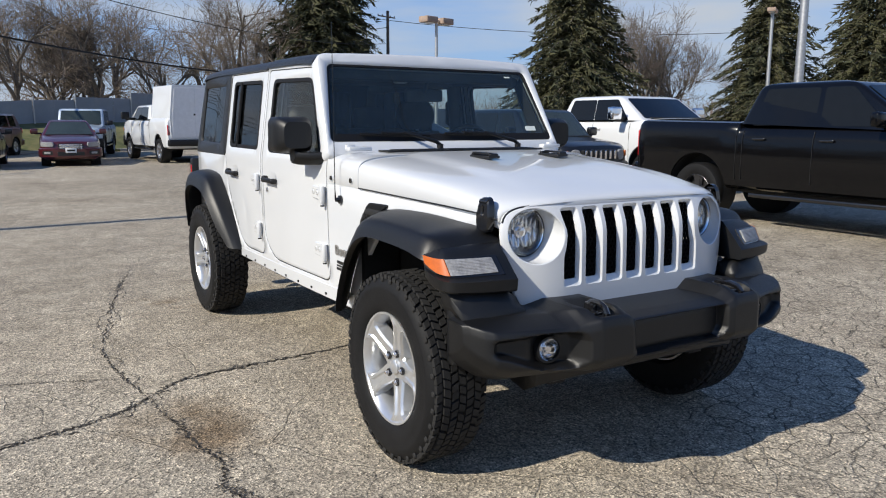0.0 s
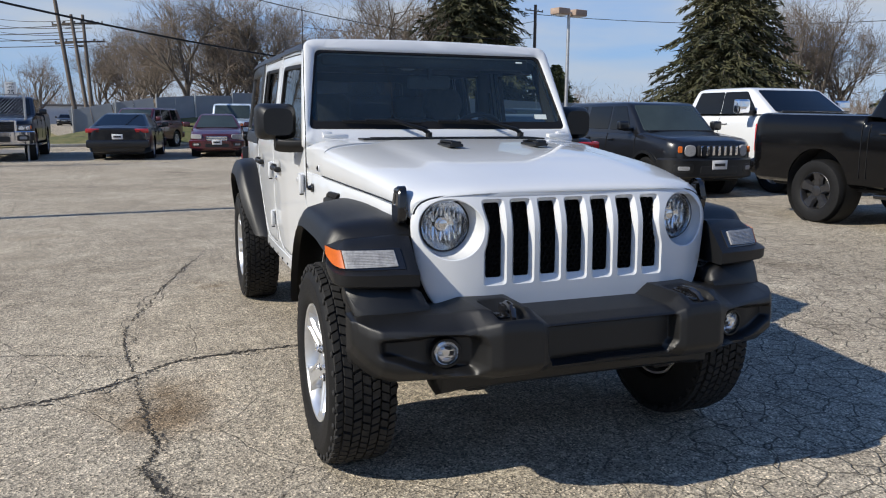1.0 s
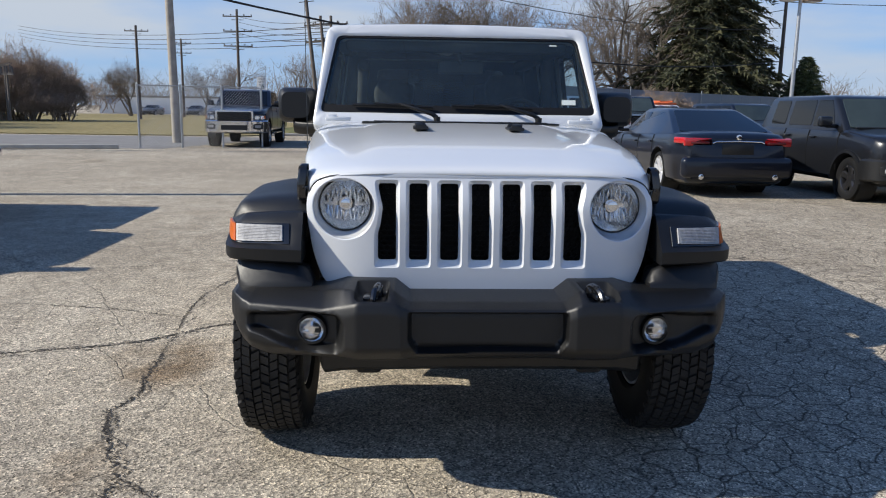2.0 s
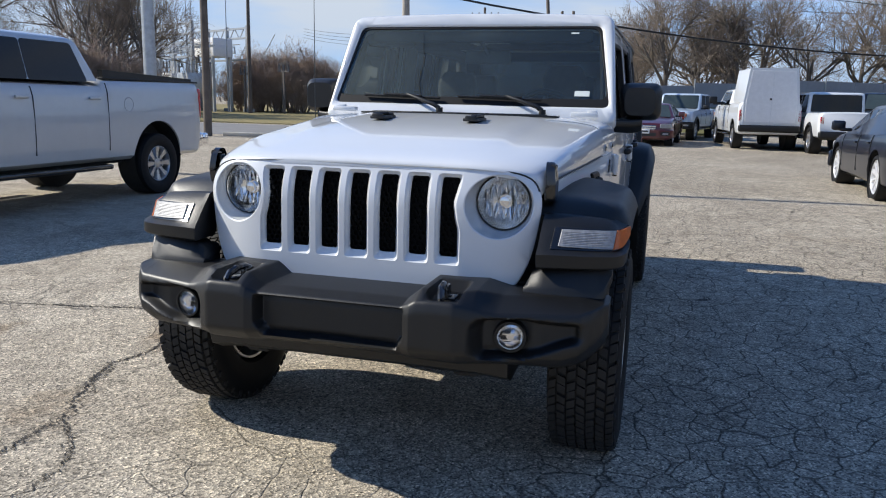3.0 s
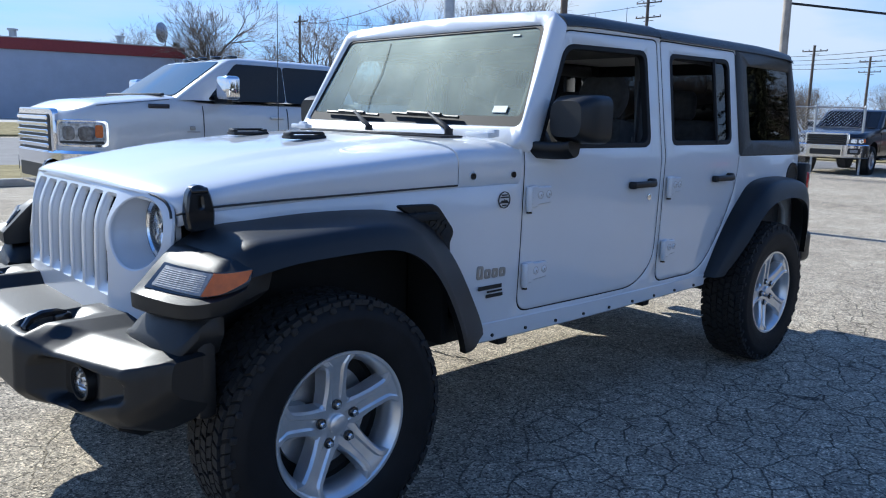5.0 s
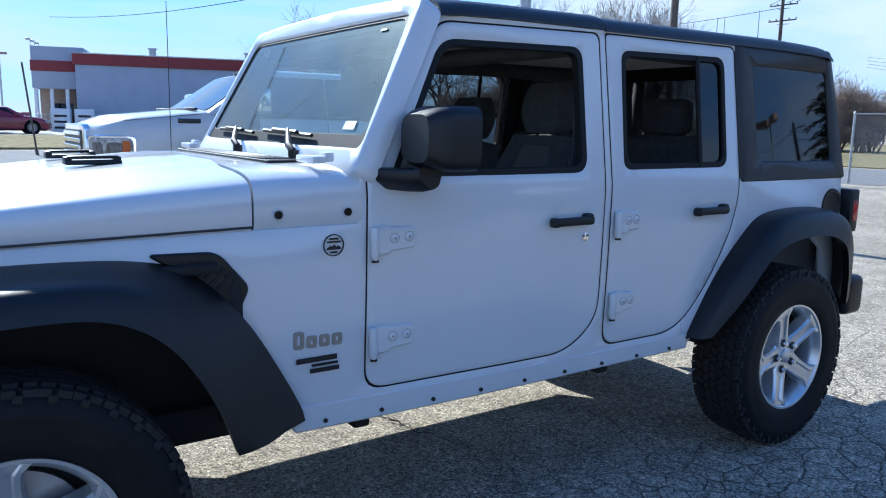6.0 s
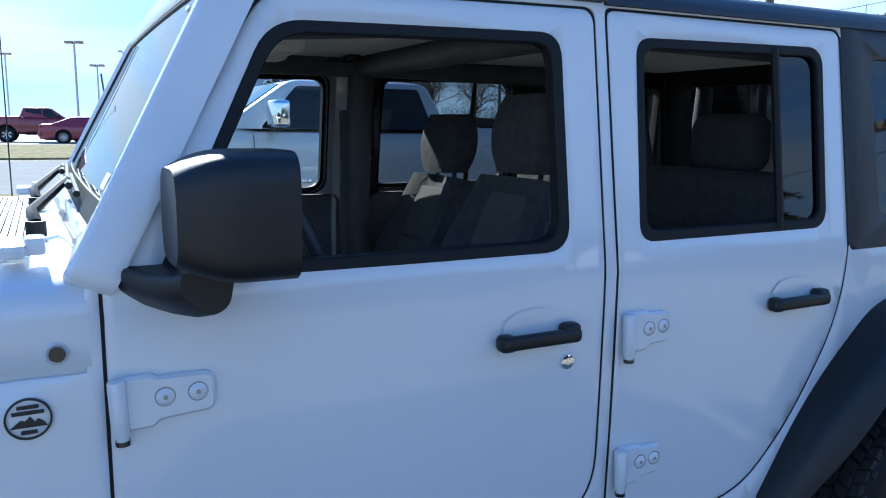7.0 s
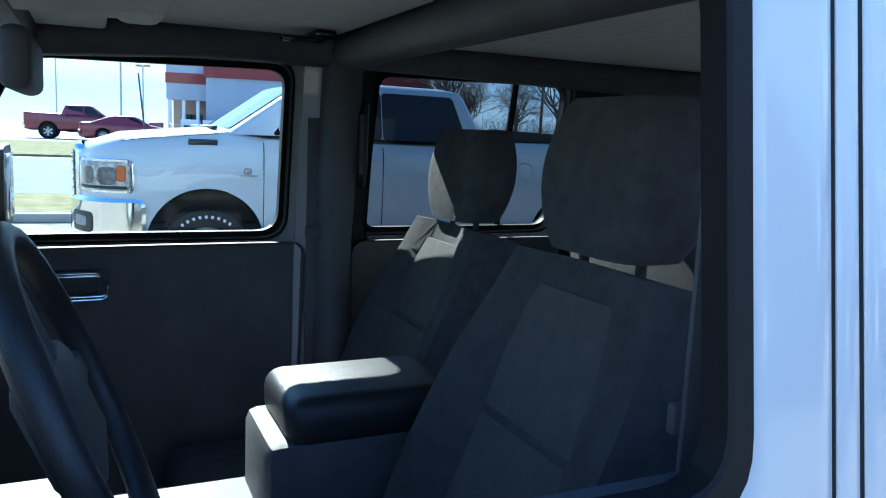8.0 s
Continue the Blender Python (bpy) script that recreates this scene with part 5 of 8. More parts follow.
def bumper_bm():
    xs = sorted(set(frange(-0.874, 0.874, 200) + [sg * v for sg in (-1, 1) for v in frange(0.245, 0.30, 12) + frange(0.45, 0.53, 24) + frange(0.85, 0.874, 6)]))
    secs = []
    for x in xs:
        ax = abs(x)
        yf, zf, zr, zl = (piecewise(t, ax) for t in (PAD_Y, TOP_F, TOP_R, LOW_F))
        end = sstep(0.855, 0.876, ax)
        yback = -0.44
        raw = rpoly([(yback, zr), (yf + 0.080 + 0.035 * sstep(0.47, 0.54, ax), zr), (yf + 0.010, zf), (yf, zf - 0.030), (yf - 0.004, zl + 0.035), (yf + 0.030, zl), (yf + 0.12, zl - 0.035), (yback, zl - 0.02)], [0.004, 0.012, 0.010, 0.010, 0.014, 0.012, 0.02, 0.004], 4)
        n = 0
        row = []
        cnt = (1, 1, 1, 1, 6, 1, 1, 1, 1, 2, 1, 1, 1, 1, 2, 1, 1, 1, 1, 26, 1, 1, 1, 1, 2)
        for i, ((ya, za), (yb, zb_)) in enumerate(zip(raw, raw[1:] + raw[:1])):
            n = cnt[i] if i < len(cnt) else (3 if i in (29, 34) else 1)
            row += [(ya + (yb - ya) * q / n, za + (zb_ - za) * q / n) for q in range(n)]
        out = []
        for y, z in row:
            front = sstep(yf + 0.05, yf + 0.018, y)
            # number plate recess in the middle, fog lamp pockets beside the pads
            edge = 0.254 - 0.020 * sstep(0.60, 0.555, z)
            rec = sstep(edge + 0.010, edge - 0.006, ax) * sstep(0.548, 0.562, z) * sstep(zf - 0.006, zf - 0.020, z) * front
            y += 0.046 * rec
            zc = 0.604 + 0.02 * sstep(0.60, 0.80, ax)
            hh = 0.072 - 0.034 * sstep(0.60, 0.80, ax)
            inn = 0.462 + 0.45 * max(0, abs(z - zc) - 0.035)
            fog = sstep(inn, inn + 0.040, ax) * sstep(0.812, 0.770, ax) * sstep(hh, hh - 0.026, abs(z - zc)) * front
            y += (0.044 + 0.026 * sstep(0.68, 0.60, ax)) * fog
            # pocket of the tow hook, cut into the top of the pad
            dip = sstep(0.322, 0.336, ax) * sstep(0.440, 0.424, ax) * sstep(yf + 0.030, yf + 0.060, y) * sstep(yf + 0.190, yf + 0.175, y) * sstep(zr - 0.05, zr - 0.01, z)
            z -= 0.034 * dip
            yc, zc2 = -0.49, 0.66
            out.append((x, yc + (y - yc) * (1 - 0.16 * end), zc2 + (z - zc2) * (1 - 0.16 * end)))
        secs.append(out)
    return loft(secs, True, True)


def front_end(J):
    part("front_bumper", bumper_bm(), PLASTIC, J, "black plastic front bumper with fog lamp pockets", 42)
    for s in (1, -1):
        # fender: (edge on the body, shoulder, lip)
        f_st = [((0.640, -0.405, 0.960), (0.840, -0.362, 0.947), (0.890, -0.340, 0.900)), ((0.655, -0.31, 1.010), (0.878, -0.30, 0.989), (0.918, -0.31, 0.910)), ((0.665, -0.18, 1.022), (0.884, -0.18, 0.999), (0.921, -0.19, 0.929)), ((0.685, 0.0, 1.033), (0.887, -0.01, 1.008), (0.922, -0.03, 0.937)), ((0.702, 0.17, 1.034), (0.886, 0.14, 1.010), (0.922, 0.115, 0.938)), ((0.715, 0.29, 1.027), (0.884, 0.232, 0.998), (0.922, 0.20, 0.926)),
                ((0.728, 0.40, 1.005), (0.882, 0.300, 0.968), (0.921, 0.265, 0.899)), ((0.738, 0.48, 0.955), (0.880, 0.352, 0.918), (0.920, 0.316, 0.863)), ((0.750, 0.55, 0.880), (0.882, 0.405, 0.845), (0.920, 0.366, 0.808)), ((0.756, 0.605, 0.805), (0.886, 0.452, 0.765), (0.920, 0.417, 0.727)), ((0.760, 0.667, 0.698), (0.888, 0.498, 0.668), (0.920, 0.460, 0.638)), ((0.760, 0.730, 0.578), (0.886, 0.540, 0.572), (0.918, 0.487, 0.562)), ((0.760, 0.746, 0.525), (0.874, 0.585, 0.528), (0.912, 0.497, 0.534))]
        fl = part("fender_flare", flare(f_st, s), PLASTIC, J, "matt black plastic front fender", 40)
        # nose with the slanted lamp face and the skirt below: (fold, lens top, lens bottom, skirt top, skirt foot)
        st = [((0.638, -0.414, 0.968), (0.636, -0.463, 0.921), (0.634, -0.516, 0.866), (0.632, -0.536, 0.846), (0.634, -0.534, 0.798)),
              ((0.668, -0.408, 0.967), (0.668, -0.462, 0.921), (0.668, -0.512, 0.866), (0.668, -0.535, 0.848), (0.668, -0.533, 0.799)),
              ((0.740, -0.396, 0.963), (0.740, -0.452, 0.921), (0.740, -0.490, 0.864), (0.745, -0.528, 0.849), (0.745, -0.525, 0.801)),
              ((0.810, -0.380, 0.957), (0.812, -0.432, 0.920), (0.812, -0.466, 0.862), (0.822, -0.513, 0.849), (0.824, -0.509, 0.804)),
              ((0.848, -0.366, 0.953), (0.868, -0.412, 0.920), (0.869, -0.442, 0.862), (0.880, -0.492, 0.850), (0.883, -0.487, 0.807)),
              ((0.858, -0.352, 0.950), (0.888, -0.376, 0.921), (0.892, -0.402, 0.866), (0.908, -0.450, 0.853), (0.908, -0.445, 0.811)),
              ((0.862, -0.335, 0.955), (0.900, -0.342, 0.925), (0.905, -0.360, 0.876), (0.916, -0.395, 0.862), (0.914, -0.390, 0.822)),
              ((0.866, -0.315, 0.964), (0.906, -0.318, 0.930), (0.912, -0.330, 0.890), (0.919, -0.345, 0.878), (0.916, -0.342, 0.850))]
        rows = []
        for r in spline([sum(q, ()) for q in st], 4):
            p = [Vector(r[3 * k:3 * k + 3]) for k in range(5)]
            back = Vector((min(p[4].x, 0.86), max(p[4].y + 0.10, -0.40), p[4].z + 0.004))
            roof = Vector((min(p[0].x, 0.86), p[0].y + 0.10, p[0].z - 0.004))
            ring = [roof, p[0] + (roof - p[0]) * 0.15, p[0].lerp(p[1], 0.10), p[0].lerp(p[1], 0.6), p[1], p[1].lerp(p[2], 0.5), p[2], p[3].lerp(p[2], 0.25), p[3], p[3].lerp(p[4], 0.12), p[3].lerp(p[4], 0.85), p[4].lerp(back, 0.06), back]
            rows.append([Vector((s * v.x, v.y, v.z)) for v in ring])
        part("fender_nose", loft(rows), PLASTIC, fl, "", 30)
        # marker lamp, laid on the slanted face
        run, l1, l2 = [], [], []
        for r in spline([sum(q, ()) for q in st], 4):
            l1.append(Vector(r[3:6]))
            l2.append(Vector(r[6:9]))
            run.append((run[-1] + (l1[-1] - l1[-2]).length) if run else 0.0)

        def lens(u, v, w):
            """u: way along the face; v: 0 at its foot, 1 at its top."""
            top = Vector([float(np.interp(u, run, [q[k] for q in l1])) for k in range(3)])
            low = Vector([float(np.interp(u, run, [q[k] for q in l2])) for k in range(3)])
            top2 = Vector([float(np.interp(u + 0.02, run, [q[k] for q in l1])) for k in range(3)])
            top1 = Vector([float(np.interp(max(u - 0.02, 0), run, [q[k] for q in l1])) for k in range(3)])
            out = (top2 - top1).cross(top - low).normalized()
            p = low.lerp(top, v) + out * (0.009 - w)
            return Vector((s * p.x, p.y, p.z))
        ub = float(np.interp(0.868, [q.x for q in l1], run))
        part("lamp_bed", panel(rpoly([(0.040, -0.06), (ub, -0.05), (ub + 0.105, 0.25), (ub + 0.110, 1.0), (ub, 1.06), (0.046, 1.10)], [0.01, 0.01, 0.03, 0.02, 0.01, 0.01], 3), [], lambda u, v, w: lens(u, v, w + 0.005), 0.02, 0.002, frange(0.05, 0.33, 18)), GLOSSBLK, fl)
        mk = part("marker_lamp", panel(rpoly([(0.064, 0.08), (ub - 0.004, 0.02), (ub + 0.004, 0.99), (0.070, 0.97)], [0.012, 0.003, 0.003, 0.012], 2), [], lens, 0.02, 0.002, frange(0.08, ub - 0.01, 10)), CLEARL, J, "clear marker lamp with fine ribs")
        for k in range(9):
            v_ = 0.16 + 0.085 * k
            part("lens_rib", tube([lens(u, v_, 0.0008) for u in frange(0.074, ub - 0.008, 6)], 0.0020, 6), CLEARL, mk)
        part("amber_lens", panel(rpoly([(ub, 0.0), (ub + 0.045, 0.06), (ub + 0.094, 0.34), (ub + 0.102, 0.90), (ub + 0.085, 0.98), (ub + 0.008, 1.0)], [0.003, 0.02, 0.012, 0.01, 0.01, 0.003], 3), [], lambda u, v, w: lens(u, v, w - 0.002), 0.02, 0.002, frange(ub + 0.01, ub + 0.10, 9)), AMBER, mk, "amber turn signal lens")
        # rubber hood latch: a strap with a slot over its base
        lat = panel(rpoly([(-0.368, 1.004), (-0.306, 1.004), (-0.300, 1.050), (-0.312, 1.108), (-0.330, 1.126), (-0.352, 1.126), (-0.368, 1.108), (-0.378, 1.050)], [0.010, 0.010, 0.02, 0.015, 0.012, 0.012, 0.015, 0.02], 4), [rpoly([(-0.350, 1.062), (-0.328, 1.062), (-0.330, 1.102), (-0.348, 1.102)], 0.008, 3)], lambda u, v, w: Vector((s * (0.664 - w - 0.10 * max(0, v - 1.06)), u, v)), 0.030, 0.006)
        hl = part("hood_latch", lat, GLOSSBLK, J, "black rubber hood latch")
        part("latch_base", merge(box(0.034, 0.064, 0.050, (s * 0.646, -0.338, 1.026), 0.012), box(0.020, 0.030, 0.060, (s * 0.634, -0.338, 1.080), 0.006), cyl(0.011, 0.05, (s * 0.650, -0.340, 1.114), "y", 12)), GLOSSBLK, hl)
        # filler between fender and bumper
        fs = []
        for xx, y0, y1, z0, z1 in ((0.596, -0.545, -0.43, 0.70, 0.735), (0.615, -0.548, -0.43, 0.70, 0.775), (0.66, -0.548, -0.42, 0.70, 0.797), (0.76, -0.542, -0.41, 0.70, 0.803), (0.82, -0.524, -0.40, 0.68, 0.806), (0.850, -0.505, -0.39, 0.70, 0.806), (0.872, -0.46, -0.385, 0.75, 0.803)):
            fs.append([(s * xx, y, z) for y, z in rpoly([(y0, z0), (y1, z0), (y1, z1), (y0 + 0.050, z1), (y0 + 0.010, z0 + 0.035)], [0.005, 0.005, 0.008, 0.010, 0.010], 3)])
        part("bumper_filler", loft(fs), PLASTIC, J, "black plastic filler below the fender", 45)
        part("wheel_liner", box(0.26, 0.06, 0.26, (s * 0.735, -0.43, 0.650), 0.02), PLASTIC, J)
        # fog lamp and tow hook
        fg = part("fog_lamp", lathe([(0.0, 0.016), (0.02, 0.013), (0.038, 0.002), (0.0415, -0.004), (0.0425, -0.003), (0.044, 0.03)], 32, "y"), REFLECT, J, "round fog lamp", at=Matrix.Translation((s * 0.583, -0.657, 0.602)) @ Matrix.Rotation(radians(8 * s), 4, "Z"))
        part("lens", lathe([(0.0, -0.016), (0.025, -0.014), (0.041, -0.005)], 32, "y"), GLASS_H, fg, face=(0, -1, 0))
        part("lamp_centre", merge(cyl(0.012, 0.02, (0, 0.006, 0), "y", 16), box(0.05, 0.006, 0.004, (0, -0.002, 0.008), 0), box(0.05, 0.006, 0.004, (0, -0.002, -0.012), 0)), CHROME, fg)
        part("lamp_collar", lathe([(0.042, -0.002), (0.044, -0.010), (0.050, -0.010), (0.056, 0.02), (0.058, 0.06)], 32, "y"), PLASTIC, fg)
        hk = part("tow_hook", tube([(s * 0.378, -0.735, 0.706), (s * 0.376, -0.738, 0.724), (s * 0.372, -0.722, 0.742), (s * 0.366, -0.690, 0.752), (s * 0.360, -0.650, 0.752), (s * 0.358, -0.622, 0.742)], [0.010, 0.011, 0.012, 0.012, 0.011, 0.010], 8), GLOSSBLK, J, "black tow hook")
        part("hook_foot", merge(box(0.030, 0.05, 0.050, (s * 0.360, -0.632, 0.722), 0.008), box(0.05, 0.08, 0.012, (s * 0.385, -0.66, 0.716), 0.004)), GLOSSBLK, hk)


front_end(JEEP)


# ---- parked vehicles ----
CARGLASS = material("dark_car_glass", (0.004, 0.005, 0.0065), 0.04, vary=0.1, spec=0.36)
CARGLASS_L = material("pale_car_glass", (0.035, 0.046, 0.043), 0.06, vary=0.15, scale=2, coat=0.2)
PEARL = material("pearl_white_paint", (0.52, 0.525, 0.52), 0.3, 0.05, vary=0.02, coat=0.9)
BLACKP = material("black_paint", (0.003, 0.003, 0.0035), 0.14, vary=0.1, coat=0.30, spec=0.2)
NAVY = material("dark_blue_paint", (0.006, 0.0085, 0.016), 0.3, 0.0, vary=0.06, coat=0.55, spec=0.25)
MAROON = material("maroon_paint", (0.075, 0.012, 0.016), 0.3, 0.2, vary=0.08, coat=0.8)
CHARCOAL = material("charcoal_paint", (0.010, 0.011, 0.014), 0.28, 0.1, vary=0.08, coat=0.5, spec=0.3)
PALEBLUE = material("pale_blue_paint", (0.42, 0.50, 0.60), 0.35, vary=0.04, coat=0.6)
BRIGHTRED = material("red_paint", (0.20, 0.010, 0.026), 0.3, vary=0.08, coat=0.7)
RIMBRIGHT = material("bright_machined_rim", (0.72, 0.72, 0.73), 0.35, 0.5, vary=0.1)
REDDARK = material("dark_red_lens", (0.14, 0.004, 0.006), 0.2, vary=0.1, coat=0.6)
RIMSILVER = material("machined_rim", (0.45, 0.45, 0.46), 0.3, 0.9, vary=0.1)
RIMBLACK = material("black_rim", (0.070, 0.070, 0.075), 0.3, 0.8, vary=0.15, coat=0.3)
LAMPC = material("clear_lamp_glass", (0.34, 0.37, 0.41), 0.12, 0.6, vary=0.6, scale=16, coat=1.0)
LAMPD = material("smoked_lamp", (0.10, 0.105, 0.115), 0.1, 0.3, vary=0.5, scale=14, coat=1.0)
ORANGE = material("orange_ladder", (0.65, 0.13, 0.04), 0.5, vary=0.1)


def road_wheel_meshes(spokes, rim_mat, rr):
    """A wheel of radius 1; outer face to +x."""
    t = lathe([(rr, -0.28), (0.82, -0.33), (0.95, -0.30), (1.0, -0.20), (1.0, 0.20), (0.95, 0.30), (0.82, 0.33), (rr + 0.03, 0.29), (rr, 0.26)], 40)
    r = lathe([(rr + 0.01, -0.25), (rr - 0.03, 0.0), (rr - 0.02, 0.24), (rr + 0.01, 0.285), (rr + 0.035, 0.27)], 40)
    sp = []
    for k in range(spokes):
        a = 2 * math.pi * k / spokes
        w0, w1 = 0.9 / spokes, 0.75 / spokes
        s = loft([[(0.10, -w0 * 0.8, 0.10), (0.20, -w0 * 0.6, 0.10), (0.20, w0 * 0.6, 0.10), (0.10, w0 * 0.8, 0.10)], [(0.12, -w1, 0.35), (0.22, -w1 * 0.6, 0.35), (0.22, w1 * 0.6, 0.35), (0.12, w1, 0.35)], [(0.16, -w1 * 1.5, rr), (0.26, -w1, rr), (0.26, w1, rr), (0.16, w1 * 1.5, rr)]])
        sp.append(moved(s, Matrix.Rotation(a, 4, "X")))
    sp.append(cyl(0.17, 0.12, (0.16, 0, 0), "x", 24, bevel=0.02))
    if spokes == 8:
        for k in range(8):
            a = 2 * math.pi * (k + 0.5) / 8
            sp.append(cyl(0.030, 0.10, (0.22, 0.205 * math.cos(a), 0.205 * math.sin(a)), "x", 8, bevel=0.006))
            sp.append(moved(loft([[(0.13, -0.03, 0.40), (0.20, -0.02, 0.40), (0.20, 0.02, 0.40), (0.13, 0.03, 0.40)], [(0.15, -0.08, rr), (0.24, -0.06, rr), (0.24, 0.06, rr), (0.15, 0.08, rr)]]), Matrix.Rotation(a - math.pi / 8, 4, "X")))
    back = lathe([(0.0, 0.02), (rr, 0.02)], 32)
    return dict(tyre=(mesh_of("tyre", t), RUBBER), rim=(mesh_of("rim", r), rim_mat), spokes=(mesh_of("spokes", merge(*sp)), rim_mat), back=(mesh_of("wheel_back", back), DARK))


WHEELS = {"hd": road_wheel_meshes(8, RIMSILVER, 0.56), "black": road_wheel_meshes(5, RIMBLACK, 0.58), "car": road_wheel_meshes(10, RIMSILVER, 0.66), "plain": road_wheel_meshes(6, RIMSILVER, 0.60), "twin": road_wheel_meshes(10, RIMBRIGHT, 0.74)}


def vehicle(name, label, paint, at, S, category="car", group="parked vehicles"):
    """A parked vehicle; nose at local y 0 looking to -y."""
    V = empty(name, label, category, group, "", at)
    L, W, zb = S["L"], S["W"], S.get("zb", 0.30)
    hw0 = W / 2
    top = S["top"]

    ny = S.get("ny", 1.0)
    plan = [(0.0, 0.50), (0.03 * ny, 0.62), (0.08 * ny, 0.77), (0.15 * ny, 0.87), (0.25 * ny, 0.935), (0.38 * ny, 0.975), (0.55 * ny, 0.995), (0.75 * ny, 1.0)]

    def hw(y):
        return hw0 * piecewise(plan, y) - S.get("tail", 0.06) * sstep(L - 0.5, L, y)
    # outline of the nose in plan, by length from its middle
    nose = [(0.0, 0.0), (0.3 * hw0, 0.0)] + [(hw0 * b, a) for a, b in plan]
    arc = [0.0]
    for (xa, ya), (xb, yb) in zip(nose, nose[1:]):
        arc.append(arc[-1] + math.hypot(xb - xa, yb - ya))

    def on_nose(u, v, w):
        a = abs(u)
        q = Vector((float(np.interp(a, arc, [n[0] for n in nose])), float(np.interp(a, arc, [n[1] for n in nose])), 0))
        q2 = Vector((float(np.interp(a + 0.08, arc, [n[0] for n in nose])), float(np.interp(a + 0.08, arc, [n[1] for n in nose])), 0))
        q1 = Vector((float(np.interp(max(a - 0.08, 0), arc, [n[0] for n in nose])), float(np.interp(max(a - 0.08, 0), arc, [n[1] for n in nose])), 0))
        t = (q2 - q1).normalized()
        o = q + Vector((t.y, -t.x, 0)) * (-w)
        return Vector((o.x if u >= 0 else -o.x, o.y, v))

    def strip(nm, s0, s1, z0, z1, off, mat, parent, label="", rr=0.02, thick=0.06, bev=0.008):
        return part(nm, panel(rpoly([(s0, z0), (s1, z0), (s1, z1), (s0, z1)], rr, 3), [], lambda u, v, w: on_nose(u, v, w - off), thick, bev, [a for a in frange(-1.6, 1.6, 40) if s0 + 0.01 < a < s1 - 0.01]), mat, parent, label)
    ys = sorted(set([0.0, 0.03, 0.09, 0.2, 0.35] + [a for a, _ in top] + [0.06, 0.13, 0.27, 0.43] + frange(0.5, L - 0.5, 14) + [L - 0.35, L - 0.2, L - 0.09, L - 0.03, L]))
    secs = []
    for y in ys:
        zt = piecewise(top, y)
        e = max(0.0, 1 - y / 0.09) if y < 0.09 else max(0.0, 1 - (L - y) / 0.09) if y > L - 0.09 else 0.0
        h = hw(y) - 0.05 * e * e
        z0 = zb + 0.06 * e * e
        zt -= 0.05 * e * e
        zm = z0 + (zt - z0) * 0.55
        rt = [(0.0, z0), (h - 0.10, z0), (h - 0.035, z0 + 0.05), (h - 0.010, z0 + 0.20), (h, zm), (h - 0.012, zt - 0.16), (h - 0.035, zt - 0.07), (h - 0.075, zt - 0.02), (h - 0.16, zt), (h * 0.5, zt + 0.022), (0.0, zt + 0.030)]
        secs.append([(x, y, z) for x, z in rt] + [(-x, y, z) for x, z in rt[-2:0:-1]])
    body = part("body", loft(secs), paint, V)
    r = S["r"]
    ra = r + S.get("ag", 0.065)
    za_ = r + S.get("az", 0.01)
    cuts = [cyl(ra, 0.42, (sx * (hw0 - 0.10), y, za_), "x", 40) for sx in (1, -1) for y in (S["yf"], S["yr"])]
    if S.get("az", 0.0) > 0.04:
        cuts += [box(0.42, 2 * ra, za_, (sx * (hw0 - 0.10), y, za_ / 2), 0) for sx in (1, -1) for y in (S["yf"], S["yr"])]
    if "bed" in S:
        b0, b1 = S["bed"]
        cuts.append(box(W - 0.30, b1 - b0 - 0.12, 0.60, (0, (b0 + b1) / 2, piecewise(top, (b0 + b1) / 2) + 0.02)))
    carve(body, cuts)
    for sx in (1, -1):
        for y in (S["yf"], S["yr"]):
            part("wheel_liner", moved(lathe([(0.0, -0.20), (ra - 0.004, -0.20), (ra - 0.004, 0.07)], 36), Matrix.Translation((sx * (hw0 - 0.10), y, za_)) @ Matrix.Diagonal((sx, 1, 1, 1))), DARK, V)
    # cabin
    g0, g1, r0, r1, zr = S["gh"]
    zB = lambda y: piecewise(top, y) - 0.03
    hb, hr = hw0 - 0.055, hw0 - S.get("tumble", 0.20)
    rings = []
    for t in (0.0, 0.5, 0.86, 0.95, 0.99, 1.0):
        ins = {0.95: 0.02, 0.99: 0.07, 1.0: 0.16}.get(t, 0.0)
        f, b = g0 + (r0 - g0) * t + ins * 1.1, g1 + (r1 - g1) * t - ins
        h = hb + (hr - hb) * t - ins * 0.6
        zf, zk = zB(g0) + (zr - zB(g0)) * t, zB(g1) + (zr - zB(g1)) * t
        if t == 1.0:
            zf = zk = zr + 0.012
        ring = []
        for u, v in rpoly([(-h, f), (h, f), (h, b), (-h, b)], 0.07, 3):
            ring.append((u, v + 0.06 * (u / h) ** 2 * (1 if v < (f + b) / 2 else -1), zf + (zk - zf) * (v - f) / (b - f)))
        rings.append(ring)
    cab = part("cabin", loft(rings), paint, V)
    lx = lambda z, zb_: hb + (hr - hb) * (z - zb_) / (zr - zb_)
    for sx in (1, -1):
        for ua, ub, va, vb in S["win"]:
            za = zB((ua + ub) / 2) + 0.055
            zt = zr - 0.070
            pl = lambda u, v, w: Vector((sx * (lx(v, zB(g0)) + 0.006 - w), u, v))
            part("side_window", panel(rpoly([(ua, za), (ub, za), (vb, zt), (va, zt)], 0.04, 4), [], pl, 0.02, 0.003), S.get("sideglass", CARGLASS), cab, "dark side window")
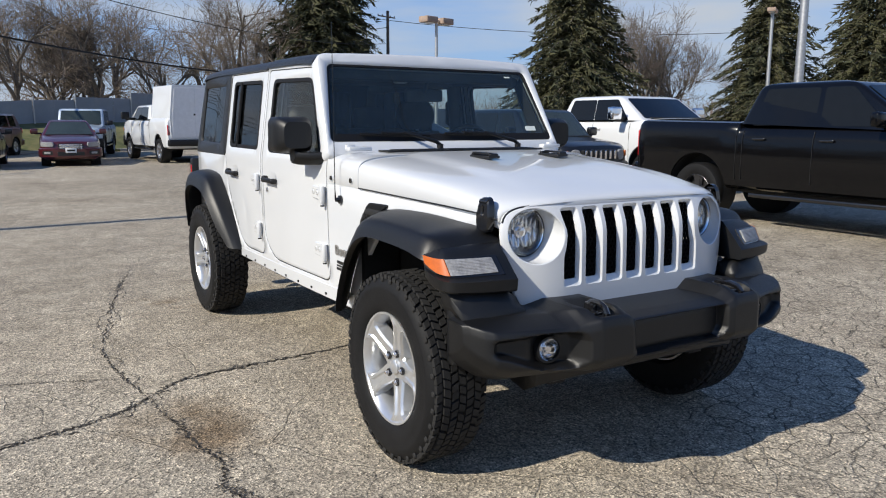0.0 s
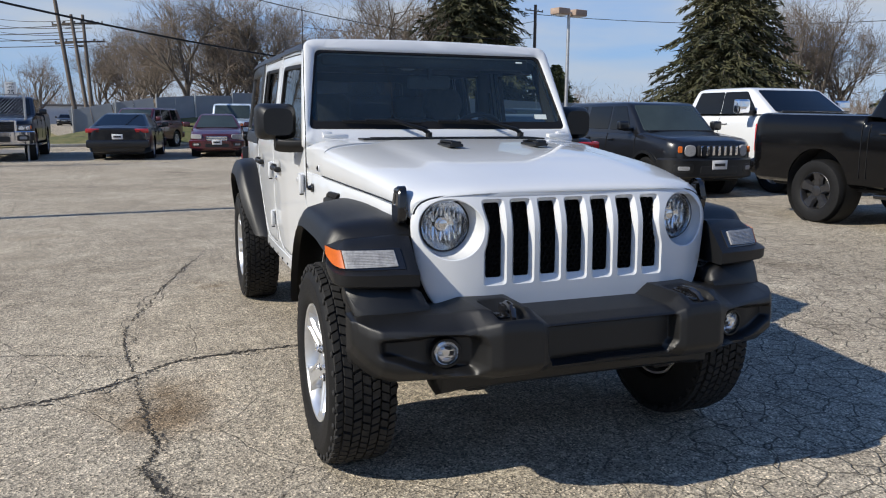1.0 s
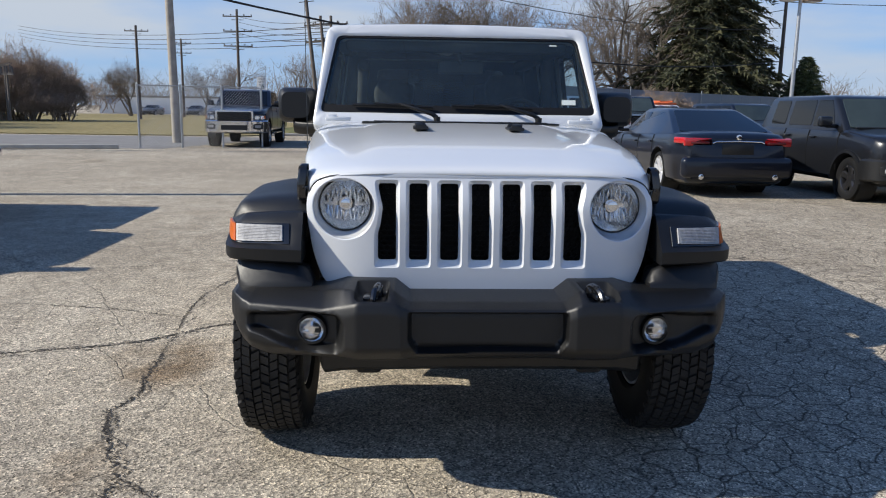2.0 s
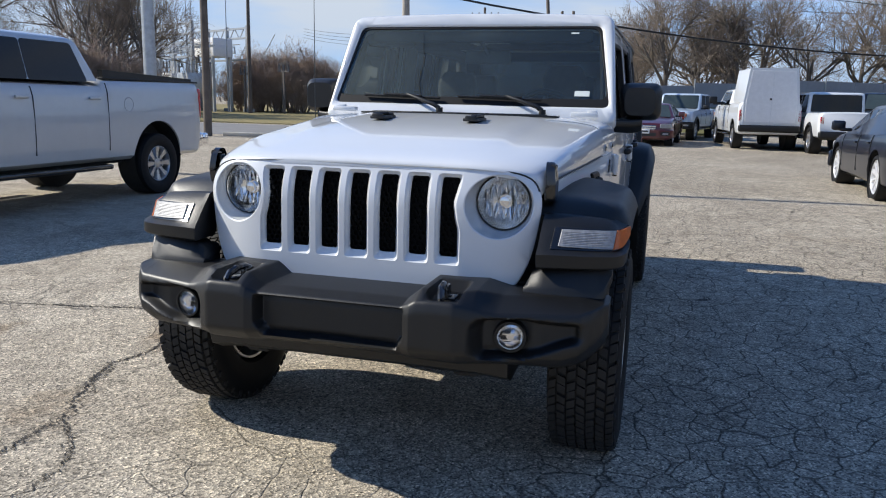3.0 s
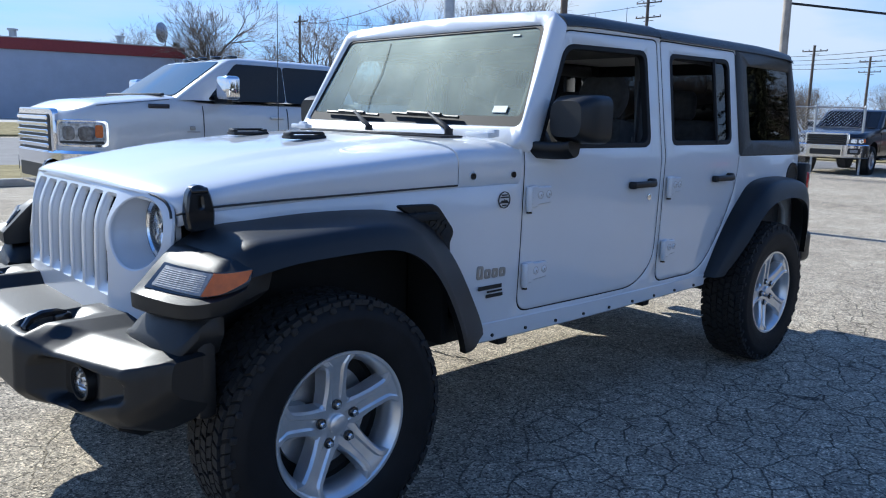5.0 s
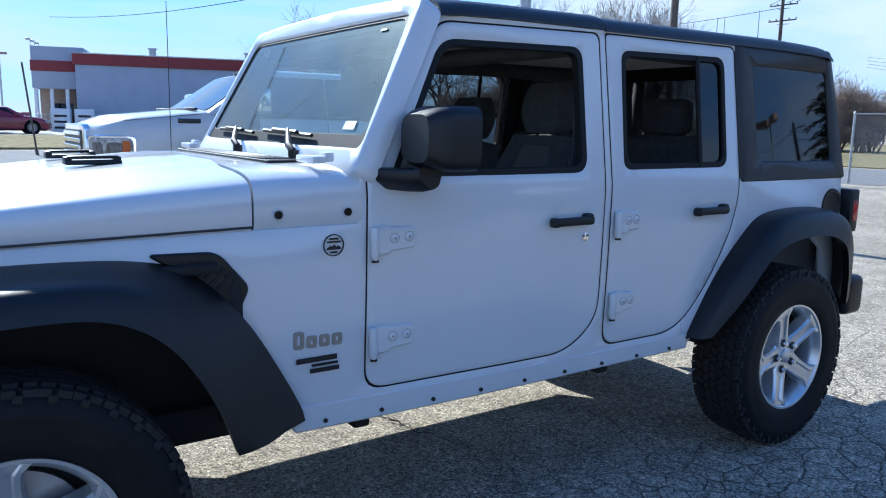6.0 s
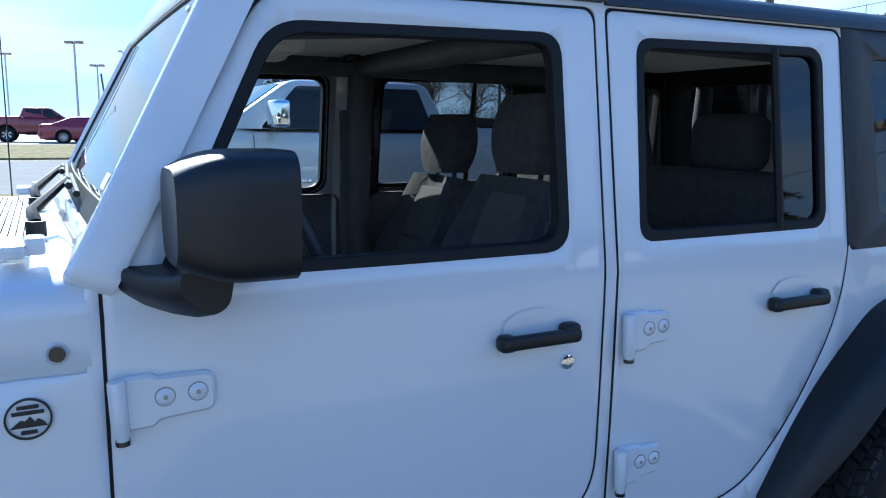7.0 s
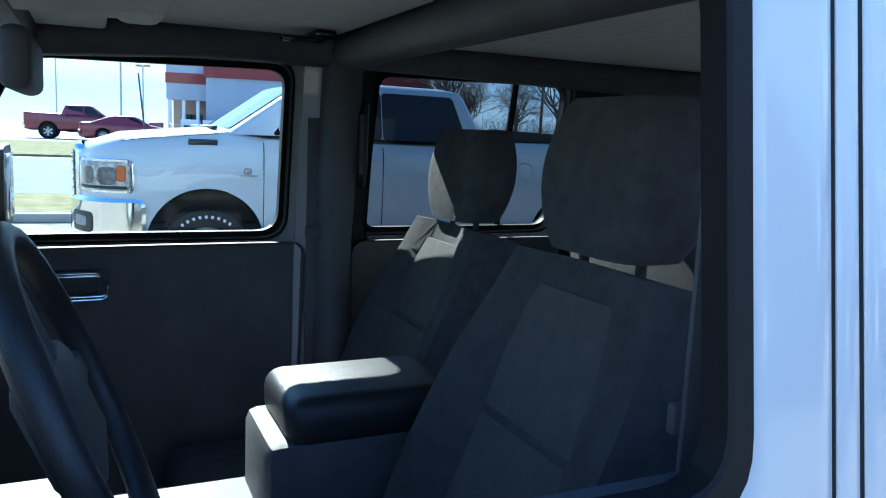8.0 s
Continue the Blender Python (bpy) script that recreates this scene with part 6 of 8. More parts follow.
    for nm, ga, ra, sg in (("windshield", g0, r0, -1), ("rear_window", g1, r1, 1)):
        z0 = zB(ga)

        def wp(u, v, w):
            y = ga + (ra - ga) * v
            z = z0 + (zr - z0) * v
            sl = Vector((0, sg * (zr - z0), abs(ra - ga))).normalized()
            return Vector((u * (hb + (hr - hb) * v), y - sg * 0.06 * (u ** 2), z)) + sl * (0.008 - w)
        part(nm, panel(rpoly([(-0.88, 0.10), (0.88, 0.10), (0.88, 0.90), (-0.88, 0.90)], 0.05, 3), [], wp, 0.02, 0.003, frange(-0.8, 0.8, 8)), S.get("glass", CARGLASS) if nm == "windshield" else CARGLASS, cab)
    part("cowl_strip", box(hb * 1.7, 0.05, 0.03, (0, g0 - 0.01, zB(g0) + 0.055), 0.01), INK, V)
    for sx in (1, -1):
        y_ = [g0 * (0.30 + 0.14 * k) for k in range(6)]
        part("hood_seam", tube([(sx * (hw(q) - 0.058), q, piecewise(top, q) - 0.028) for q in y_], 0.0035, 5), INK, V)
    # wheels
    ms = WHEELS[S.get("wheel", "plain")]
    for sx in (1, -1):
        for y in (S["yf"], S["yr"]):
            m = Matrix.Translation((sx * (hw0 - 0.135), y, r)) @ (Matrix() if sx > 0 else Matrix.Rotation(math.pi, 4, "Z")) @ Matrix.Diagonal((r * 0.95, r, r, 1))
            w = put_mesh("wheel", ms["rim"], V, m)
            for q in ("tyre", "spokes", "back"):
                put_mesh(ms[q][0].name.split(".")[0], ms[q], w, Matrix())
    part("underbody", box(W - 0.40, L - 0.5, 0.22, (0, L / 2, zb + 0.06), 0.03), DARK, V)
    # seams between panels
    for sx in (1, -1):
        for y in S.get("seams", ()):
            za, zc = zb + 0.14, piecewise(top, y) - 0.05
            gw_ = S.get("gapw", 0.003)
            part("panel_gap", panel([(y - gw_, za), (y + gw_, za), (y + gw_, zc), (y - gw_, zc)], [], lambda u, v, w: Vector((sx * (hw(u) - 0.035 * sstep(zc - 0.14, zc + 0.02, v) - 0.012 * sstep(zb + 0.4, zb, v) + 0.003 - w), u, v)), 0.02, 0.001, (), frange(za, zc, 7)[1:-1]), INK, V)
        for y in S.get("handles", ()):
            z = piecewise(top, y) - 0.16
            part("door_handle", box(0.035, 0.19, 0.035, (sx * (hw(y) + 0.008), y, z), 0.012), S.get("handle_mat", paint), V)
        my = S["mirror"]
        big = S.get("bigmirror", 0)
        mr = part("mirror", box(0.22 + 0.06 * big, 0.12 + 0.05 * big, 0.17 + 0.09 * big, (sx * (hw0 + 0.14 + 0.10 * big), my, zB(my) + 0.14 + 0.05 * big), 0.04, 3), S.get("mirror_mat", paint), V)
        part("mirror_arm", box(0.20 + 0.14 * big, 0.08, 0.06 + 0.04 * big, (sx * (hw0 + 0.02 + 0.05 * big), my + 0.02, zB(my) + 0.07), 0.02), PLASTIC, mr)
        hx, hz, hwd, hht = S["lamp"]
        sa, sb = hx - hwd / 2, hx + hwd / 2 + S.get("wrap", 0.10)
        lo, hi = (sa, sb) if sx > 0 else (-sb, -sa)
        lp = strip("headlight", lo, hi, hz - hht / 2, hz + hht / 2, 0.012, S.get("lamp_mat", LAMPD) if hht > 0.15 and not S.get("upright") else CLEARL, V, "clear headlight", hht * 0.5 if S.get("upright") else min(0.05, hht / 3))
        if hht > 0.15 and not S.get("upright"):
            strip("lamp_bezel", sx * (sa + sb) / 2 - (sb - sa) * 0.56, sx * (sa + sb) / 2 + (sb - sa) * 0.56, hz - hht * 0.62, hz + hht * 0.62, 0.004, S.get("bezel", CHROME), V, "", 0.05)
            for q in (0.28, 0.66):
                c_ = sx * (sa + (sb - sa) * q)
                strip("lamp_bowl", c_ - 0.075, c_ + 0.075, hz - hht * 0.30, hz + hht * 0.32, 0.017, S.get("bowl_mat", REFLECT), lp, "", 0.05)
            strip("lamp_shadow", min(sx * sa, sx * sb) + 0.02, max(sx * sa, sx * sb) - 0.02, hz - hht * 0.46, hz - hht * 0.38, 0.016, INK, lp, "", 0.005)
        if "signal" in S:
            c_ = sx * (sb - 0.06 + S.get("sigout", 0.0))
            strip("turn_signal", c_ - 0.03, c_ + 0.03, hz - hht * 0.15, hz + hht * 0.38, 0.020, AMBER, V, "amber turn signal", 0.015)
        tx, tz, twd, tht = S["taillamp"]
        part("tail_lamp", box(twd, 0.08, tht, (sx * tx, L - 0.04, tz), 0.02, 2), REDL, V, "red tail lamp")
    gx, gz, gw, gh_ = S["grille"]
    if S.get("surround"):
        strip("grille_surround", -gw / 2 - 0.05, gw / 2 + 0.05, gz - gh_ / 2 - 0.05, gz + gh_ / 2 + 0.05, 0.030, S["surround"], V, "chrome grille surround", 0.06, 0.06, 0.015)
    gr = strip("grille", -gw / 2, gw / 2, gz - gh_ / 2, gz + gh_ / 2, 0.034, S.get("grille_mat", INK), V, "", 0.03)
    n = S.get("bars", 4)
    for k in range(n):
        if S.get("upright"):
            c_ = (k - (n - 1) / 2) * gw / n
            strip("grille_bar", c_ - 0.018, c_ + 0.018, gz - gh_ * 0.44, gz + gh_ * 0.44, 0.05, S.get("bar_mat", CHROME), gr, "", 0.012, 0.03)
        else:
            c_ = gz + (k - (n - 1) / 2) * gh_ / n
            strip("grille_bar", -gw * 0.47, gw * 0.47, c_ - 0.014, c_ + 0.014, 0.05, S.get("bar_mat", CHROME), gr, "", 0.006, 0.03)
    bm_ = S.get("bump_mat", paint)
    bh = S.get("bh", 0.24)
    be = min(arc[-1] - 0.04, hw0 + 0.26)
    strip("front_bumper", -be, be, S["bz"] - bh / 2, S["bz"] + bh / 2, 0.055, bm_, V, "", 0.05, 0.12, 0.03)
    strip("bumper_opening", -hw0 * 0.42, hw0 * 0.42, S["bz"] - bh * 0.32, S["bz"] + bh * 0.12, 0.060, INK, V, "", 0.02)
    for sx in (1, -1):
        c_ = sx * hw0 * 0.74
        fp = strip("fog_pocket", c_ - 0.15, c_ + 0.15, S["bz"] - bh * 0.24, S["bz"] + bh * 0.24, 0.060, INK, V, "", 0.04)
        strip("fog_lamp", c_ - 0.09, c_ + 0.09, S["bz"] - bh * 0.10, S["bz"] + bh * 0.12, 0.064, CLEARL, fp, "", 0.02)
    part("rear_bumper", box(W - 0.06, 0.20, S.get("rbh", 0.24), (0, L - 0.02, S["bz"] + S.get("rbz", 0.0)), S.get("rbev", 0.05), 4), S.get("rbump_mat", bm_), V)
    if S.get("plate", 1) in (1, 3):
        part("licence_plate", merge(box(0.31, 0.012, 0.155, (0, -0.072, S["bz"] + S.get("pz", 0.02)), 0.004)), PLATE, V, "white plate")
        part("plate_bar", box(0.22, 0.006, 0.05, (0, -0.080, S["bz"] + S.get("pz", 0.02)), 0.001), INK, V)
    if S.get("plate", 1) in (2, 3):
        part("licence_plate", box(0.31, 0.012, 0.155, (0, L + 0.055, S.get("rpz", 0.8)), 0.004), PLATE, V, "white plate")
        part("plate_bar", box(0.22, 0.006, 0.05, (0, L + 0.063, S.get("rpz", 0.8)), 0.001), INK, V)
    if "boards" in S:
        for sx in (1, -1):
            part("running_board", box(0.16, 2.0, 0.06, (sx * (hw0 - 0.05), (S["yf"] + S["yr"]) / 2 - 0.1, zb - 0.06), 0.02), GLOSSBLK, V, "black running board")
    for sx in (1, -1):
        if S.get("arch"):
            for y in (S["yf"], S["yr"]):
                ar = bmesh.new()
                rows = []
                for a in frange(-0.1, math.pi + 0.1, 20):
                    rows.append([ar.verts.new((sx * x, y + rr * math.cos(a), r + rr * math.sin(a))) for x, rr in ((hw0 - 0.03, r + 0.12), (hw0 + 0.025, r + 0.11), (hw0 + 0.03, r + 0.06), (hw0 - 0.05, r + 0.05))])
                for a, b in zip(rows, rows[1:]):
                    for i in range(3):
                        ar.faces.new((a[i], a[i + 1], b[i + 1], b[i]))
                part("wheel_arch", ar, PLASTIC, V)
    return V


HD = dict(L=5.73, W=2.03, zb=0.50, r=0.41, ag=0.085, az=0.08, yf=1.00, yr=4.71, ny=1.0, top=[(0, 1.22), (0.06, 1.30), (0.35, 1.40), (1.18, 1.49), (1.48, 1.44), (3.68, 1.43), (3.72, 1.50), (5.73, 1.52)], gh=(1.10, 3.74, 1.84, 3.50, 1.96),
          win=[(1.56, 2.585, 1.96, 2.585), (2.60, 3.48, 2.60, 3.33)], bed=(3.74, 5.73), seams=(1.48, 2.59, 3.75), handles=(2.43, 3.52), mirror=1.66, bigmirror=1, mirror_mat=CHROME, lamp=(0.87, 1.07, 0.42, 0.22), wrap=0.10, signal=1, taillamp=(0.95, 1.22, 0.10, 0.42),
          grille=(0, 1.04, 1.10, 0.44), bezel=CHROME, lamp_mat=LAMPC, bowl_mat=LAMPD, gapw=0.0018, surround=CHROME, bars=6, bump_mat=CHROME, bz=0.69, bh=0.34, rbh=0.22, boards=1, wheel="hd", tumble=0.17, plate=0, tail=0.0, glass=CARGLASS_L)
LD = dict(HD, L=5.85, W=2.03, zb=0.50, r=0.42, ag=0.085, az=0.06, yf=0.98, yr=4.65, top=[(0, 1.10), (0.12, 1.18), (0.5, 1.25), (1.6, 1.36), (1.9, 1.35), (3.95, 1.36), (3.98, 1.43), (5.85, 1.46)], gh=(1.55, 4.02, 2.38, 3.80, 1.93), win=[(1.95, 2.80, 2.44, 2.80), (2.87, 3.78, 2.87, 3.62)], bed=(3.98, 5.85),
          seams=(1.60, 2.84, 3.88, 3.98), handles=(2.65, 3.62), bump_mat=BLACKP, handle_mat=GLOSSBLK, mirror_mat=BLACKP, wheel="black", glass=CARGLASS, bar_mat=GLOSSBLK, surround=BLACKP, bezel=BLACKP, lamp_mat=LAMPD, bowl_mat=REFLECT, lamp=(0.80, 0.98, 0.40, 0.18), grille=(0, 0.96, 1.10, 0.40), taillamp=(0.94, 1.10, 0.09, 0.40), bigmirror=0, mirror=1.95)
SUV = dict(L=4.24, W=1.80, zb=0.32, r=0.345, yf=0.86, yr=3.43, top=[(0, 0.86), (0.06, 0.96), (0.3, 1.03), (1.05, 1.12), (1.2, 1.12), (4.0, 1.15), (4.24, 1.10)], gh=(1.02, 4.16, 1.62, 3.92, 1.66), win=[(1.42, 2.12, 1.70, 2.12), (2.19, 2.98, 2.19, 2.95), (3.12, 3.66, 3.10, 3.60)],
           seams=(1.20, 2.15, 3.0), handles=(1.98, 2.86), mirror=1.36, lamp=(0.56, 0.82, 0.19, 0.18), signal=1, taillamp=(0.76, 0.98, 0.16, 0.22), grille=(0, 0.82, 0.84, 0.17), wrap=0.0, sigout=0.14, ny=0.8, bars=7, upright=1, bz=0.52, bump_mat=PLASTIC, bh=0.28, arch=1, wheel="black", tumble=0.17, handle_mat=CHARCOAL, pz=0.06, glass=CARGLASS_L)
SEDAN = dict(L=4.88, W=1.86, zb=0.22, r=0.34, yf=0.95, yr=3.73, top=[(0, 0.66), (0.10, 0.74), (0.5, 0.84), (1.25, 0.95), (1.5, 0.95), (3.9, 1.02), (4.2, 1.03), (4.7, 1.02), (4.88, 0.97)], gh=(1.18, 4.45, 2.02, 3.30, 1.42), win=[(1.72, 2.52, 2.12, 2.52), (2.58, 3.45, 2.58, 3.22)],
             seams=(1.42, 2.55, 3.40), handles=(2.40, 3.28), mirror=1.66, lamp=(0.66, 0.68, 0.34, 0.13), wrap=0.14, ny=1.3, taillamp=(0.70, 0.90, 0.40, 0.13), grille=(0, 0.60, 0.70, 0.20), bars=3, bz=0.42, bh=0.24, rbz=0.08, wheel="car", tumble=0.32, plate=0, tail=0.12, nose=0.16)
BOXY = dict(HD, az=0.04, ag=0.10, surround=None, wrap=0.0, ny=0.35, L=5.5, W=1.80, zb=0.50, r=0.41, yf=0.85, yr=4.33, top=[(0, 1.08), (0.1, 1.14), (1.5, 1.24), (1.7, 1.22), (3.6, 1.22), (3.65, 1.24), (5.5, 1.26)], gh=(1.45, 3.62, 1.78, 3.56, 1.86), win=[(1.80, 2.55, 1.92, 2.55), (2.65, 3.45, 2.65, 3.42)], bed=(3.66, 5.5), seams=(1.6, 2.6, 3.55), handles=(2.45, 3.35), mirror=1.72,
            bigmirror=0, mirror_mat=PLASTIC, handle_mat=PLASTIC, lamp=(0.60, 0.98, 0.18, 0.18), signal=1, grille=(0, 0.98, 0.86, 0.30), bars=7, upright=1, bump_mat=PLASTIC, bz=0.60, bh=0.22, arch=1, tumble=0.10, wheel="plain", taillamp=(0.80, 1.02, 0.12, 0.22), plate=2, rpz=0.66, nose=0.22)


def spot(x, y, yaw=0.0):
    """Nose at x, y; yaw 0 looks to -y."""
    return Matrix.Translation((x, y, 0)) @ Matrix.Rotation(radians(yaw), 4, "Z")


RAM = vehicle("pickup_truck", "pearl white heavy-duty crew cab pickup with chrome bumper", PEARL, spot(-6.59, 1.27, 0), HD, "pickup truck")
# its badges and roof lamps as plain shapes
part("hood_badge", merge(box(0.012, 0.24, 0.05, (0.992, 0.97, 1.375), 0.006), box(0.014, 0.19, 0.026, (0.994, 0.97, 1.375), 0.003)), NAVY, RAM)
part("fender_emblem", merge(box(0.010, 0.15, 0.012, (1.017, 1.35, 1.10), 0.003), box(0.010, 0.06, 0.05, (1.017, 1.34, 1.14), 0.01)), BADGE, RAM)
for k in range(7):
    part("door_badge", box(0.010, 0.035 + 0.008 * (k % 3), 0.035, (1.018, 1.68 + 0.06 * k, 0.93), 0.008), CHROME, RAM)
for k in range(5):
    part("roof_lamp", box(0.11, 0.10, 0.035, (-0.60 + 0.30 * k, 1.98 + 0.02 * (k - 2) ** 2, 1.985), 0.014), GLOSSBLK, RAM)
part("fuel_door", moved(lathe([(0.082, 0.0), (0.086, 0.003), (0.090, 0.0)], 32), Matrix.Translation((1.012, 4.13, 1.20))), STEEL, RAM)
for sx in (1, -1):
    part("bed_rail_cap", box(0.10, 1.95, 0.025, (sx * 0.90, 4.75, 1.512), 0.008), PLASTIC, RAM)
part("step_bumper", merge(box(1.96, 0.20, 0.17, (0, 5.84, 0.70), 0.04, 3), box(0.5, 0.10, 0.06, (0, 5.92, 0.62), 0.02)), CHROME, RAM, "chrome rear step bumper")
for sx in (1, -1):
    part("bed_cover_rail", loft([[(sx * x, 3.78, z) for x, z in ((0.86, 1.50), (0.93, 1.50), (0.93, 1.61), (0.86, 1.61))], [(sx * x, 5.60, z) for x, z in ((0.86, 1.50), (0.93, 1.50), (0.93, 1.555), (0.86, 1.555))]]), INK, RAM, "black bed cover rail")
part("tailgate_cap", box(1.7, 0.06, 0.025, (0, 5.68, 1.530), 0.008), PLASTIC, RAM)
for k in range(18):
    part("tyre_letter_bar", moved(box(0.003, 0.022, 0.026, (0, 0, 0.330), 0.003), Matrix.Rotation((k % 9) * 0.16 + math.pi * (k // 9) - 0.62, 4, "X")), PLATE, RAM, at=Matrix.Translation((1.0095, 1.00, 0.41)))

vehicle("pickup_truck", "glossy black crew cab pickup with black wheels", BLACKP, spot(7.74, 0.25, 0), LD, "pickup truck")
vehicle("small_suv", "dark grey small boxy SUV with slotted grille", CHARCOAL, spot(7.58, 7.85, 0), SUV, "SUV")
SED = vehicle("sedan", "glossy dark blue sedan with red tail lamps", NAVY, spot(4.98, 13.75, 180), dict(SEDAN, plate=0, rbh=0.34, rbz=0.06, rbev=0.09, taillamp=(0.64, 0.885, 0.46, 0.13), wheel="twin"), "car")
for sx in (1, -1):
    part("tail_lamp", box(0.05, 0.30, 0.10, (sx * 0.885, 4.70, 0.905), 0.022, 3, Euler((0, 0, sx * 0.25)).to_matrix()), REDL, SED, "red tail lamp wrapping onto the side")
    part("lamp_insert", box(0.30, 0.012, 0.035, (sx * 0.62, 4.884, 0.875), 0.005, 2), REDDARK, SED, "dark red lamp insert")
    part("exhaust_tip", cyl(0.045, 0.10, (sx * 0.60, 4.92, 0.34), "y", 20, bevel=0.006), CHROME, SED, "chrome exhaust tip")
part("trunk_strip", tube([(-0.42, 4.885, 0.872), (-0.36, 4.890, 0.895), (0.0, 4.892, 0.905), (0.36, 4.890, 0.895), (0.42, 4.885, 0.872)], 0.012, 8), CHROME, SED, "chrome trunk strip")
part("trunk_badge", cyl(0.045, 0.012, (0, 4.886, 0.965), "y", 20, bevel=0.003), CHROME, SED, "round chrome badge")
part("plate_recess", box(0.52, 0.012, 0.17, (0, 4.878, 0.775), 0.005), INK, SED)
part("rear_valance", box(1.50, 0.10, 0.12, (0, 4.88, 0.34), 0.03, 3), DARK, SED, "black lower valance")
vehicle("pickup_truck", "white crew cab pickup with chrome mirrors", WHITE, spot(10.25, 7.3, 0), dict(HD, glass=CARGLASS), "pickup truck")
vehicle("sedan", "maroon sedan with a white front plate", MAROON, spot(0.30, 23.6, -5), dict(SEDAN, L=4.9, W=1.76, plate=1, pz=0.08, glass=CARGLASS_L), "car")
vehicle("sedan", "dark sedan seen from behind with a rear plate", CHARCOAL, spot(-2.16, 27.5, 174), dict(SEDAN, L=5.0, plate=2, rpz=0.72), "car")
vehicle("pickup_truck", "dark blue-grey pickup with a chrome bumper", NAVY, spot(-6.0, 22.5, 2), dict(LD, bump_mat=CHROME, surround=CHROME, wheel="plain", plate=0, mirror_mat=NAVY), "pickup truck")
vehicle("pickup_truck", "pale blue boxy pickup with roof cut flat", PALEBLUE, spot(1.05, 29.2, -14), dict(BOXY, glass=CARGLASS_L), "pickup truck")
vehicle("pickup_truck", "white boxy pickup with black bumper and rear plate", WHITE, spot(5.85, 27.3, 183), BOXY, "pickup truck")
UTIL = vehicle("utility_pickup", "white work pickup with a tall white box on the bed", WHITE, spot(3.62, 29.3, 185), dict(HD, W=1.92, wheel="plain", bump_mat=PLASTIC, mirror_mat=PLASTIC, boards=1, taillamp=(0.88, 1.10, 0.10, 0.36)), "pickup truck")
part("cargo_box", loft([[(x, y, z) for x, z in rpoly([(-0.82, 0.84), (0.82, 0.84), (0.84, 1.5), (0.72, 2.58), (-0.72, 2.58), (-0.84, 1.5)], 0.05, 3)] for y in (3.70, 5.76)]), WHITE, UTIL, "white fibreglass cargo box")
for sx in (1, -1):
    part("box_door", panel(rpoly([(sx * 0.010, 0.90), (sx * 0.75, 0.90), (sx * 0.77, 1.5), (sx * 0.65, 2.50), (sx * 0.010, 2.50)], 0.03, 3), [], lambda u, v, w: Vector((u, 5.768 - w, v)), 0.02, 0.004), PLATE, UTIL)
part("box_latch", box(0.06, 0.04, 0.06, (0.03, 5.78, 1.62), 0.01), INK, UTIL)
vehicle("pickup_truck", "dark pickup parked beside the fence", BLACKP, spot(7.8, 24.0, -10), dict(LD, glass=CARGLASS_L, bump_mat=CHROME), "pickup truck")
LADV = vehicle("work_van", "white work vehicle with an orange ladder on the roof", WHITE, spot(10.4, 27.5, 0), dict(SUV, glass=CARGLASS, arch=0, wheel="plain"), "van")
part("roof_ladder", merge(*[box(0.04, 2.6, 0.07, (x, 2.4, 1.80), 0.01) for x in (-0.25, 0.25)], *[cyl(0.016, 0.5, (0, 1.2 + 0.3 * k, 1.80), "x", 8) for k in range(9)], box(1.2, 0.05, 0.08, (0, 1.6, 1.72), 0.01), box(1.2, 0.05, 0.08, (0, 3.2, 1.72), 0.01)), ORANGE, LADV, "orange ladder")
vehicle("small_suv", "dark SUV parked in the back row", NAVY, spot(11.2, 20.0, 12), dict(SUV, wheel="plain", bump_mat=NAVY, arch=0), "SUV")
vehicle("sedan", "dark sedan parked in the back row", CHARCOAL, spot(14.6, 17.0, 0), SEDAN, "car")
vehicle("sedan", "dark blue sedan parked further along the row", NAVY, spot(18.0, 13.5, 0), dict(SEDAN, glass=CARGLASS_L), "car")
vehicle("sedan", "red sedan parked further along the row", BRIGHTRED, spot(23.5, 15.5, 0), SEDAN, "car")
vehicle("small_suv", "dark red SUV across the side street", MAROON, spot(-3.0, 30.5, -25), dict(SUV, arch=0, bump_mat=MAROON, wheel="plain"), "SUV")
vehicle("sedan", "red sedan on the far side of the road", BRIGHTRED, Matrix.Translation((0, 0, 0.48)) @ spot(-44.8, 5.7, 180), SEDAN, "car")
vehicle("pickup_truck", "red pickup on the far side of the road", BRIGHTRED, Matrix.Translation((0, 0, 0.48)) @ spot(-48.0, 3.9, 178), dict(LD, bump_mat=CHROME, wheel="plain"), "pickup truck")


# ---- surroundings ----
POLEG = material("pale_pole_wood", (0.36, 0.32, 0.27), 0.9, vary=0.2, scale=3, bump=0.4, bscale=40)
WOODP = material("weathered_pole_wood", (0.12, 0.098, 0.08), 0.9, vary=0.25, scale=3, bump=0.5, bscale=40)
BARK = material("grey_bark", (0.14, 0.12, 0.10), 0.95, vary=0.3, scale=6, bump=0.6, bscale=40)
TWIG = material("brown_twigs", (0.20, 0.162, 0.130), 0.95, vary=0.3, scale=1.5)
TWIGR = material("reddish_twigs", (0.36, 0.275, 0.215), 0.95, vary=0.3, scale=1.5)
NEEDLE = material("spruce_needles", (0.022, 0.030, 0.014), 0.9, scale=0.9, second=(0.075, 0.070, 0.028))
NEEDLEP = material("pine_needles", (0.045, 0.065, 0.022), 0.9, scale=0.9, second=(0.10, 0.11, 0.04))
FENCEM = material("grey_painted_fence", (0.23, 0.25, 0.28), 0.8, vary=0.12, scale=0.8, bump=0.3, bscale=30)
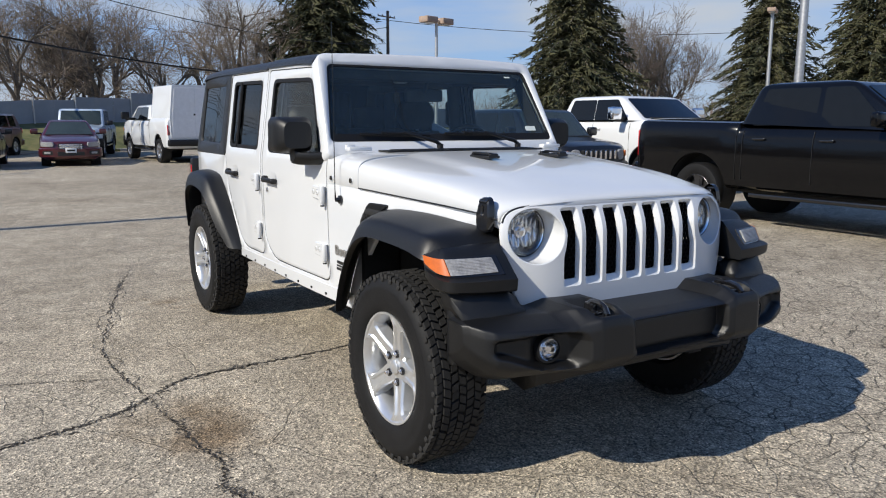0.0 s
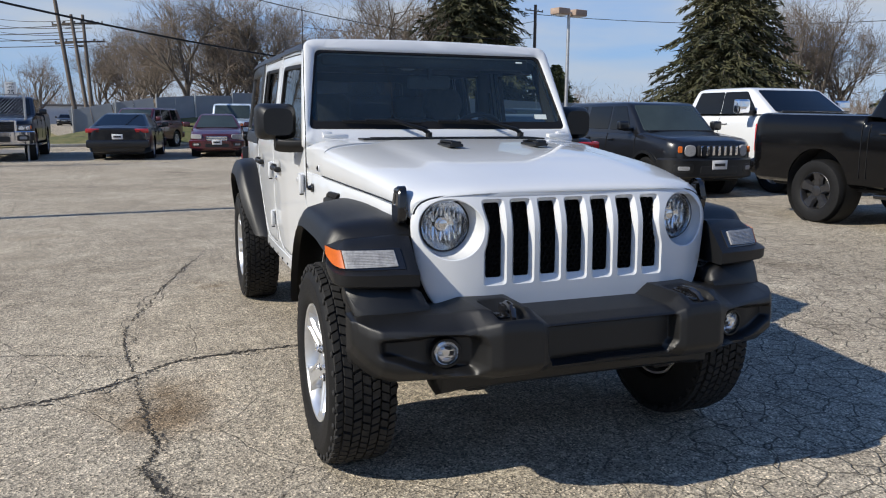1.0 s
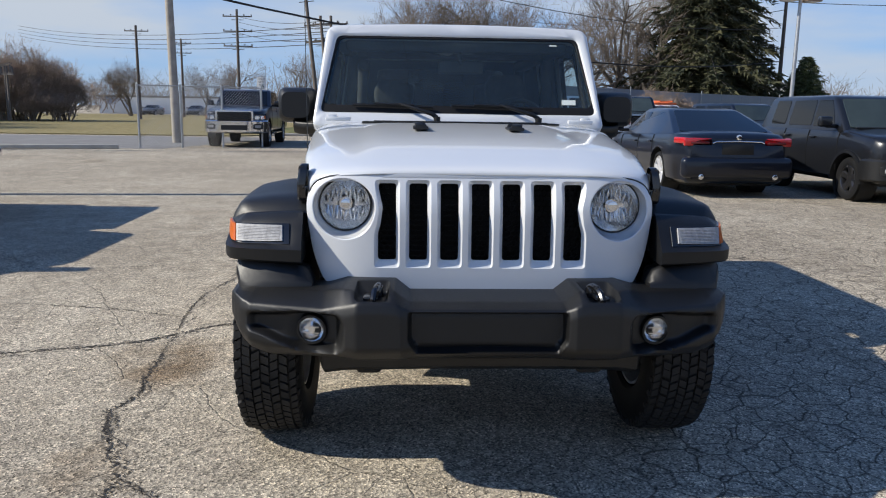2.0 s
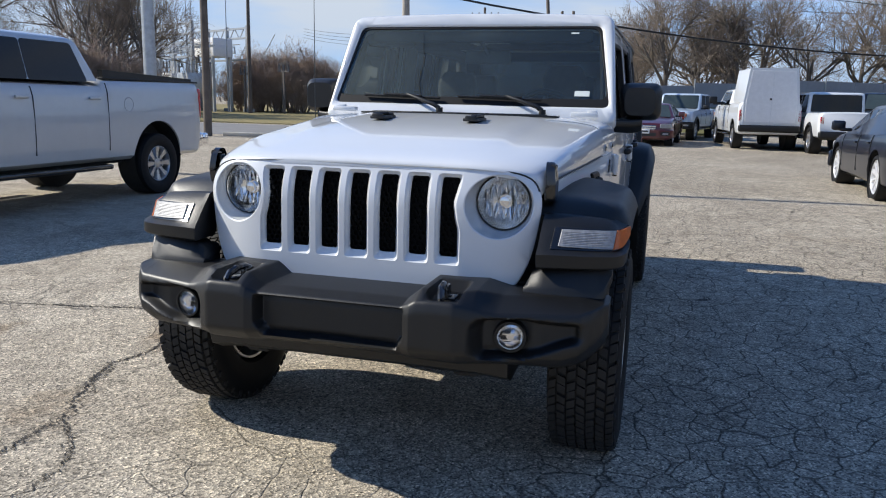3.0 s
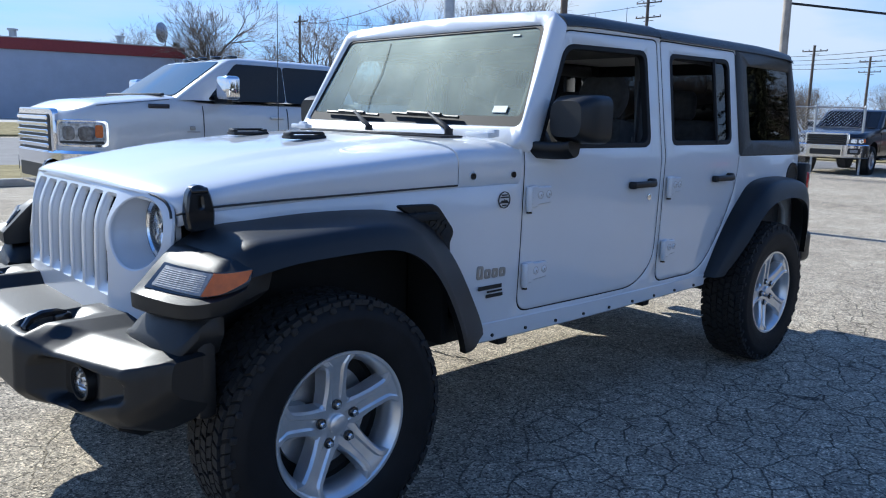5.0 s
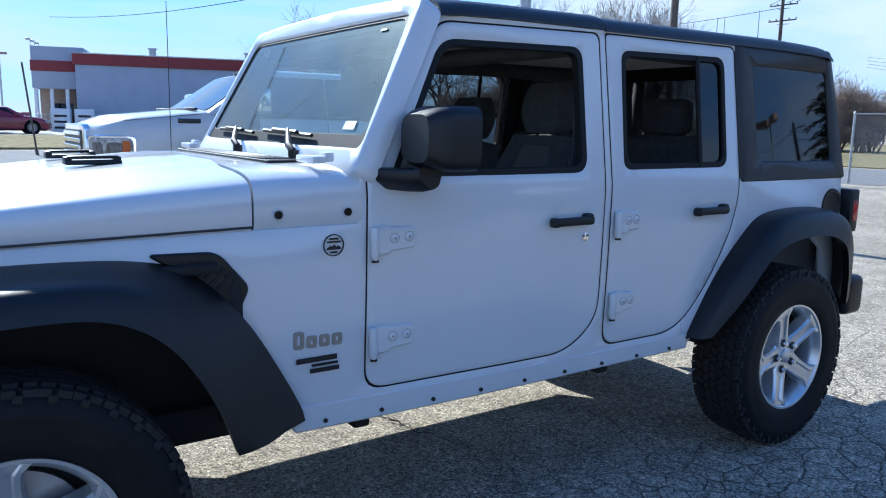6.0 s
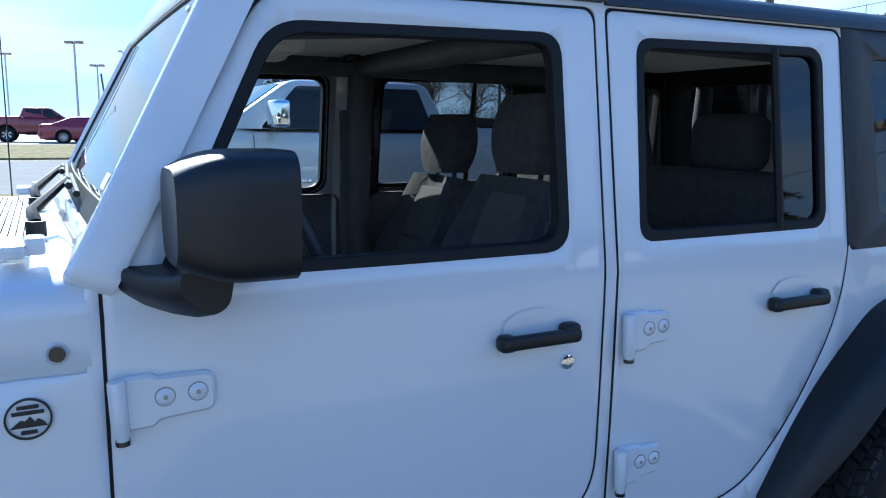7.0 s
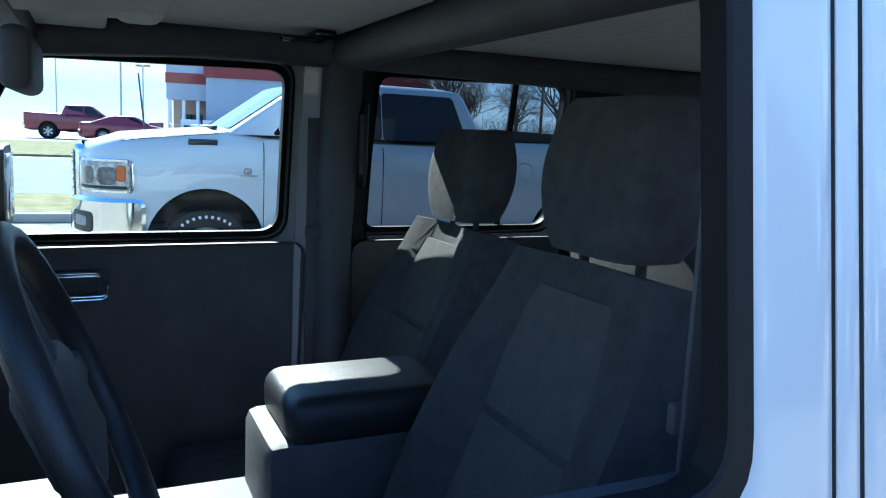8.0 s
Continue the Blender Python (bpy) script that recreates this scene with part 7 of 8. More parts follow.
WALLB = material("blue_grey_wall", (0.36, 0.40, 0.47), 0.8, vary=0.06, scale=1.0, bump=0.2, bscale=40)
WALLR = material("red_band", (0.22, 0.040, 0.042), 0.8, vary=0.08)
BRICKM = material("tan_brick", (0.32, 0.24, 0.19), 0.9, vary=0.15, scale=6, bump=0.4, bscale=60)
ROOFM = material("grey_shingles", (0.16, 0.155, 0.15), 0.9, vary=0.15)
BLACKW = material("black_cable", (0.012, 0.012, 0.012), 0.7, vary=0.1)
SIGNW = material("sign_white", (0.75, 0.75, 0.74), 0.5, vary=0.04)
CERAM = material("insulator", (0.10, 0.09, 0.085), 0.4, vary=0.2)

sheet("side_street", [(-90, 20.0), (-8.0, 21.2), (-5.6, 31), (-90, 31)], 0.006, ROADM, "grey side street with worn edges", "road")
sheet("main_road", [(-33, -300), (-15.6, -300), (-15.6, 18), (-33, 18)], 0.006, ROADM, "grey two-lane main road", "road")
sheet("grass_verge", [(-15.5, -120), (-11.6, -120), (-11.6, 16), (-15.5, 16)], 0.09, GRASS, "dry tan grass verge beside the road", "grass")
rise = sheet("grass_verge", [(-41, -200), (-34.5, -200), (-34.5, 16), (-41, 16)], 0.09, GRASS, "dry tan grass strip rising across the road", "grass")
for v in rise.data.vertices:
    if v.co.x < -40 and v.co.z > 0:
        v.co.z = 0.50
sheet("grass_field", [(-140, 32), (-8, 32), (-5, 36), (-9, 60), (-30, 110), (-140, 110)], 0.05, GRASS, "dry tan grass field", "grass")
# a grass bank that rises to the fence
FEN = [(-5.3, 37.4, 0.50), (-3.4, 37.3, 0.85), (-1.55, 37.2, 1.12), (0.3, 38.3, 1.25), (2.2, 39.2, 1.30), (5, 40.6, 1.30), (9, 43, 1.25), (14, 46.5, 1.2), (20, 50, 1.1), (27, 53, 1.0), (34, 55, 0.9), (41, 56, 0.8), (48, 56, 0.7), (56, 55, 0.6)]
FOOT = [(-7.2, 33.6), (-4.5, 33.9), (-2.0, 34.2), (0.3, 34.6), (2.6, 35.1), (5.8, 36.4), (10, 38.6), (15, 41.6), (21, 44.6), (28, 47.5), (35, 49.5), (42, 50.5), (49, 50.8), (57, 50.5)]
bank = bmesh.new()
rows = []
for (fx, fy_), (bx_, by_, bz) in zip(FOOT, FEN):
    rows.append([bank.verts.new(v) for v in ((fx, fy_, -0.05), (fx, fy_, 0.11), (fx + (bx_ - fx) * 0.35, fy_ + (by_ - fy_) * 0.35, 0.11 + (bz - 0.1) * 0.45), (bx_, by_, bz + 0.03), (bx_, by_ + 3.5, bz * 0.8), (bx_, by_ + 9, -0.05))])
for r0, r1 in zip(rows, rows[1:]):
    for i in range(5):
        bank.faces.new((r0[i], r0[i + 1], r1[i + 1], r1[i]))
tagged(part("grass_bank", bank, GRASSG), "patchy green and tan grass bank below the fence", "grass", "", "structure")
sheet("station_apron", [(-110, -160), (-41.1, -160), (-41.1, 16), (-110, 16)], 0.48, CONCRETE, "pale concrete forecourt", "pavement")
kb = []
for (xa, ya), (xb, yb) in (((-11.55, -60), (-11.55, 15)), ((-7.2, 33.5), (0.3, 34.5)), ((0.3, 34.5), (5.8, 36.3)), ((5.8, 36.3), (21, 44.5)), ((21, 44.5), (42, 50.4)), ((-13.5, 20.15), (-9.2, 20.9))):
    d = Vector((xb - xa, yb - ya, 0))
    kb.append(box(d.length, 0.15, 0.13, (0, 0, 0.065), 0.02))
    moved(kb[-1], Matrix.Translation(((xa + xb) / 2, (ya + yb) / 2, 0)) @ Matrix.Rotation(math.atan2(d.y, d.x), 4, "Z"))
    tagged(part("kerb", kb[-1], CONCRETE), "pale worn concrete kerb", "kerb", "kerbs", "structure")

# cracks in the lot
crack([(-3.6, 0.75), (-2.9, 0.82), (-2.31, 0.95), (-2.1, 1.01), (-1.83, 1.10), (-1.63, 1.27), (-1.43, 1.45), (-1.09, 1.52), (-0.72, 1.55), (-0.32, 1.60), (0.2, 1.75)], 0.060, 1)
crack([(-1.63, 1.27), (-1.70, 1.74), (-1.71, 2.26), (-1.59, 2.96), (-1.36, 4.03), (-1.06, 5.21)], 0.032, 2)
crack([(-1.63, 1.27), (-1.60, 0.96), (-1.57, 0.63), (-1.52, 0.30), (-1.56, 0.05), (-1.45, -0.23), (-1.33, -0.50), (-1.31, -0.66), (-1.30, -0.84), (-1.36, -1.3)], 0.045, 3)
crack([(-1.71, 1.65), (-1.90, 1.73), (-2.25, 1.86), (-3.0, 2.0)], 0.022, 4)
crack([(-1.55, 3.47), (-1.99, 3.49), (-2.24, 3.31), (-2.9, 3.1)], 0.020, 5)
crack([(-1.33, -0.50), (-1.08, -0.72), (-0.99, -0.92), (-0.98, -1.25)], 0.024, 9)
crack([(-4.8, 7.5), (-3.0, 7.1), (-1.5, 7.2), (0.0, 7.0)], 0.025, 6)
crack([(-5.0, 13.5), (-1.0, 12.8), (2.0, 13.1), (5.0, 12.6)], 0.03, 7)
crack([(1.5, 5.6), (2.4, 6.8), (2.7, 8.0), (3.2, 9.0)], 0.02, 8)

drain = empty("storm_drain", "rusty grey storm drain grate in the asphalt", "drain", "", "", Matrix.Translation((-5.2, 0.85, 0.0)))
part("grate_frame", lathe([(0.30, 0.0), (0.33, 0.012), (0.36, 0.0)], 36, "z"), STEEL, drain)
for k in range(9):
    h = math.sqrt(max(0.01, 0.09 - (0.066 * (k - 4)) ** 2))
    part("grate_bar", box(2 * h, 0.03, 0.014, (0, 0.066 * (k - 4), 0.006), 0.003), STEEL, drain)

# grey fence
fence = empty("board_fence", "long grey painted board fence with posts", "fence")
for (xa, ya, za), (xb, yb, zb_) in zip(FEN, FEN[1:]):
    d = Vector((xb - xa, yb - ya, 0))
    hgt = 1.08 + 0.5 * sstep(0.0, 6.0, xa)
    tilt = Matrix.Rotation(math.atan2(d.y, d.x), 4, "Z") @ Matrix.Rotation(-math.atan2(zb_ - za, d.length), 4, "Y")
    n = max(2, int(d.length / 0.95))
    board = None
    for k in range(n):
        f = (k + 0.5) / n
        mk_ = Matrix.Translation((xa + d.x * f, ya + d.y * f, za + (zb_ - za) * f)) @ tilt @ Matrix.Translation((0, 0.012 * (k % 2), 0))
        if board is None:
            board = part("fence_panel", box(d.length / n - 0.012, 0.03, hgt, (0, 0, hgt / 2 + 0.02), 0.004, 1), FENCEM, fence, at=mk_)
        else:
            put_mesh("fence_panel", (board.data, FENCEM), fence, mk_)
    part("fence_post", cyl(0.035, hgt + 0.25, (0, -0.06, (hgt + 0.15) / 2), "z", 8), STEEL, fence, at=Matrix.Translation((xa, ya, za)))

# chain-link run
cl = empty("chain_link_fence", "short run of galvanised chain-link fence", "fence")
P0, P1 = Vector((-8.75, 21.5, 0)), Vector((-5.2, 23.0, 0))
for k in range(4):
    p = P0.lerp(P1, k / 3)
    part("fence_post", merge(cyl(0.035, 2.0, (p.x, p.y, 1.0), "z", 10), cyl(0.045, 0.05, (p.x, p.y, 2.0), "z", 10, 0.01)), STEEL, cl)
part("top_rail", tube([P0 + Vector((0, 0, 1.95)), P1 + Vector((0, 0, 1.95))], 0.02, 6), STEEL, cl)
wires = []
Ln = (P1 - P0).length
for k in range(-20, 42):
    for sgn in (1, -1):
        u0 = k * 0.095
        ua, ub, za, zb_ = u0, u0 + 1.9 * sgn, 0.04, 1.94
        lo, hi = (ua, ub) if sgn > 0 else (ub, ua)
        if hi < 0 or lo > Ln:
            continue
        f0 = max(0, -ua / (ub - ua) if sgn > 0 else (ua - Ln) / (ua - ub))
        f1 = min(1, (Ln - ua) / (ub - ua) if sgn > 0 else ua / (ua - ub))
        f0, f1 = max(0, f0), min(1, f1)
        if f1 <= f0:
            continue
        pt = lambda f: P0.lerp(P1, (ua + (ub - ua) * f) / Ln) + Vector((0, 0, za + (zb_ - za) * f))
        wires.append(tube([pt(f0), pt(f1)], 0.003, 3, False))
part("wire_mesh", merge(*wires), STEEL, cl, "fine diamond wire mesh")


def utility_pole(x, y, h, r=0.15, arms=1, lean=(0.0, 0.0), mat=None, yaw=0.0, label="weathered wooden utility pole with crossarms"):
    P = empty("utility_pole", label, "pole", "utility poles", "", Matrix.Translation((x, y, 0)) @ Vector((0, 0, 1)).rotation_difference(Vector((lean[0], lean[1], 1))).to_matrix().to_4x4() @ Matrix.Rotation(radians(yaw), 4, "Z"))
    part("pole", cyl(r, h, (0, 0, h / 2), "z", 14, r * 0.68), mat or WOODP, P)
    for k in range(arms):
        z = h - 0.5 - 1.1 * k
        part("crossarm", merge(box(2.2, 0.07, 0.09, (0, 0.13, z), 0.01), box(0.9, 0.03, 0.04, (0, 0.2, z - 0.25), 0)), WOODP, P)
        for q in (-1.05, -0.5, 0.5, 1.05):
            part("insulator", merge(cyl(0.045, 0.08, (q, 0.15, z + 0.10), "z", 8), cyl(0.06, 0.03, (q, 0.15, z + 0.13), "z", 8)), CERAM, P)
    return P


utility_pole(-8.75, 25.4, 10.5, 0.16, 1, (-0.01, 0), POLEG, label="pale weathered wooden utility pole")
utility_pole(-7.45, 8.35, 9.0, 0.11, 0, (0, 0), STEEL, label="tall grey steel light pole")
utility_pole(-13.8, 19.7, 9.5, 0.14, 0)
utility_pole(-31, 52, 11, 0.17, 2)
utility_pole(-25.6, 71, 8.6, 0.16, 1)
utility_pole(-26.4, 88, 8.9, 0.16, 2)
for x, y, h, ln in ((-5.55, 42.9, 9.6, (-0.114, 0.178)), (-5.25, 46.4, 7.3, (-0.104, 0.198)), (-5.25, 48.7, 7.5, (-0.039, 0.172))):
    utility_pole(x, y, h, 0.13, 2, ln)
utility_pole(29.8, 59, 11, 0.18, 1, (0, 0), None, 20)
utility_pole(-13.4, 57.6, 8.6, 0.13, 3)
utility_pole(-58, 38, 10, 0.15, 1)


def lamp_pole(x, y, h, heads, yaw, r=0.07):
    P = empty("lamp_pole", "tall parking lot lamp with box heads", "street lamp", "lot lamps", "", Matrix.Translation((x, y, 0)) @ Matrix.Rotation(radians(yaw), 4, "Z"))
    part("pole", cyl(r, h, (0, 0, h / 2), "z", 12, r * 0.7), STEEL, P)
    part("base", cyl(0.25, 0.6, (0, 0, 0.3), "z", 16, bevel=0.03), CONCRETE, P)
    for s in heads:
        hd = part("lamp_head", box(0.52, 0.42, 0.20, (s * 0.38, 0, h), 0.03), BRICKM, P, "brown box lamp head")
        part("lamp_lens", box(0.40, 0.32, 0.02, (s * 0.38, 0, h - 0.105), 0.004), PLATE, hd)
    part("bracket", box(0.5, 0.06, 0.06, (0, 0, h), 0.01), STEEL, P)


lamp_pole(11.3, 19.9, 4.75, (-1, 1), 15)
lamp_pole(34.0, 23.5, 7.2, (-1, 1), 30, 0.12)
lamp_pole(22.4, 13.9, 9.0, (), 0, 0.17)
for x, y, h in ((-62, 3.5, 7.5), (-78, 6.0, 7.0), (-95, -2, 9), (-84, 10.5, 6.5)):
    lamp_pole(x, y, h, (-1, 1), 60, 0.10)


def cable(a, b, sag, r=0.012):
    a, b = Vector(a), Vector(b)
    pts = [a.lerp(b, t) - Vector((0, 0, sag * 4 * t * (1 - t))) for t in frange(0, 1, 14)]
    tagged(part("overhead_cable", tube(pts, r, 4), BLACKW), "thin black overhead cable", "cable", "overhead cables")


for dx, dz in ((-1.0, 0), (0.3, 0), (1.0, 0)):
    cable((-8.75 + dx, 25.4, 10.1), (-6.4 + dx * 0.5, 44.2, 8.6), 0.9, 0.02)
    cable((-8.75 + dx, 25.4, 10.1), (-31 + dx, 52, 10.6), 0.8, 0.02)
cable((-8.75, 25.4, 5.45), (29.8, 59, 5.6), 1.35, 0.045)
cable((-8.75, 25.4, 8.0), (29.8, 59, 8.2), 1.4, 0.022)
cable((-8.75, 25.4, 9.6), (-13.8, 19.7, 8.9), 0.2, 0.018)
cable((-13.8, 19.7, 8.9), (-60, 8, 8.5), 1.2, 0.02)
cable((-13.8, 19.7, 8.2), (-58, 38, 9.3), 1.0, 0.02)
cable((-31, 52, 10.3), (-58, 38, 9.5), 0.9, 0.02)
for k in range(4):
    cable((-5.5, 50, 6.8 - 0.4 * k), (-60, 120, 13 - 0.5 * k), 1.0, 0.03)
    cable((-6.0, 47.8, 6.8 - 0.4 * k), (-13.4, 57.6, 8.1 - 0.4 * k), 0.3, 0.02)
cable((29.8, 59, 10.2), (60, 40, 9.5), 0.8, 0.03)
cable((29.8, 59, 9.6), (11, 70, 9.5), 0.8, 0.03)


# ---- trees ----
def grow(rnd, bark, twig, p, d, length, rad, level, spread, up):
    """One limb with its twigs."""
    n = 4
    pts, rads = [p.copy()], [rad]
    q, dd = p.copy(), d.copy()
    for i in range(n):
        dd = (dd + Vector((rnd.gauss(0, 0.13), rnd.gauss(0, 0.13), rnd.gauss(0.02, 0.08) + up))).normalized()
        q = q + dd * (length / n)
        pts.append(q.copy())
        rads.append(rad * (1 - 0.55 * (i + 1) / n))
    (bark if level < 3 else twig).append((pts, rads))
    if level >= 5:
        return
    kids = (5, 5, 4, 4, 3)[level]
    for k in range(kids):
        t = rnd.uniform(0.35, 1.0) if level else rnd.uniform(0.45, 1.0)
        i = min(n - 1, int(t * n))
        base = pts[i].lerp(pts[i + 1], t * n - i)
        axis = dd.orthogonal().normalized()
        axis = Matrix.Rotation(rnd.uniform(0, 2 * math.pi), 3, dd) @ axis
        nd = (Matrix.Rotation(rnd.uniform(0.35, spread), 3, axis) @ dd).normalized()
        grow(rnd, bark, twig, base, nd, length * rnd.uniform(0.55, 0.78), rads[i] * 0.66, level + 1, spread, up)


def limbs_bm(items, seg):
    verts, faces = [], []
    for pts, rads in items:
        base = len(verts)
        for i, p in enumerate(pts):
            d = (pts[min(i + 1, len(pts) - 1)] - pts[max(i - 1, 0)]).normalized()
            u = d.orthogonal().normalized()
            v = d.cross(u)
            for k in range(seg):
                a = 2 * math.pi * k / seg
                verts.append(p + (u * math.cos(a) + v * math.sin(a)) * max(rads[i], 0.0068))
        for i in range(len(pts) - 1):
            for k in range(seg):
                a, b = base + i * seg + k, base + i * seg + (k + 1) % seg
                faces.append((a, b, b + seg, a + seg))
    me = bpy.data.meshes.new("limbs")
    me.from_pydata(verts, [], faces)
    me.polygons.foreach_set("use_smooth", [True] * len(faces))
    return me


def bare_tree(seed, h, spread=0.85, up=0.05, trunks=1, twig_mat=None, label="bare deciduous tree with grey branching limbs", name="bare_tree", lean=0.0, r=None, bark_mat=None):
    rnd = random.Random(seed)
    bark, twig = [], []
    for k in range(trunks):
        d = Vector((rnd.gauss(lean, 0.06 + 0.22 * (trunks > 1)), rnd.gauss(0, 0.06 + 0.22 * (trunks > 1)), 1)).normalized()
        grow(rnd, bark, twig, Vector((rnd.gauss(0, 0.15 * (trunks > 1)), rnd.gauss(0, 0.15 * (trunks > 1)), -0.1)), d, h * 0.42, r or h * 0.020, 0, spread, up)
    T = empty(name, label, "tree")
    for nm, it, seg, mt in (("trunk", bark, 6, bark_mat or BARK), ("crown", twig, 3, twig_mat or TWIG)):
        me = limbs_bm(it, seg)
        me.materials.append(mt)
        ob = new(nm, me)
        ob.parent = T
    return T


def spruce(seed, h, r, mat, label, name="spruce_tree", droop=0.35, low=0.03):
    rnd = random.Random(seed)
    verts, faces = [], []
    bark = [([Vector((0, 0, -0.1)), Vector((0, 0, h * 0.5)), Vector((0, 0, h * 0.98))], [h * 0.022, h * 0.014, 0.02])]
    rows = int(h * 4.2)
    for i in range(rows):
        t = low + (1 - low) * i / rows
        z = h * t
        Lb = r * (1 - t) ** 0.7 * rnd.uniform(0.75, 1.12) + 0.12
        nb = max(5, int(15 * (1 - t) + 5))
        for k in range(nb):
            a = 2 * math.pi * (k + rnd.random()) / nb
            ln = Lb * rnd.uniform(0.55, 1.12)
            d = Vector((math.cos(a), math.sin(a), 0))
            side = Vector((-d.y, d.x, 0))
            tip = None
            ns = max(4, int(ln / 0.16))
            bpts = []
            for q in range(ns + 1):
                s = q / ns
                p = Vector((0, 0, z)) + d * ln * s + Vector((0, 0, ln * (0.10 * s - droop * s * s)))
                bpts.append(p)
                if s < 0.22:
                    continue
                for c in range(5):
                    o = p + side * rnd.gauss(0, 0.10 + 0.08 * (1 - s)) + Vector((0, 0, rnd.gauss(-0.02, 0.05)))
                    w = rnd.uniform(0.14, 0.30)
                    f = (d * rnd.uniform(0.3, 1) + side * rnd.gauss(0, 0.7) + Vector((0, 0, rnd.uniform(-0.9, 0.1)))).normalized()
                    sd = f.cross(Vector((rnd.gauss(0, 1), rnd.gauss(0, 1), rnd.gauss(0, 1)))).normalized()
                    b = len(verts)
                    verts.extend([o - sd * w * 0.22, o + sd * w * 0.22, o + f * w * 1.7])
                    faces.append((b, b + 1, b + 2))
            bark.append((bpts, [0.03 * (1 - q / (ns + 1)) + 0.006 for q in range(ns + 1)]))
    T = empty(name, label, "tree")
    tm = limbs_bm(bark, 4)
    tm.materials.append(BARK)
    o = new("trunk", tm)
    o.parent = T
    cm = bpy.data.meshes.new("crown")
    cm.from_pydata(verts, [], faces)
    cm.materials.append(mat)
    o = new("crown", cm)
    o.parent = T
    return T


def at_az(az, dist, z=0.0):
    """A spot seen at that bearing from the middle of the walk."""
    return (0.5 + dist * math.sin(radians(az)), -2.5 + dist * math.cos(radians(az)), z)


def stand(T, x, y, s=1.0, yaw=0.0, first=False):
    m = Matrix.Translation((x, y, 0)) @ Matrix.Rotation(radians(yaw), 4, "Z") @ Matrix.Scale(s, 4)
    if first:
        T.matrix_world = m
        return T
    o = copy_thing(T, m)
    o.scale = (s, s, s)
    return o


t1 = bare_tree(11, 11, 0.9)
t2 = bare_tree(12, 10, 1.05, 0.02)
t3 = bare_tree(13, 10, 0.85, 0.05, 3, None, "multi-stemmed bare tree with fine upright twigs")
t4 = bare_tree(14, 10, 1.1, -0.01, 2, None, "large bare tree with a leaning trunk", lean=0.5, r=0.30)
b1 = bare_tree(15, 6.0, 0.9, 0.06, 9, TWIGR, "dense leafless reddish-brown thicket", "thicket", bark_mat=TWIGR)
sp1 = spruce(21, 12.5, 4.4, NEEDLE, "dark green spruce with drooping boughs")
sp2 = spruce(22, 12.5, 4.0, NEEDLE, "dark green spruce with drooping boughs")
pn = spruce(23, 6.0, 2.4, NEEDLEP, "light green pine with a rounded crown", "pine_tree", 0.05, 0.25)
# row behind the grey fence
stand(t4, 6.8, 60, 1.35, 185, True)
stand(t1, 1.0, 58, 1.2, 0, True)
stand(t2, 10.5, 61, 1.25, 40, True)
stand(t3, -3.0, 66, 1.0, 0, True)
for T, x, y, s, w in ((t1, 4.0, 66, 0.9, 90), (t2, -1.5, 59, 0.8, 130), (t1, 8.0, 66, 1.35, 200), (t3, 3.8, 60, 1.15, 70), (t2, 14.5, 60.5, 1.2, 260), (t4, 19.5, 60, 1.45, 60), (t1, 18.5, 64, 1.5, 310), (t3, 22, 70, 0.9, 20), (t2, 3.2, 73, 1.0, 20), (t3, -4.5, 78, 1.0, 210), (t1, -7.5, 84, 0.9, 150), (t2, 13.0, 75, 1.0, 99)):
    stand(T, x, y, s, w)
stand(sp2, 24.0, 60, 1.7, 0, True)
stand(sp2, 27.5, 66, 1.55, 100)
stand(sp1, 25.8, 29.5, 1.0, 0, True)
stand(sp2, 37.5, 26.0, 0.95, 30)
stand(sp1, 42.0, 22.5, 1.0, 200)
stand(sp1, 47.0, 20.0, 1.1, 80)
stand(sp2, 52.0, 17.0, 1.05, 10)
stand(pn, 31.5, 58.0, 1.0, 0, True)
stand(pn, 35.0, 66.0, 0.9, 90)
stand(t3, 36.5, 34.5, 1.0, 45)
stand(t3, 41.0, 36.5, 0.85, 150)
stand(t2, 46.0, 33.0, 0.8, 15)
# beyond the side street and the field
stand(b1, -30.5, 58.5, 1.12, 0, True)
b1.location.z = -1.0
for x, y, s, w in ((-29.6, 58.2, 1.05, 200), (-32.5, 59.5, 1.0, 80), (-34.5, 60.0, 1.0, 120), (-36.5, 61.0, 1.1, 300), (-27.8, 60.0, 0.85, 60), (-31.5, 57.0, 0.55, 15), (-33.6, 57.8, 0.6, 95), (-29.0, 57.0, 0.5, 155), (-35.8, 58.5, 0.6, 215), (-27.5, 57.8, 0.5, 275), (15.2, 44.8, 0.55, 40), (16.6, 45.9, 0.5, 170)):
    stand(b1, x, y, s, w).location.z = -0.9 * s
for x, y, s, w in ((-30.6, 36.4, 0.80, 10), (-32.0, 34.5, 0.95, 75), (-33.4, 33.2, 0.90, 140), (-34.6, 31.6, 1.0, 220), (-35.8, 30.2, 0.85, 290), (-37.2, 28.6, 0.80, 40), (-31.6, 35.6, 0.6, 170), (-34.0, 32.2, 0.6, 260)):
    stand(b1, x, y, s, w).location.z = -0.9 * s
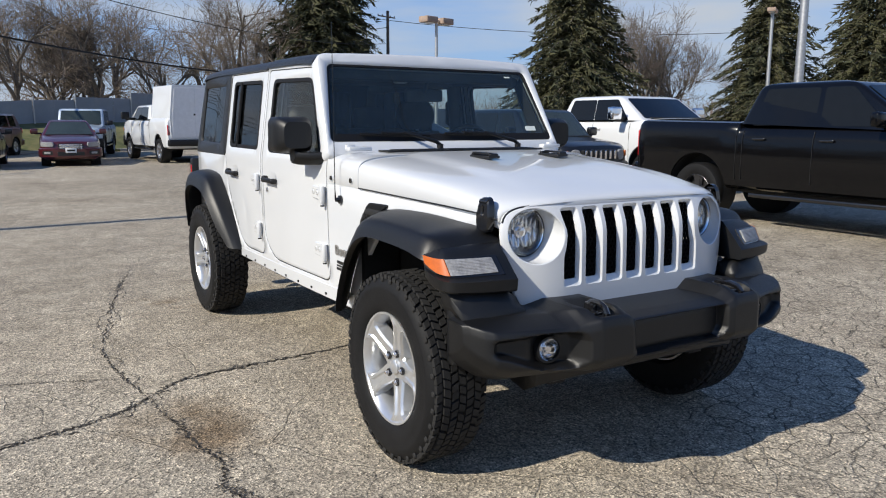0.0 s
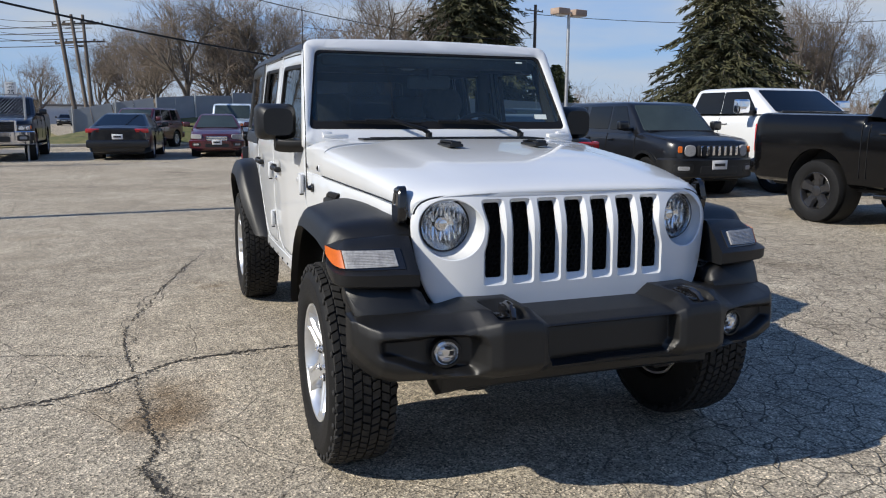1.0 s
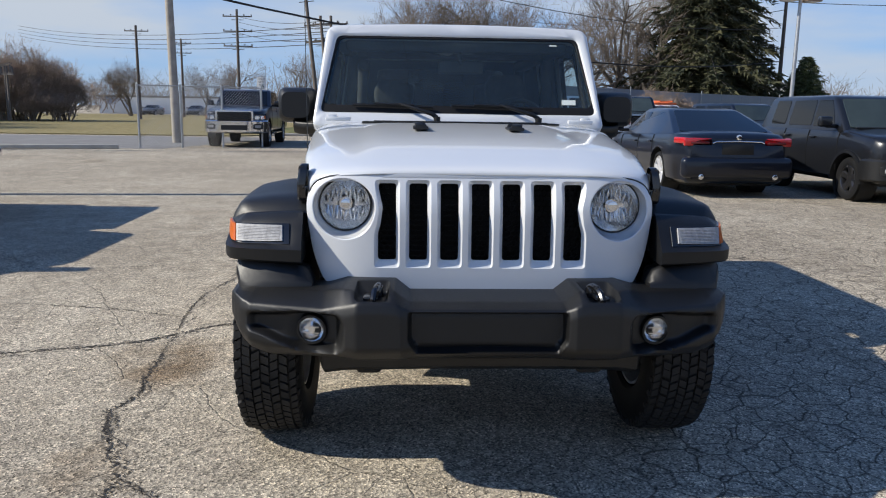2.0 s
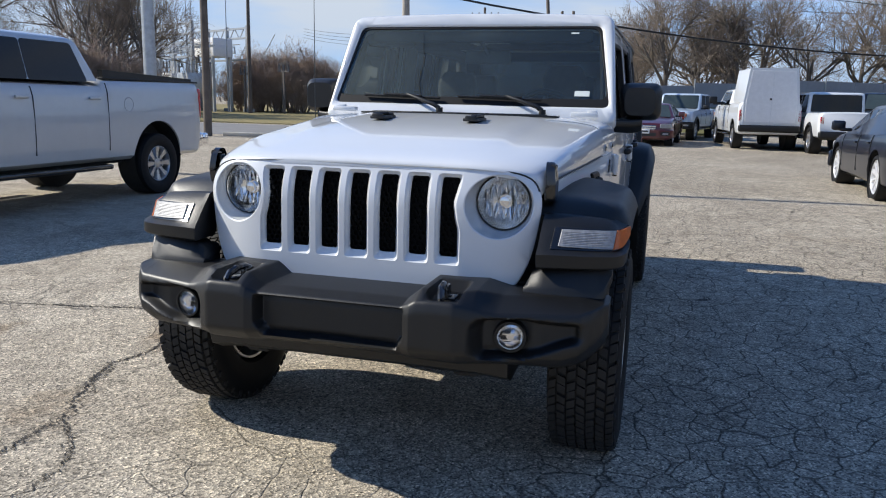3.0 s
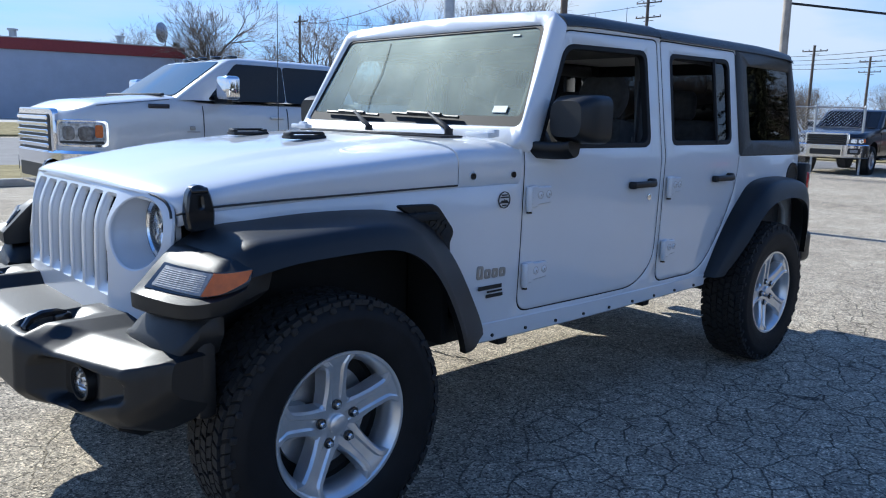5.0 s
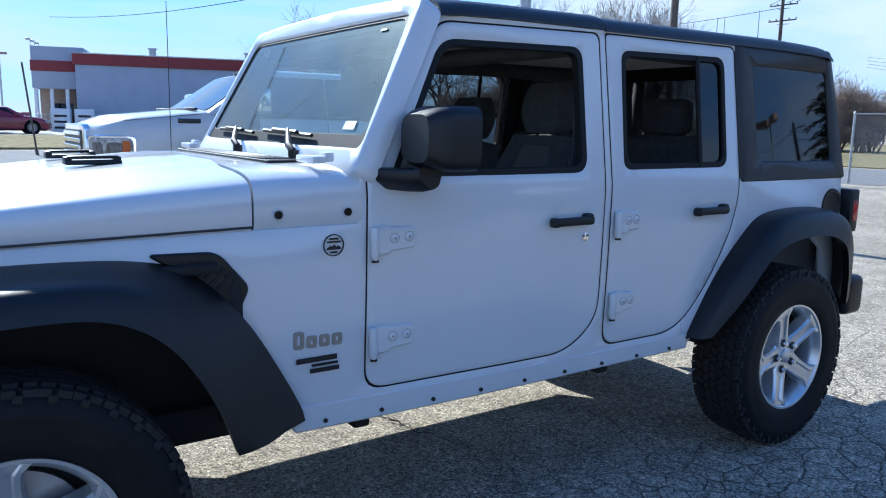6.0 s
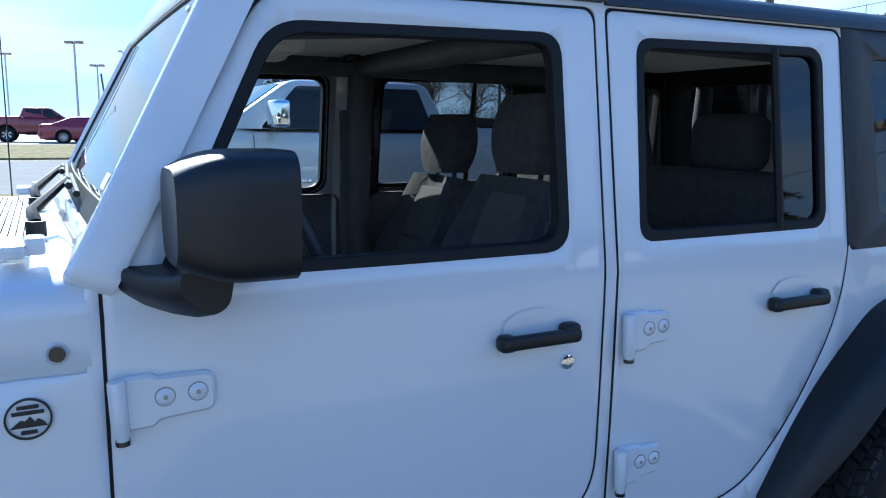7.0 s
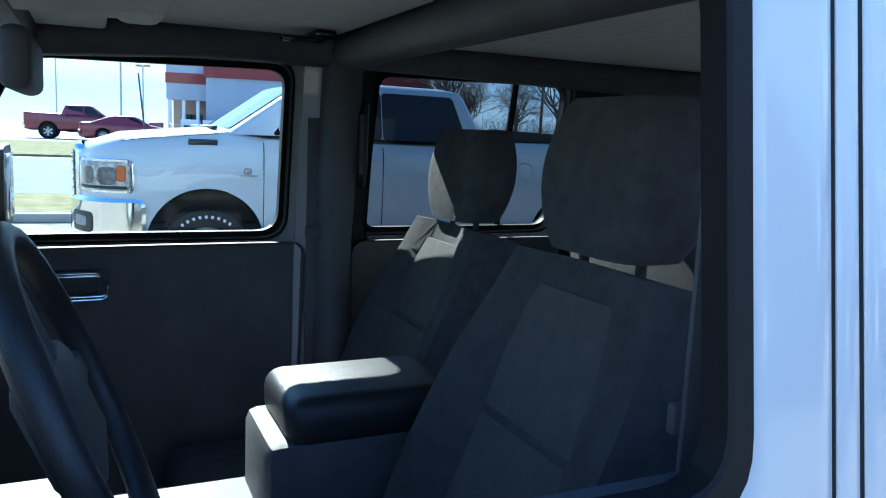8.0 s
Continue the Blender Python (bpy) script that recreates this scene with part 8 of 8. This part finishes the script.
for T, x, y, s, w in ((t1, -20.5, 90, 0.75, 20), (t2, -26, 96, 0.8, 70), (t1, -14.5, 96, 0.9, 140), (t3, -34, 92, 0.7, 190), (t2, -42, 88, 0.8, 250), (t1, -36.0, 33.0, 1.0, 20), (t3, -32.0, 37.5, 1.1, 80), (t2, -41.0, 29.0, 1.0, 160), (t1, -46.0, 38.0, 1.05, 230), (t3, -38.0, 44.0, 1.1, 290), (t2, -54.0, 33.0, 0.9, 10), (t1, -52.0, 26.0, 1.1, 110), (t3, -60, 30, 0.9, 60), (t1, -62.0, 24.0, 0.9, 200)):
    stand(T, x, y, s, w)
stand(sp2, -49.0, 42.0, 0.65, 0)
stand(sp1, -66.0, 30.0, 0.6, 0)
# far woods along the horizon
rnd = random.Random(5)
far = []
for k in range(520):
    az = rnd.uniform(-62, 75)
    dist = rnd.uniform(125, 240)
    x, y, _ = at_az(az, dist)
    h = rnd.uniform(4.5, 9.5)
    for q in range(9):
        b = Vector((x + rnd.gauss(0, 1.2), y + rnd.gauss(0, 1.2), rnd.uniform(0, h * 0.4)))
        e = b + Vector((rnd.gauss(0, 1.3), rnd.gauss(0, 1.3), h * rnd.uniform(0.35, 0.62)))
        far.append(([b, b.lerp(e, 0.5) + Vector((rnd.gauss(0, 0.3), 0, 0)), e], [0.08, 0.05, 0.02]))
    for q in range(34):
        b = Vector((x + rnd.gauss(0, 2.0), y + rnd.gauss(0, 2.0), h * rnd.uniform(0.25, 0.85)))
        e = b + Vector((rnd.gauss(0, 0.9), rnd.gauss(0, 0.9), rnd.uniform(0.5, 1.6)))
        far.append(([b, e], [0.035, 0.012]))
fm = limbs_bm(far, 3)
fm.materials.append(TWIG)
tagged(new("far_woods", fm), "distant line of bare brown woods", "woods", "", "stuff")

# ---- filling station across the road ----
ST = empty("store_building", "low blue-grey store building with a red roof band", "building", "", "", Matrix.Translation((-57.0, 9.0, 0)) @ Matrix.Rotation(radians(-16), 4, "Z"))
part("wall", box(14, 16, 5.2, (-7.0, 8.0, 2.6), 0.03), WALLB, ST)
part("roof_band", box(14.3, 16.3, 0.75, (-7.0, 8.0, 5.45), 0.03), WALLR, ST)
part("roof_cap", box(14.4, 16.4, 0.08, (-7.0, 8.0, 5.86), 0.01), STEEL, ST)
part("entrance_tower", box(5.0, 3.4, 2.9, (-3.2, -1.2, 4.85), 0.05), WALLB, ST, "blue-grey overhanging entrance block")
part("tower_band", box(5.1, 3.5, 0.75, (-3.2, -1.2, 4.95), 0.03), WALLR, ST)
part("tower_brick", box(3.4, 3.0, 3.4, (-4.0, -1.2, 1.7), 0.03), BRICKM, ST, "tan brick entrance wall")
part("shop_door", box(0.05, 1.5, 2.4, (-2.28, -1.3, 1.2), 0.01), CARGLASS, ST)
for k in range(4):
    part("porch_column", merge(box(0.24, 0.24, 3.4, (-0.95, -2.7 + 1.0 * k, 1.7), 0.02), box(0.36, 0.36, 0.5, (-0.95, -2.7 + 1.0 * k, 0.25), 0.02)), SIGNW, ST, "white porch column")
for k in range(2):
    ic = part("ice_chest", box(0.8, 1.25, 2.0, (1.0, -0.9 + 1.5 * k, 1.0), 0.05), SIGNW, ST, "white ice chest by the wall")
    part("chest_lettering", merge(*[box(0.01, 0.8, 0.16, (1.405, -0.9 + 1.5 * k, 0.7 + 0.4 * q), 0.002) for q in range(3)]), NAVY, ic)
part("vending_box", box(0.6, 0.9, 1.7, (1.2, -3.2, 0.85), 0.04), BRIGHTRED, ST, "red vending box")
part("gas_cage", merge(*[box(0.04, 0.04, 1.6, (1.0 + 0.8 * (q % 2), -2.2 + 0.35 * (q // 2), 0.8)) for q in range(6)], box(0.9, 0.8, 0.05, (1.4, -1.85, 1.6), 0.01)), STEEL, ST)
for k in range(3):
    part("flood_lamp", merge(box(0.04, 0.04, 0.7, (-1.0 - 1.6 * k, -2.9, 6.4)), box(0.35, 0.25, 0.14, (-1.0 - 1.6 * k, -3.05, 6.75), 0.03)), STEEL, ST)
part("roof_fan", merge(cyl(0.25, 0.7, (-3, 5, 6.2), "z", 12), cyl(0.35, 0.12, (-3, 5, 6.6), "z", 12)), STEEL, ST)
part("roof_fan", merge(cyl(0.25, 0.7, (-3, 12, 6.2), "z", 12), cyl(0.35, 0.12, (-3, 12, 6.6), "z", 12)), STEEL, ST)
part("roof_dish", merge(moved(lathe([(0.0, 0.0), (0.4, 0.08), (0.75, 0.28)], 24, "y"), Matrix.Translation((-1.5, 15.0, 7.0)) @ Matrix.Rotation(2.4, 4, "Z")), cyl(0.05, 1.2, (-1.5, 15.0, 6.4), "z", 8)), STEEL, ST)
sg = empty("leaning_sign_post", "thin leaning dark sign post at the road", "pole", "", "", Matrix.Translation((-29.0, 3.3, 0)) @ Matrix.Rotation(radians(5.5), 4, "X"))
part("post", box(0.10, 0.06, 3.35, (0, 0, 1.67), 0.01), WOODP, sg)
part("post_collar", box(0.14, 0.10, 0.25, (0, 0, 0.12), 0.01), WOODP, sg)

# ---- substation ----
SB = empty("substation", "grey steel electrical substation with insulators", "substation", "", "", Matrix.Translation((-44, 56, 0)) @ Matrix.Rotation(radians(-28), 4, "Z"))
for i in range(7):
    for j in range(2):
        part("steel_column", merge(box(0.22, 0.22, 7.2, (i * 3.2 - 10, j * 5, 3.6), 0), box(0.7, 0.7, 0.3, (i * 3.2 - 10, j * 5, 0.15), 0)), STEEL, SB)
for j in range(2):
    for z in (7.0, 6.2, 4.4):
        part("steel_beam", merge(box(19.6, 0.16, 0.16, (-0.4, j * 5, z), 0), *[box(0.06, 0.06, 0.95, (q * 0.8 - 10, j * 5, 6.6), 0, 1, Euler((0, 0.7 * (1 if q % 2 else -1), 0)).to_matrix()) for q in range(25) if z == 7.0]), STEEL, SB)
for i in range(12):
    part("insulator", merge(*[cyl(0.14, 0.07, (i * 1.7 - 9.5, 2.5 * (i % 3), 4.9 + 0.16 * q), "z", 8, 0.08) for q in range(6)]), CERAM, SB)
for i in range(3):
    part("transformer_tank", merge(box(2.4, 1.6, 2.6, (i * 5 - 6, 2.5, 1.3), 0.06), cyl(0.3, 1.6, (i * 5 - 6, 2.5, 3.0), "x", 12), *[box(0.06, 0.9, 1.8, (i * 5 - 7 + 0.25 * q, 1.45, 1.3), 0) for q in range(9)]), STEEL, SB)
rs_ = random.Random(31)
for k in range(26):
    x_, y_, h_ = rs_.uniform(-12, 14), rs_.uniform(-4, 8), rs_.uniform(2.6, 5.2)
    part("switch_stand", merge(box(0.12, 0.12, h_, (x_, y_, h_ / 2)), box(1.5, 0.10, 0.10, (x_, y_, h_)), *[cyl(0.10, 0.55, (x_ + q * 0.6, y_, h_ + 0.3), "z", 6, 0.05) for q in (-1, 0, 1)], box(1.3, 0.05, 0.05, (x_, y_, h_ + 0.62), 0, 1, Euler((0, rs_.uniform(-0.25, 0.25), 0)).to_matrix())), CERAM if k % 2 else STEEL, SB)
for k in range(14):
    part("truss_brace", box(0.05, 0.05, 2.6, (-11 + 1.8 * k, 5.0 * (k % 2), 5.4), 0, 1, Euler((0, 0.8 * (1 if k % 2 else -1), 0)).to_matrix()), STEEL, SB)
for k in range(3):
    part("breaker_tank", merge(box(1.6, 1.2, 1.5, (9.5 + 2.4 * k, -3.0, 2.2), 0.05), *[cyl(0.09, 1.0, (9.5 + 2.4 * k + 0.45 * q, -3.0, 3.4), "z", 6, 0.05) for q in (-1, 0, 1)], box(1.2, 0.9, 1.5, (9.5 + 2.4 * k, -3.0, 0.75))), SIGNW if k == 1 else STEEL, SB)
part("equipment_box", box(3.4, 1.8, 1.5, (7.0, 3, 5.3), 0.05), SIGNW, SB, "white equipment box")
for a, b in ((-1, -1), (-1, 1), (1, -1), (1, 1)):
    part("stand_leg", box(0.2, 0.2, 4.6, (7.0 + 1.4 * a, 3 + 0.8 * b, 2.3), 0), STEEL, SB)
for k in range(8):
    part("lightning_mast", cyl(0.08, 10.5 + 0.5 * (k % 3), (k * 2.9 - 11, 1 + 2 * (k % 2), 5.2), "z", 6, 0.03), STEEL, SB)
    part("bus_bar", box(18, 0.08, 0.08, (-0.5, 0.7 * k - 0.2, 5.0 + 0.22 * (k % 4)), 0), STEEL, SB)

# small things along the edges
sgn_ = empty("traffic_sign", "white rectangular speed sign on a steel post", "sign", "", "", Matrix.Translation((-7.4, 34.9, 0)))
part("post", box(0.06, 0.05, 2.6, (0, 0, 1.3), 0.004), STEEL, sgn_)
part("sign_plate", box(0.46, 0.012, 0.60, (0, -0.035, 2.45), 0.02), SIGNW, sgn_)
for txt, z, sz in (("SPEED", 2.62, 0.12), ("LIMIT", 2.49, 0.12), ("25", 2.22, 0.27)):
    cu = bpy.data.curves.new("sign_text", "FONT")
    cu.body, cu.size, cu.align_x, cu.extrude = txt, sz, "CENTER", 0.002
    o = new("sign_text", cu)
    cu.materials.append(INK)
    o.parent = sgn_
    o.matrix_local = Matrix.Translation((0, -0.046, z)) @ Matrix.Rotation(radians(90), 4, "X")
HS = empty("house", "distant white house with a grey gable roof", "house", "", "", Matrix.Translation((36, 75, 0)) @ Matrix.Rotation(radians(-25), 4, "Z"))
part("wall", loft([[(-5, y, 0), (5, y, 0), (5, y, 3.0), (0, y, 5.0), (-5, y, 3.0)] for y in (0, 12)]), SIGNW, HS)
part("roof", merge(moved(box(6.0, 13, 0.18, (0, 6, 0)), Matrix.Translation((-2.6, 0, 4.1)) @ Matrix.Rotation(radians(-22), 4, "Y")), moved(box(6.0, 13, 0.18, (0, 6, 0)), Matrix.Translation((2.6, 0, 4.1)) @ Matrix.Rotation(radians(22), 4, "Y"))), ROOFM, HS)
part("window", box(1.2, 0.06, 1.2, (-1.6, -0.02, 1.7), 0.01), CARGLASS, HS)
part("window", box(1.2, 0.06, 1.2, (1.6, -0.02, 1.7), 0.01), CARGLASS, HS)
WH = empty("warehouse", "distant low grey warehouse behind the field", "building", "", "", Matrix.Translation((-26, 128, 0)))
part("wall", box(46, 14, 2.6, (0, 0, 1.3), 0.02), WALLB, WH)
part("roof", box(46.6, 14.6, 0.3, (0, 0, 2.7), 0.02), ROOFM, WH)
for k in range(12):
    vehicle("sedan", "distant parked car beyond the field", (CHARCOAL, WHITE, NAVY, MAROON)[k % 4], spot(-36 + 2.9 * k, 104 + (k % 3) * 0.4, 0), dict(SEDAN, seams=(), handles=()), "car", "far parked cars") if k % 2 == 0 else None
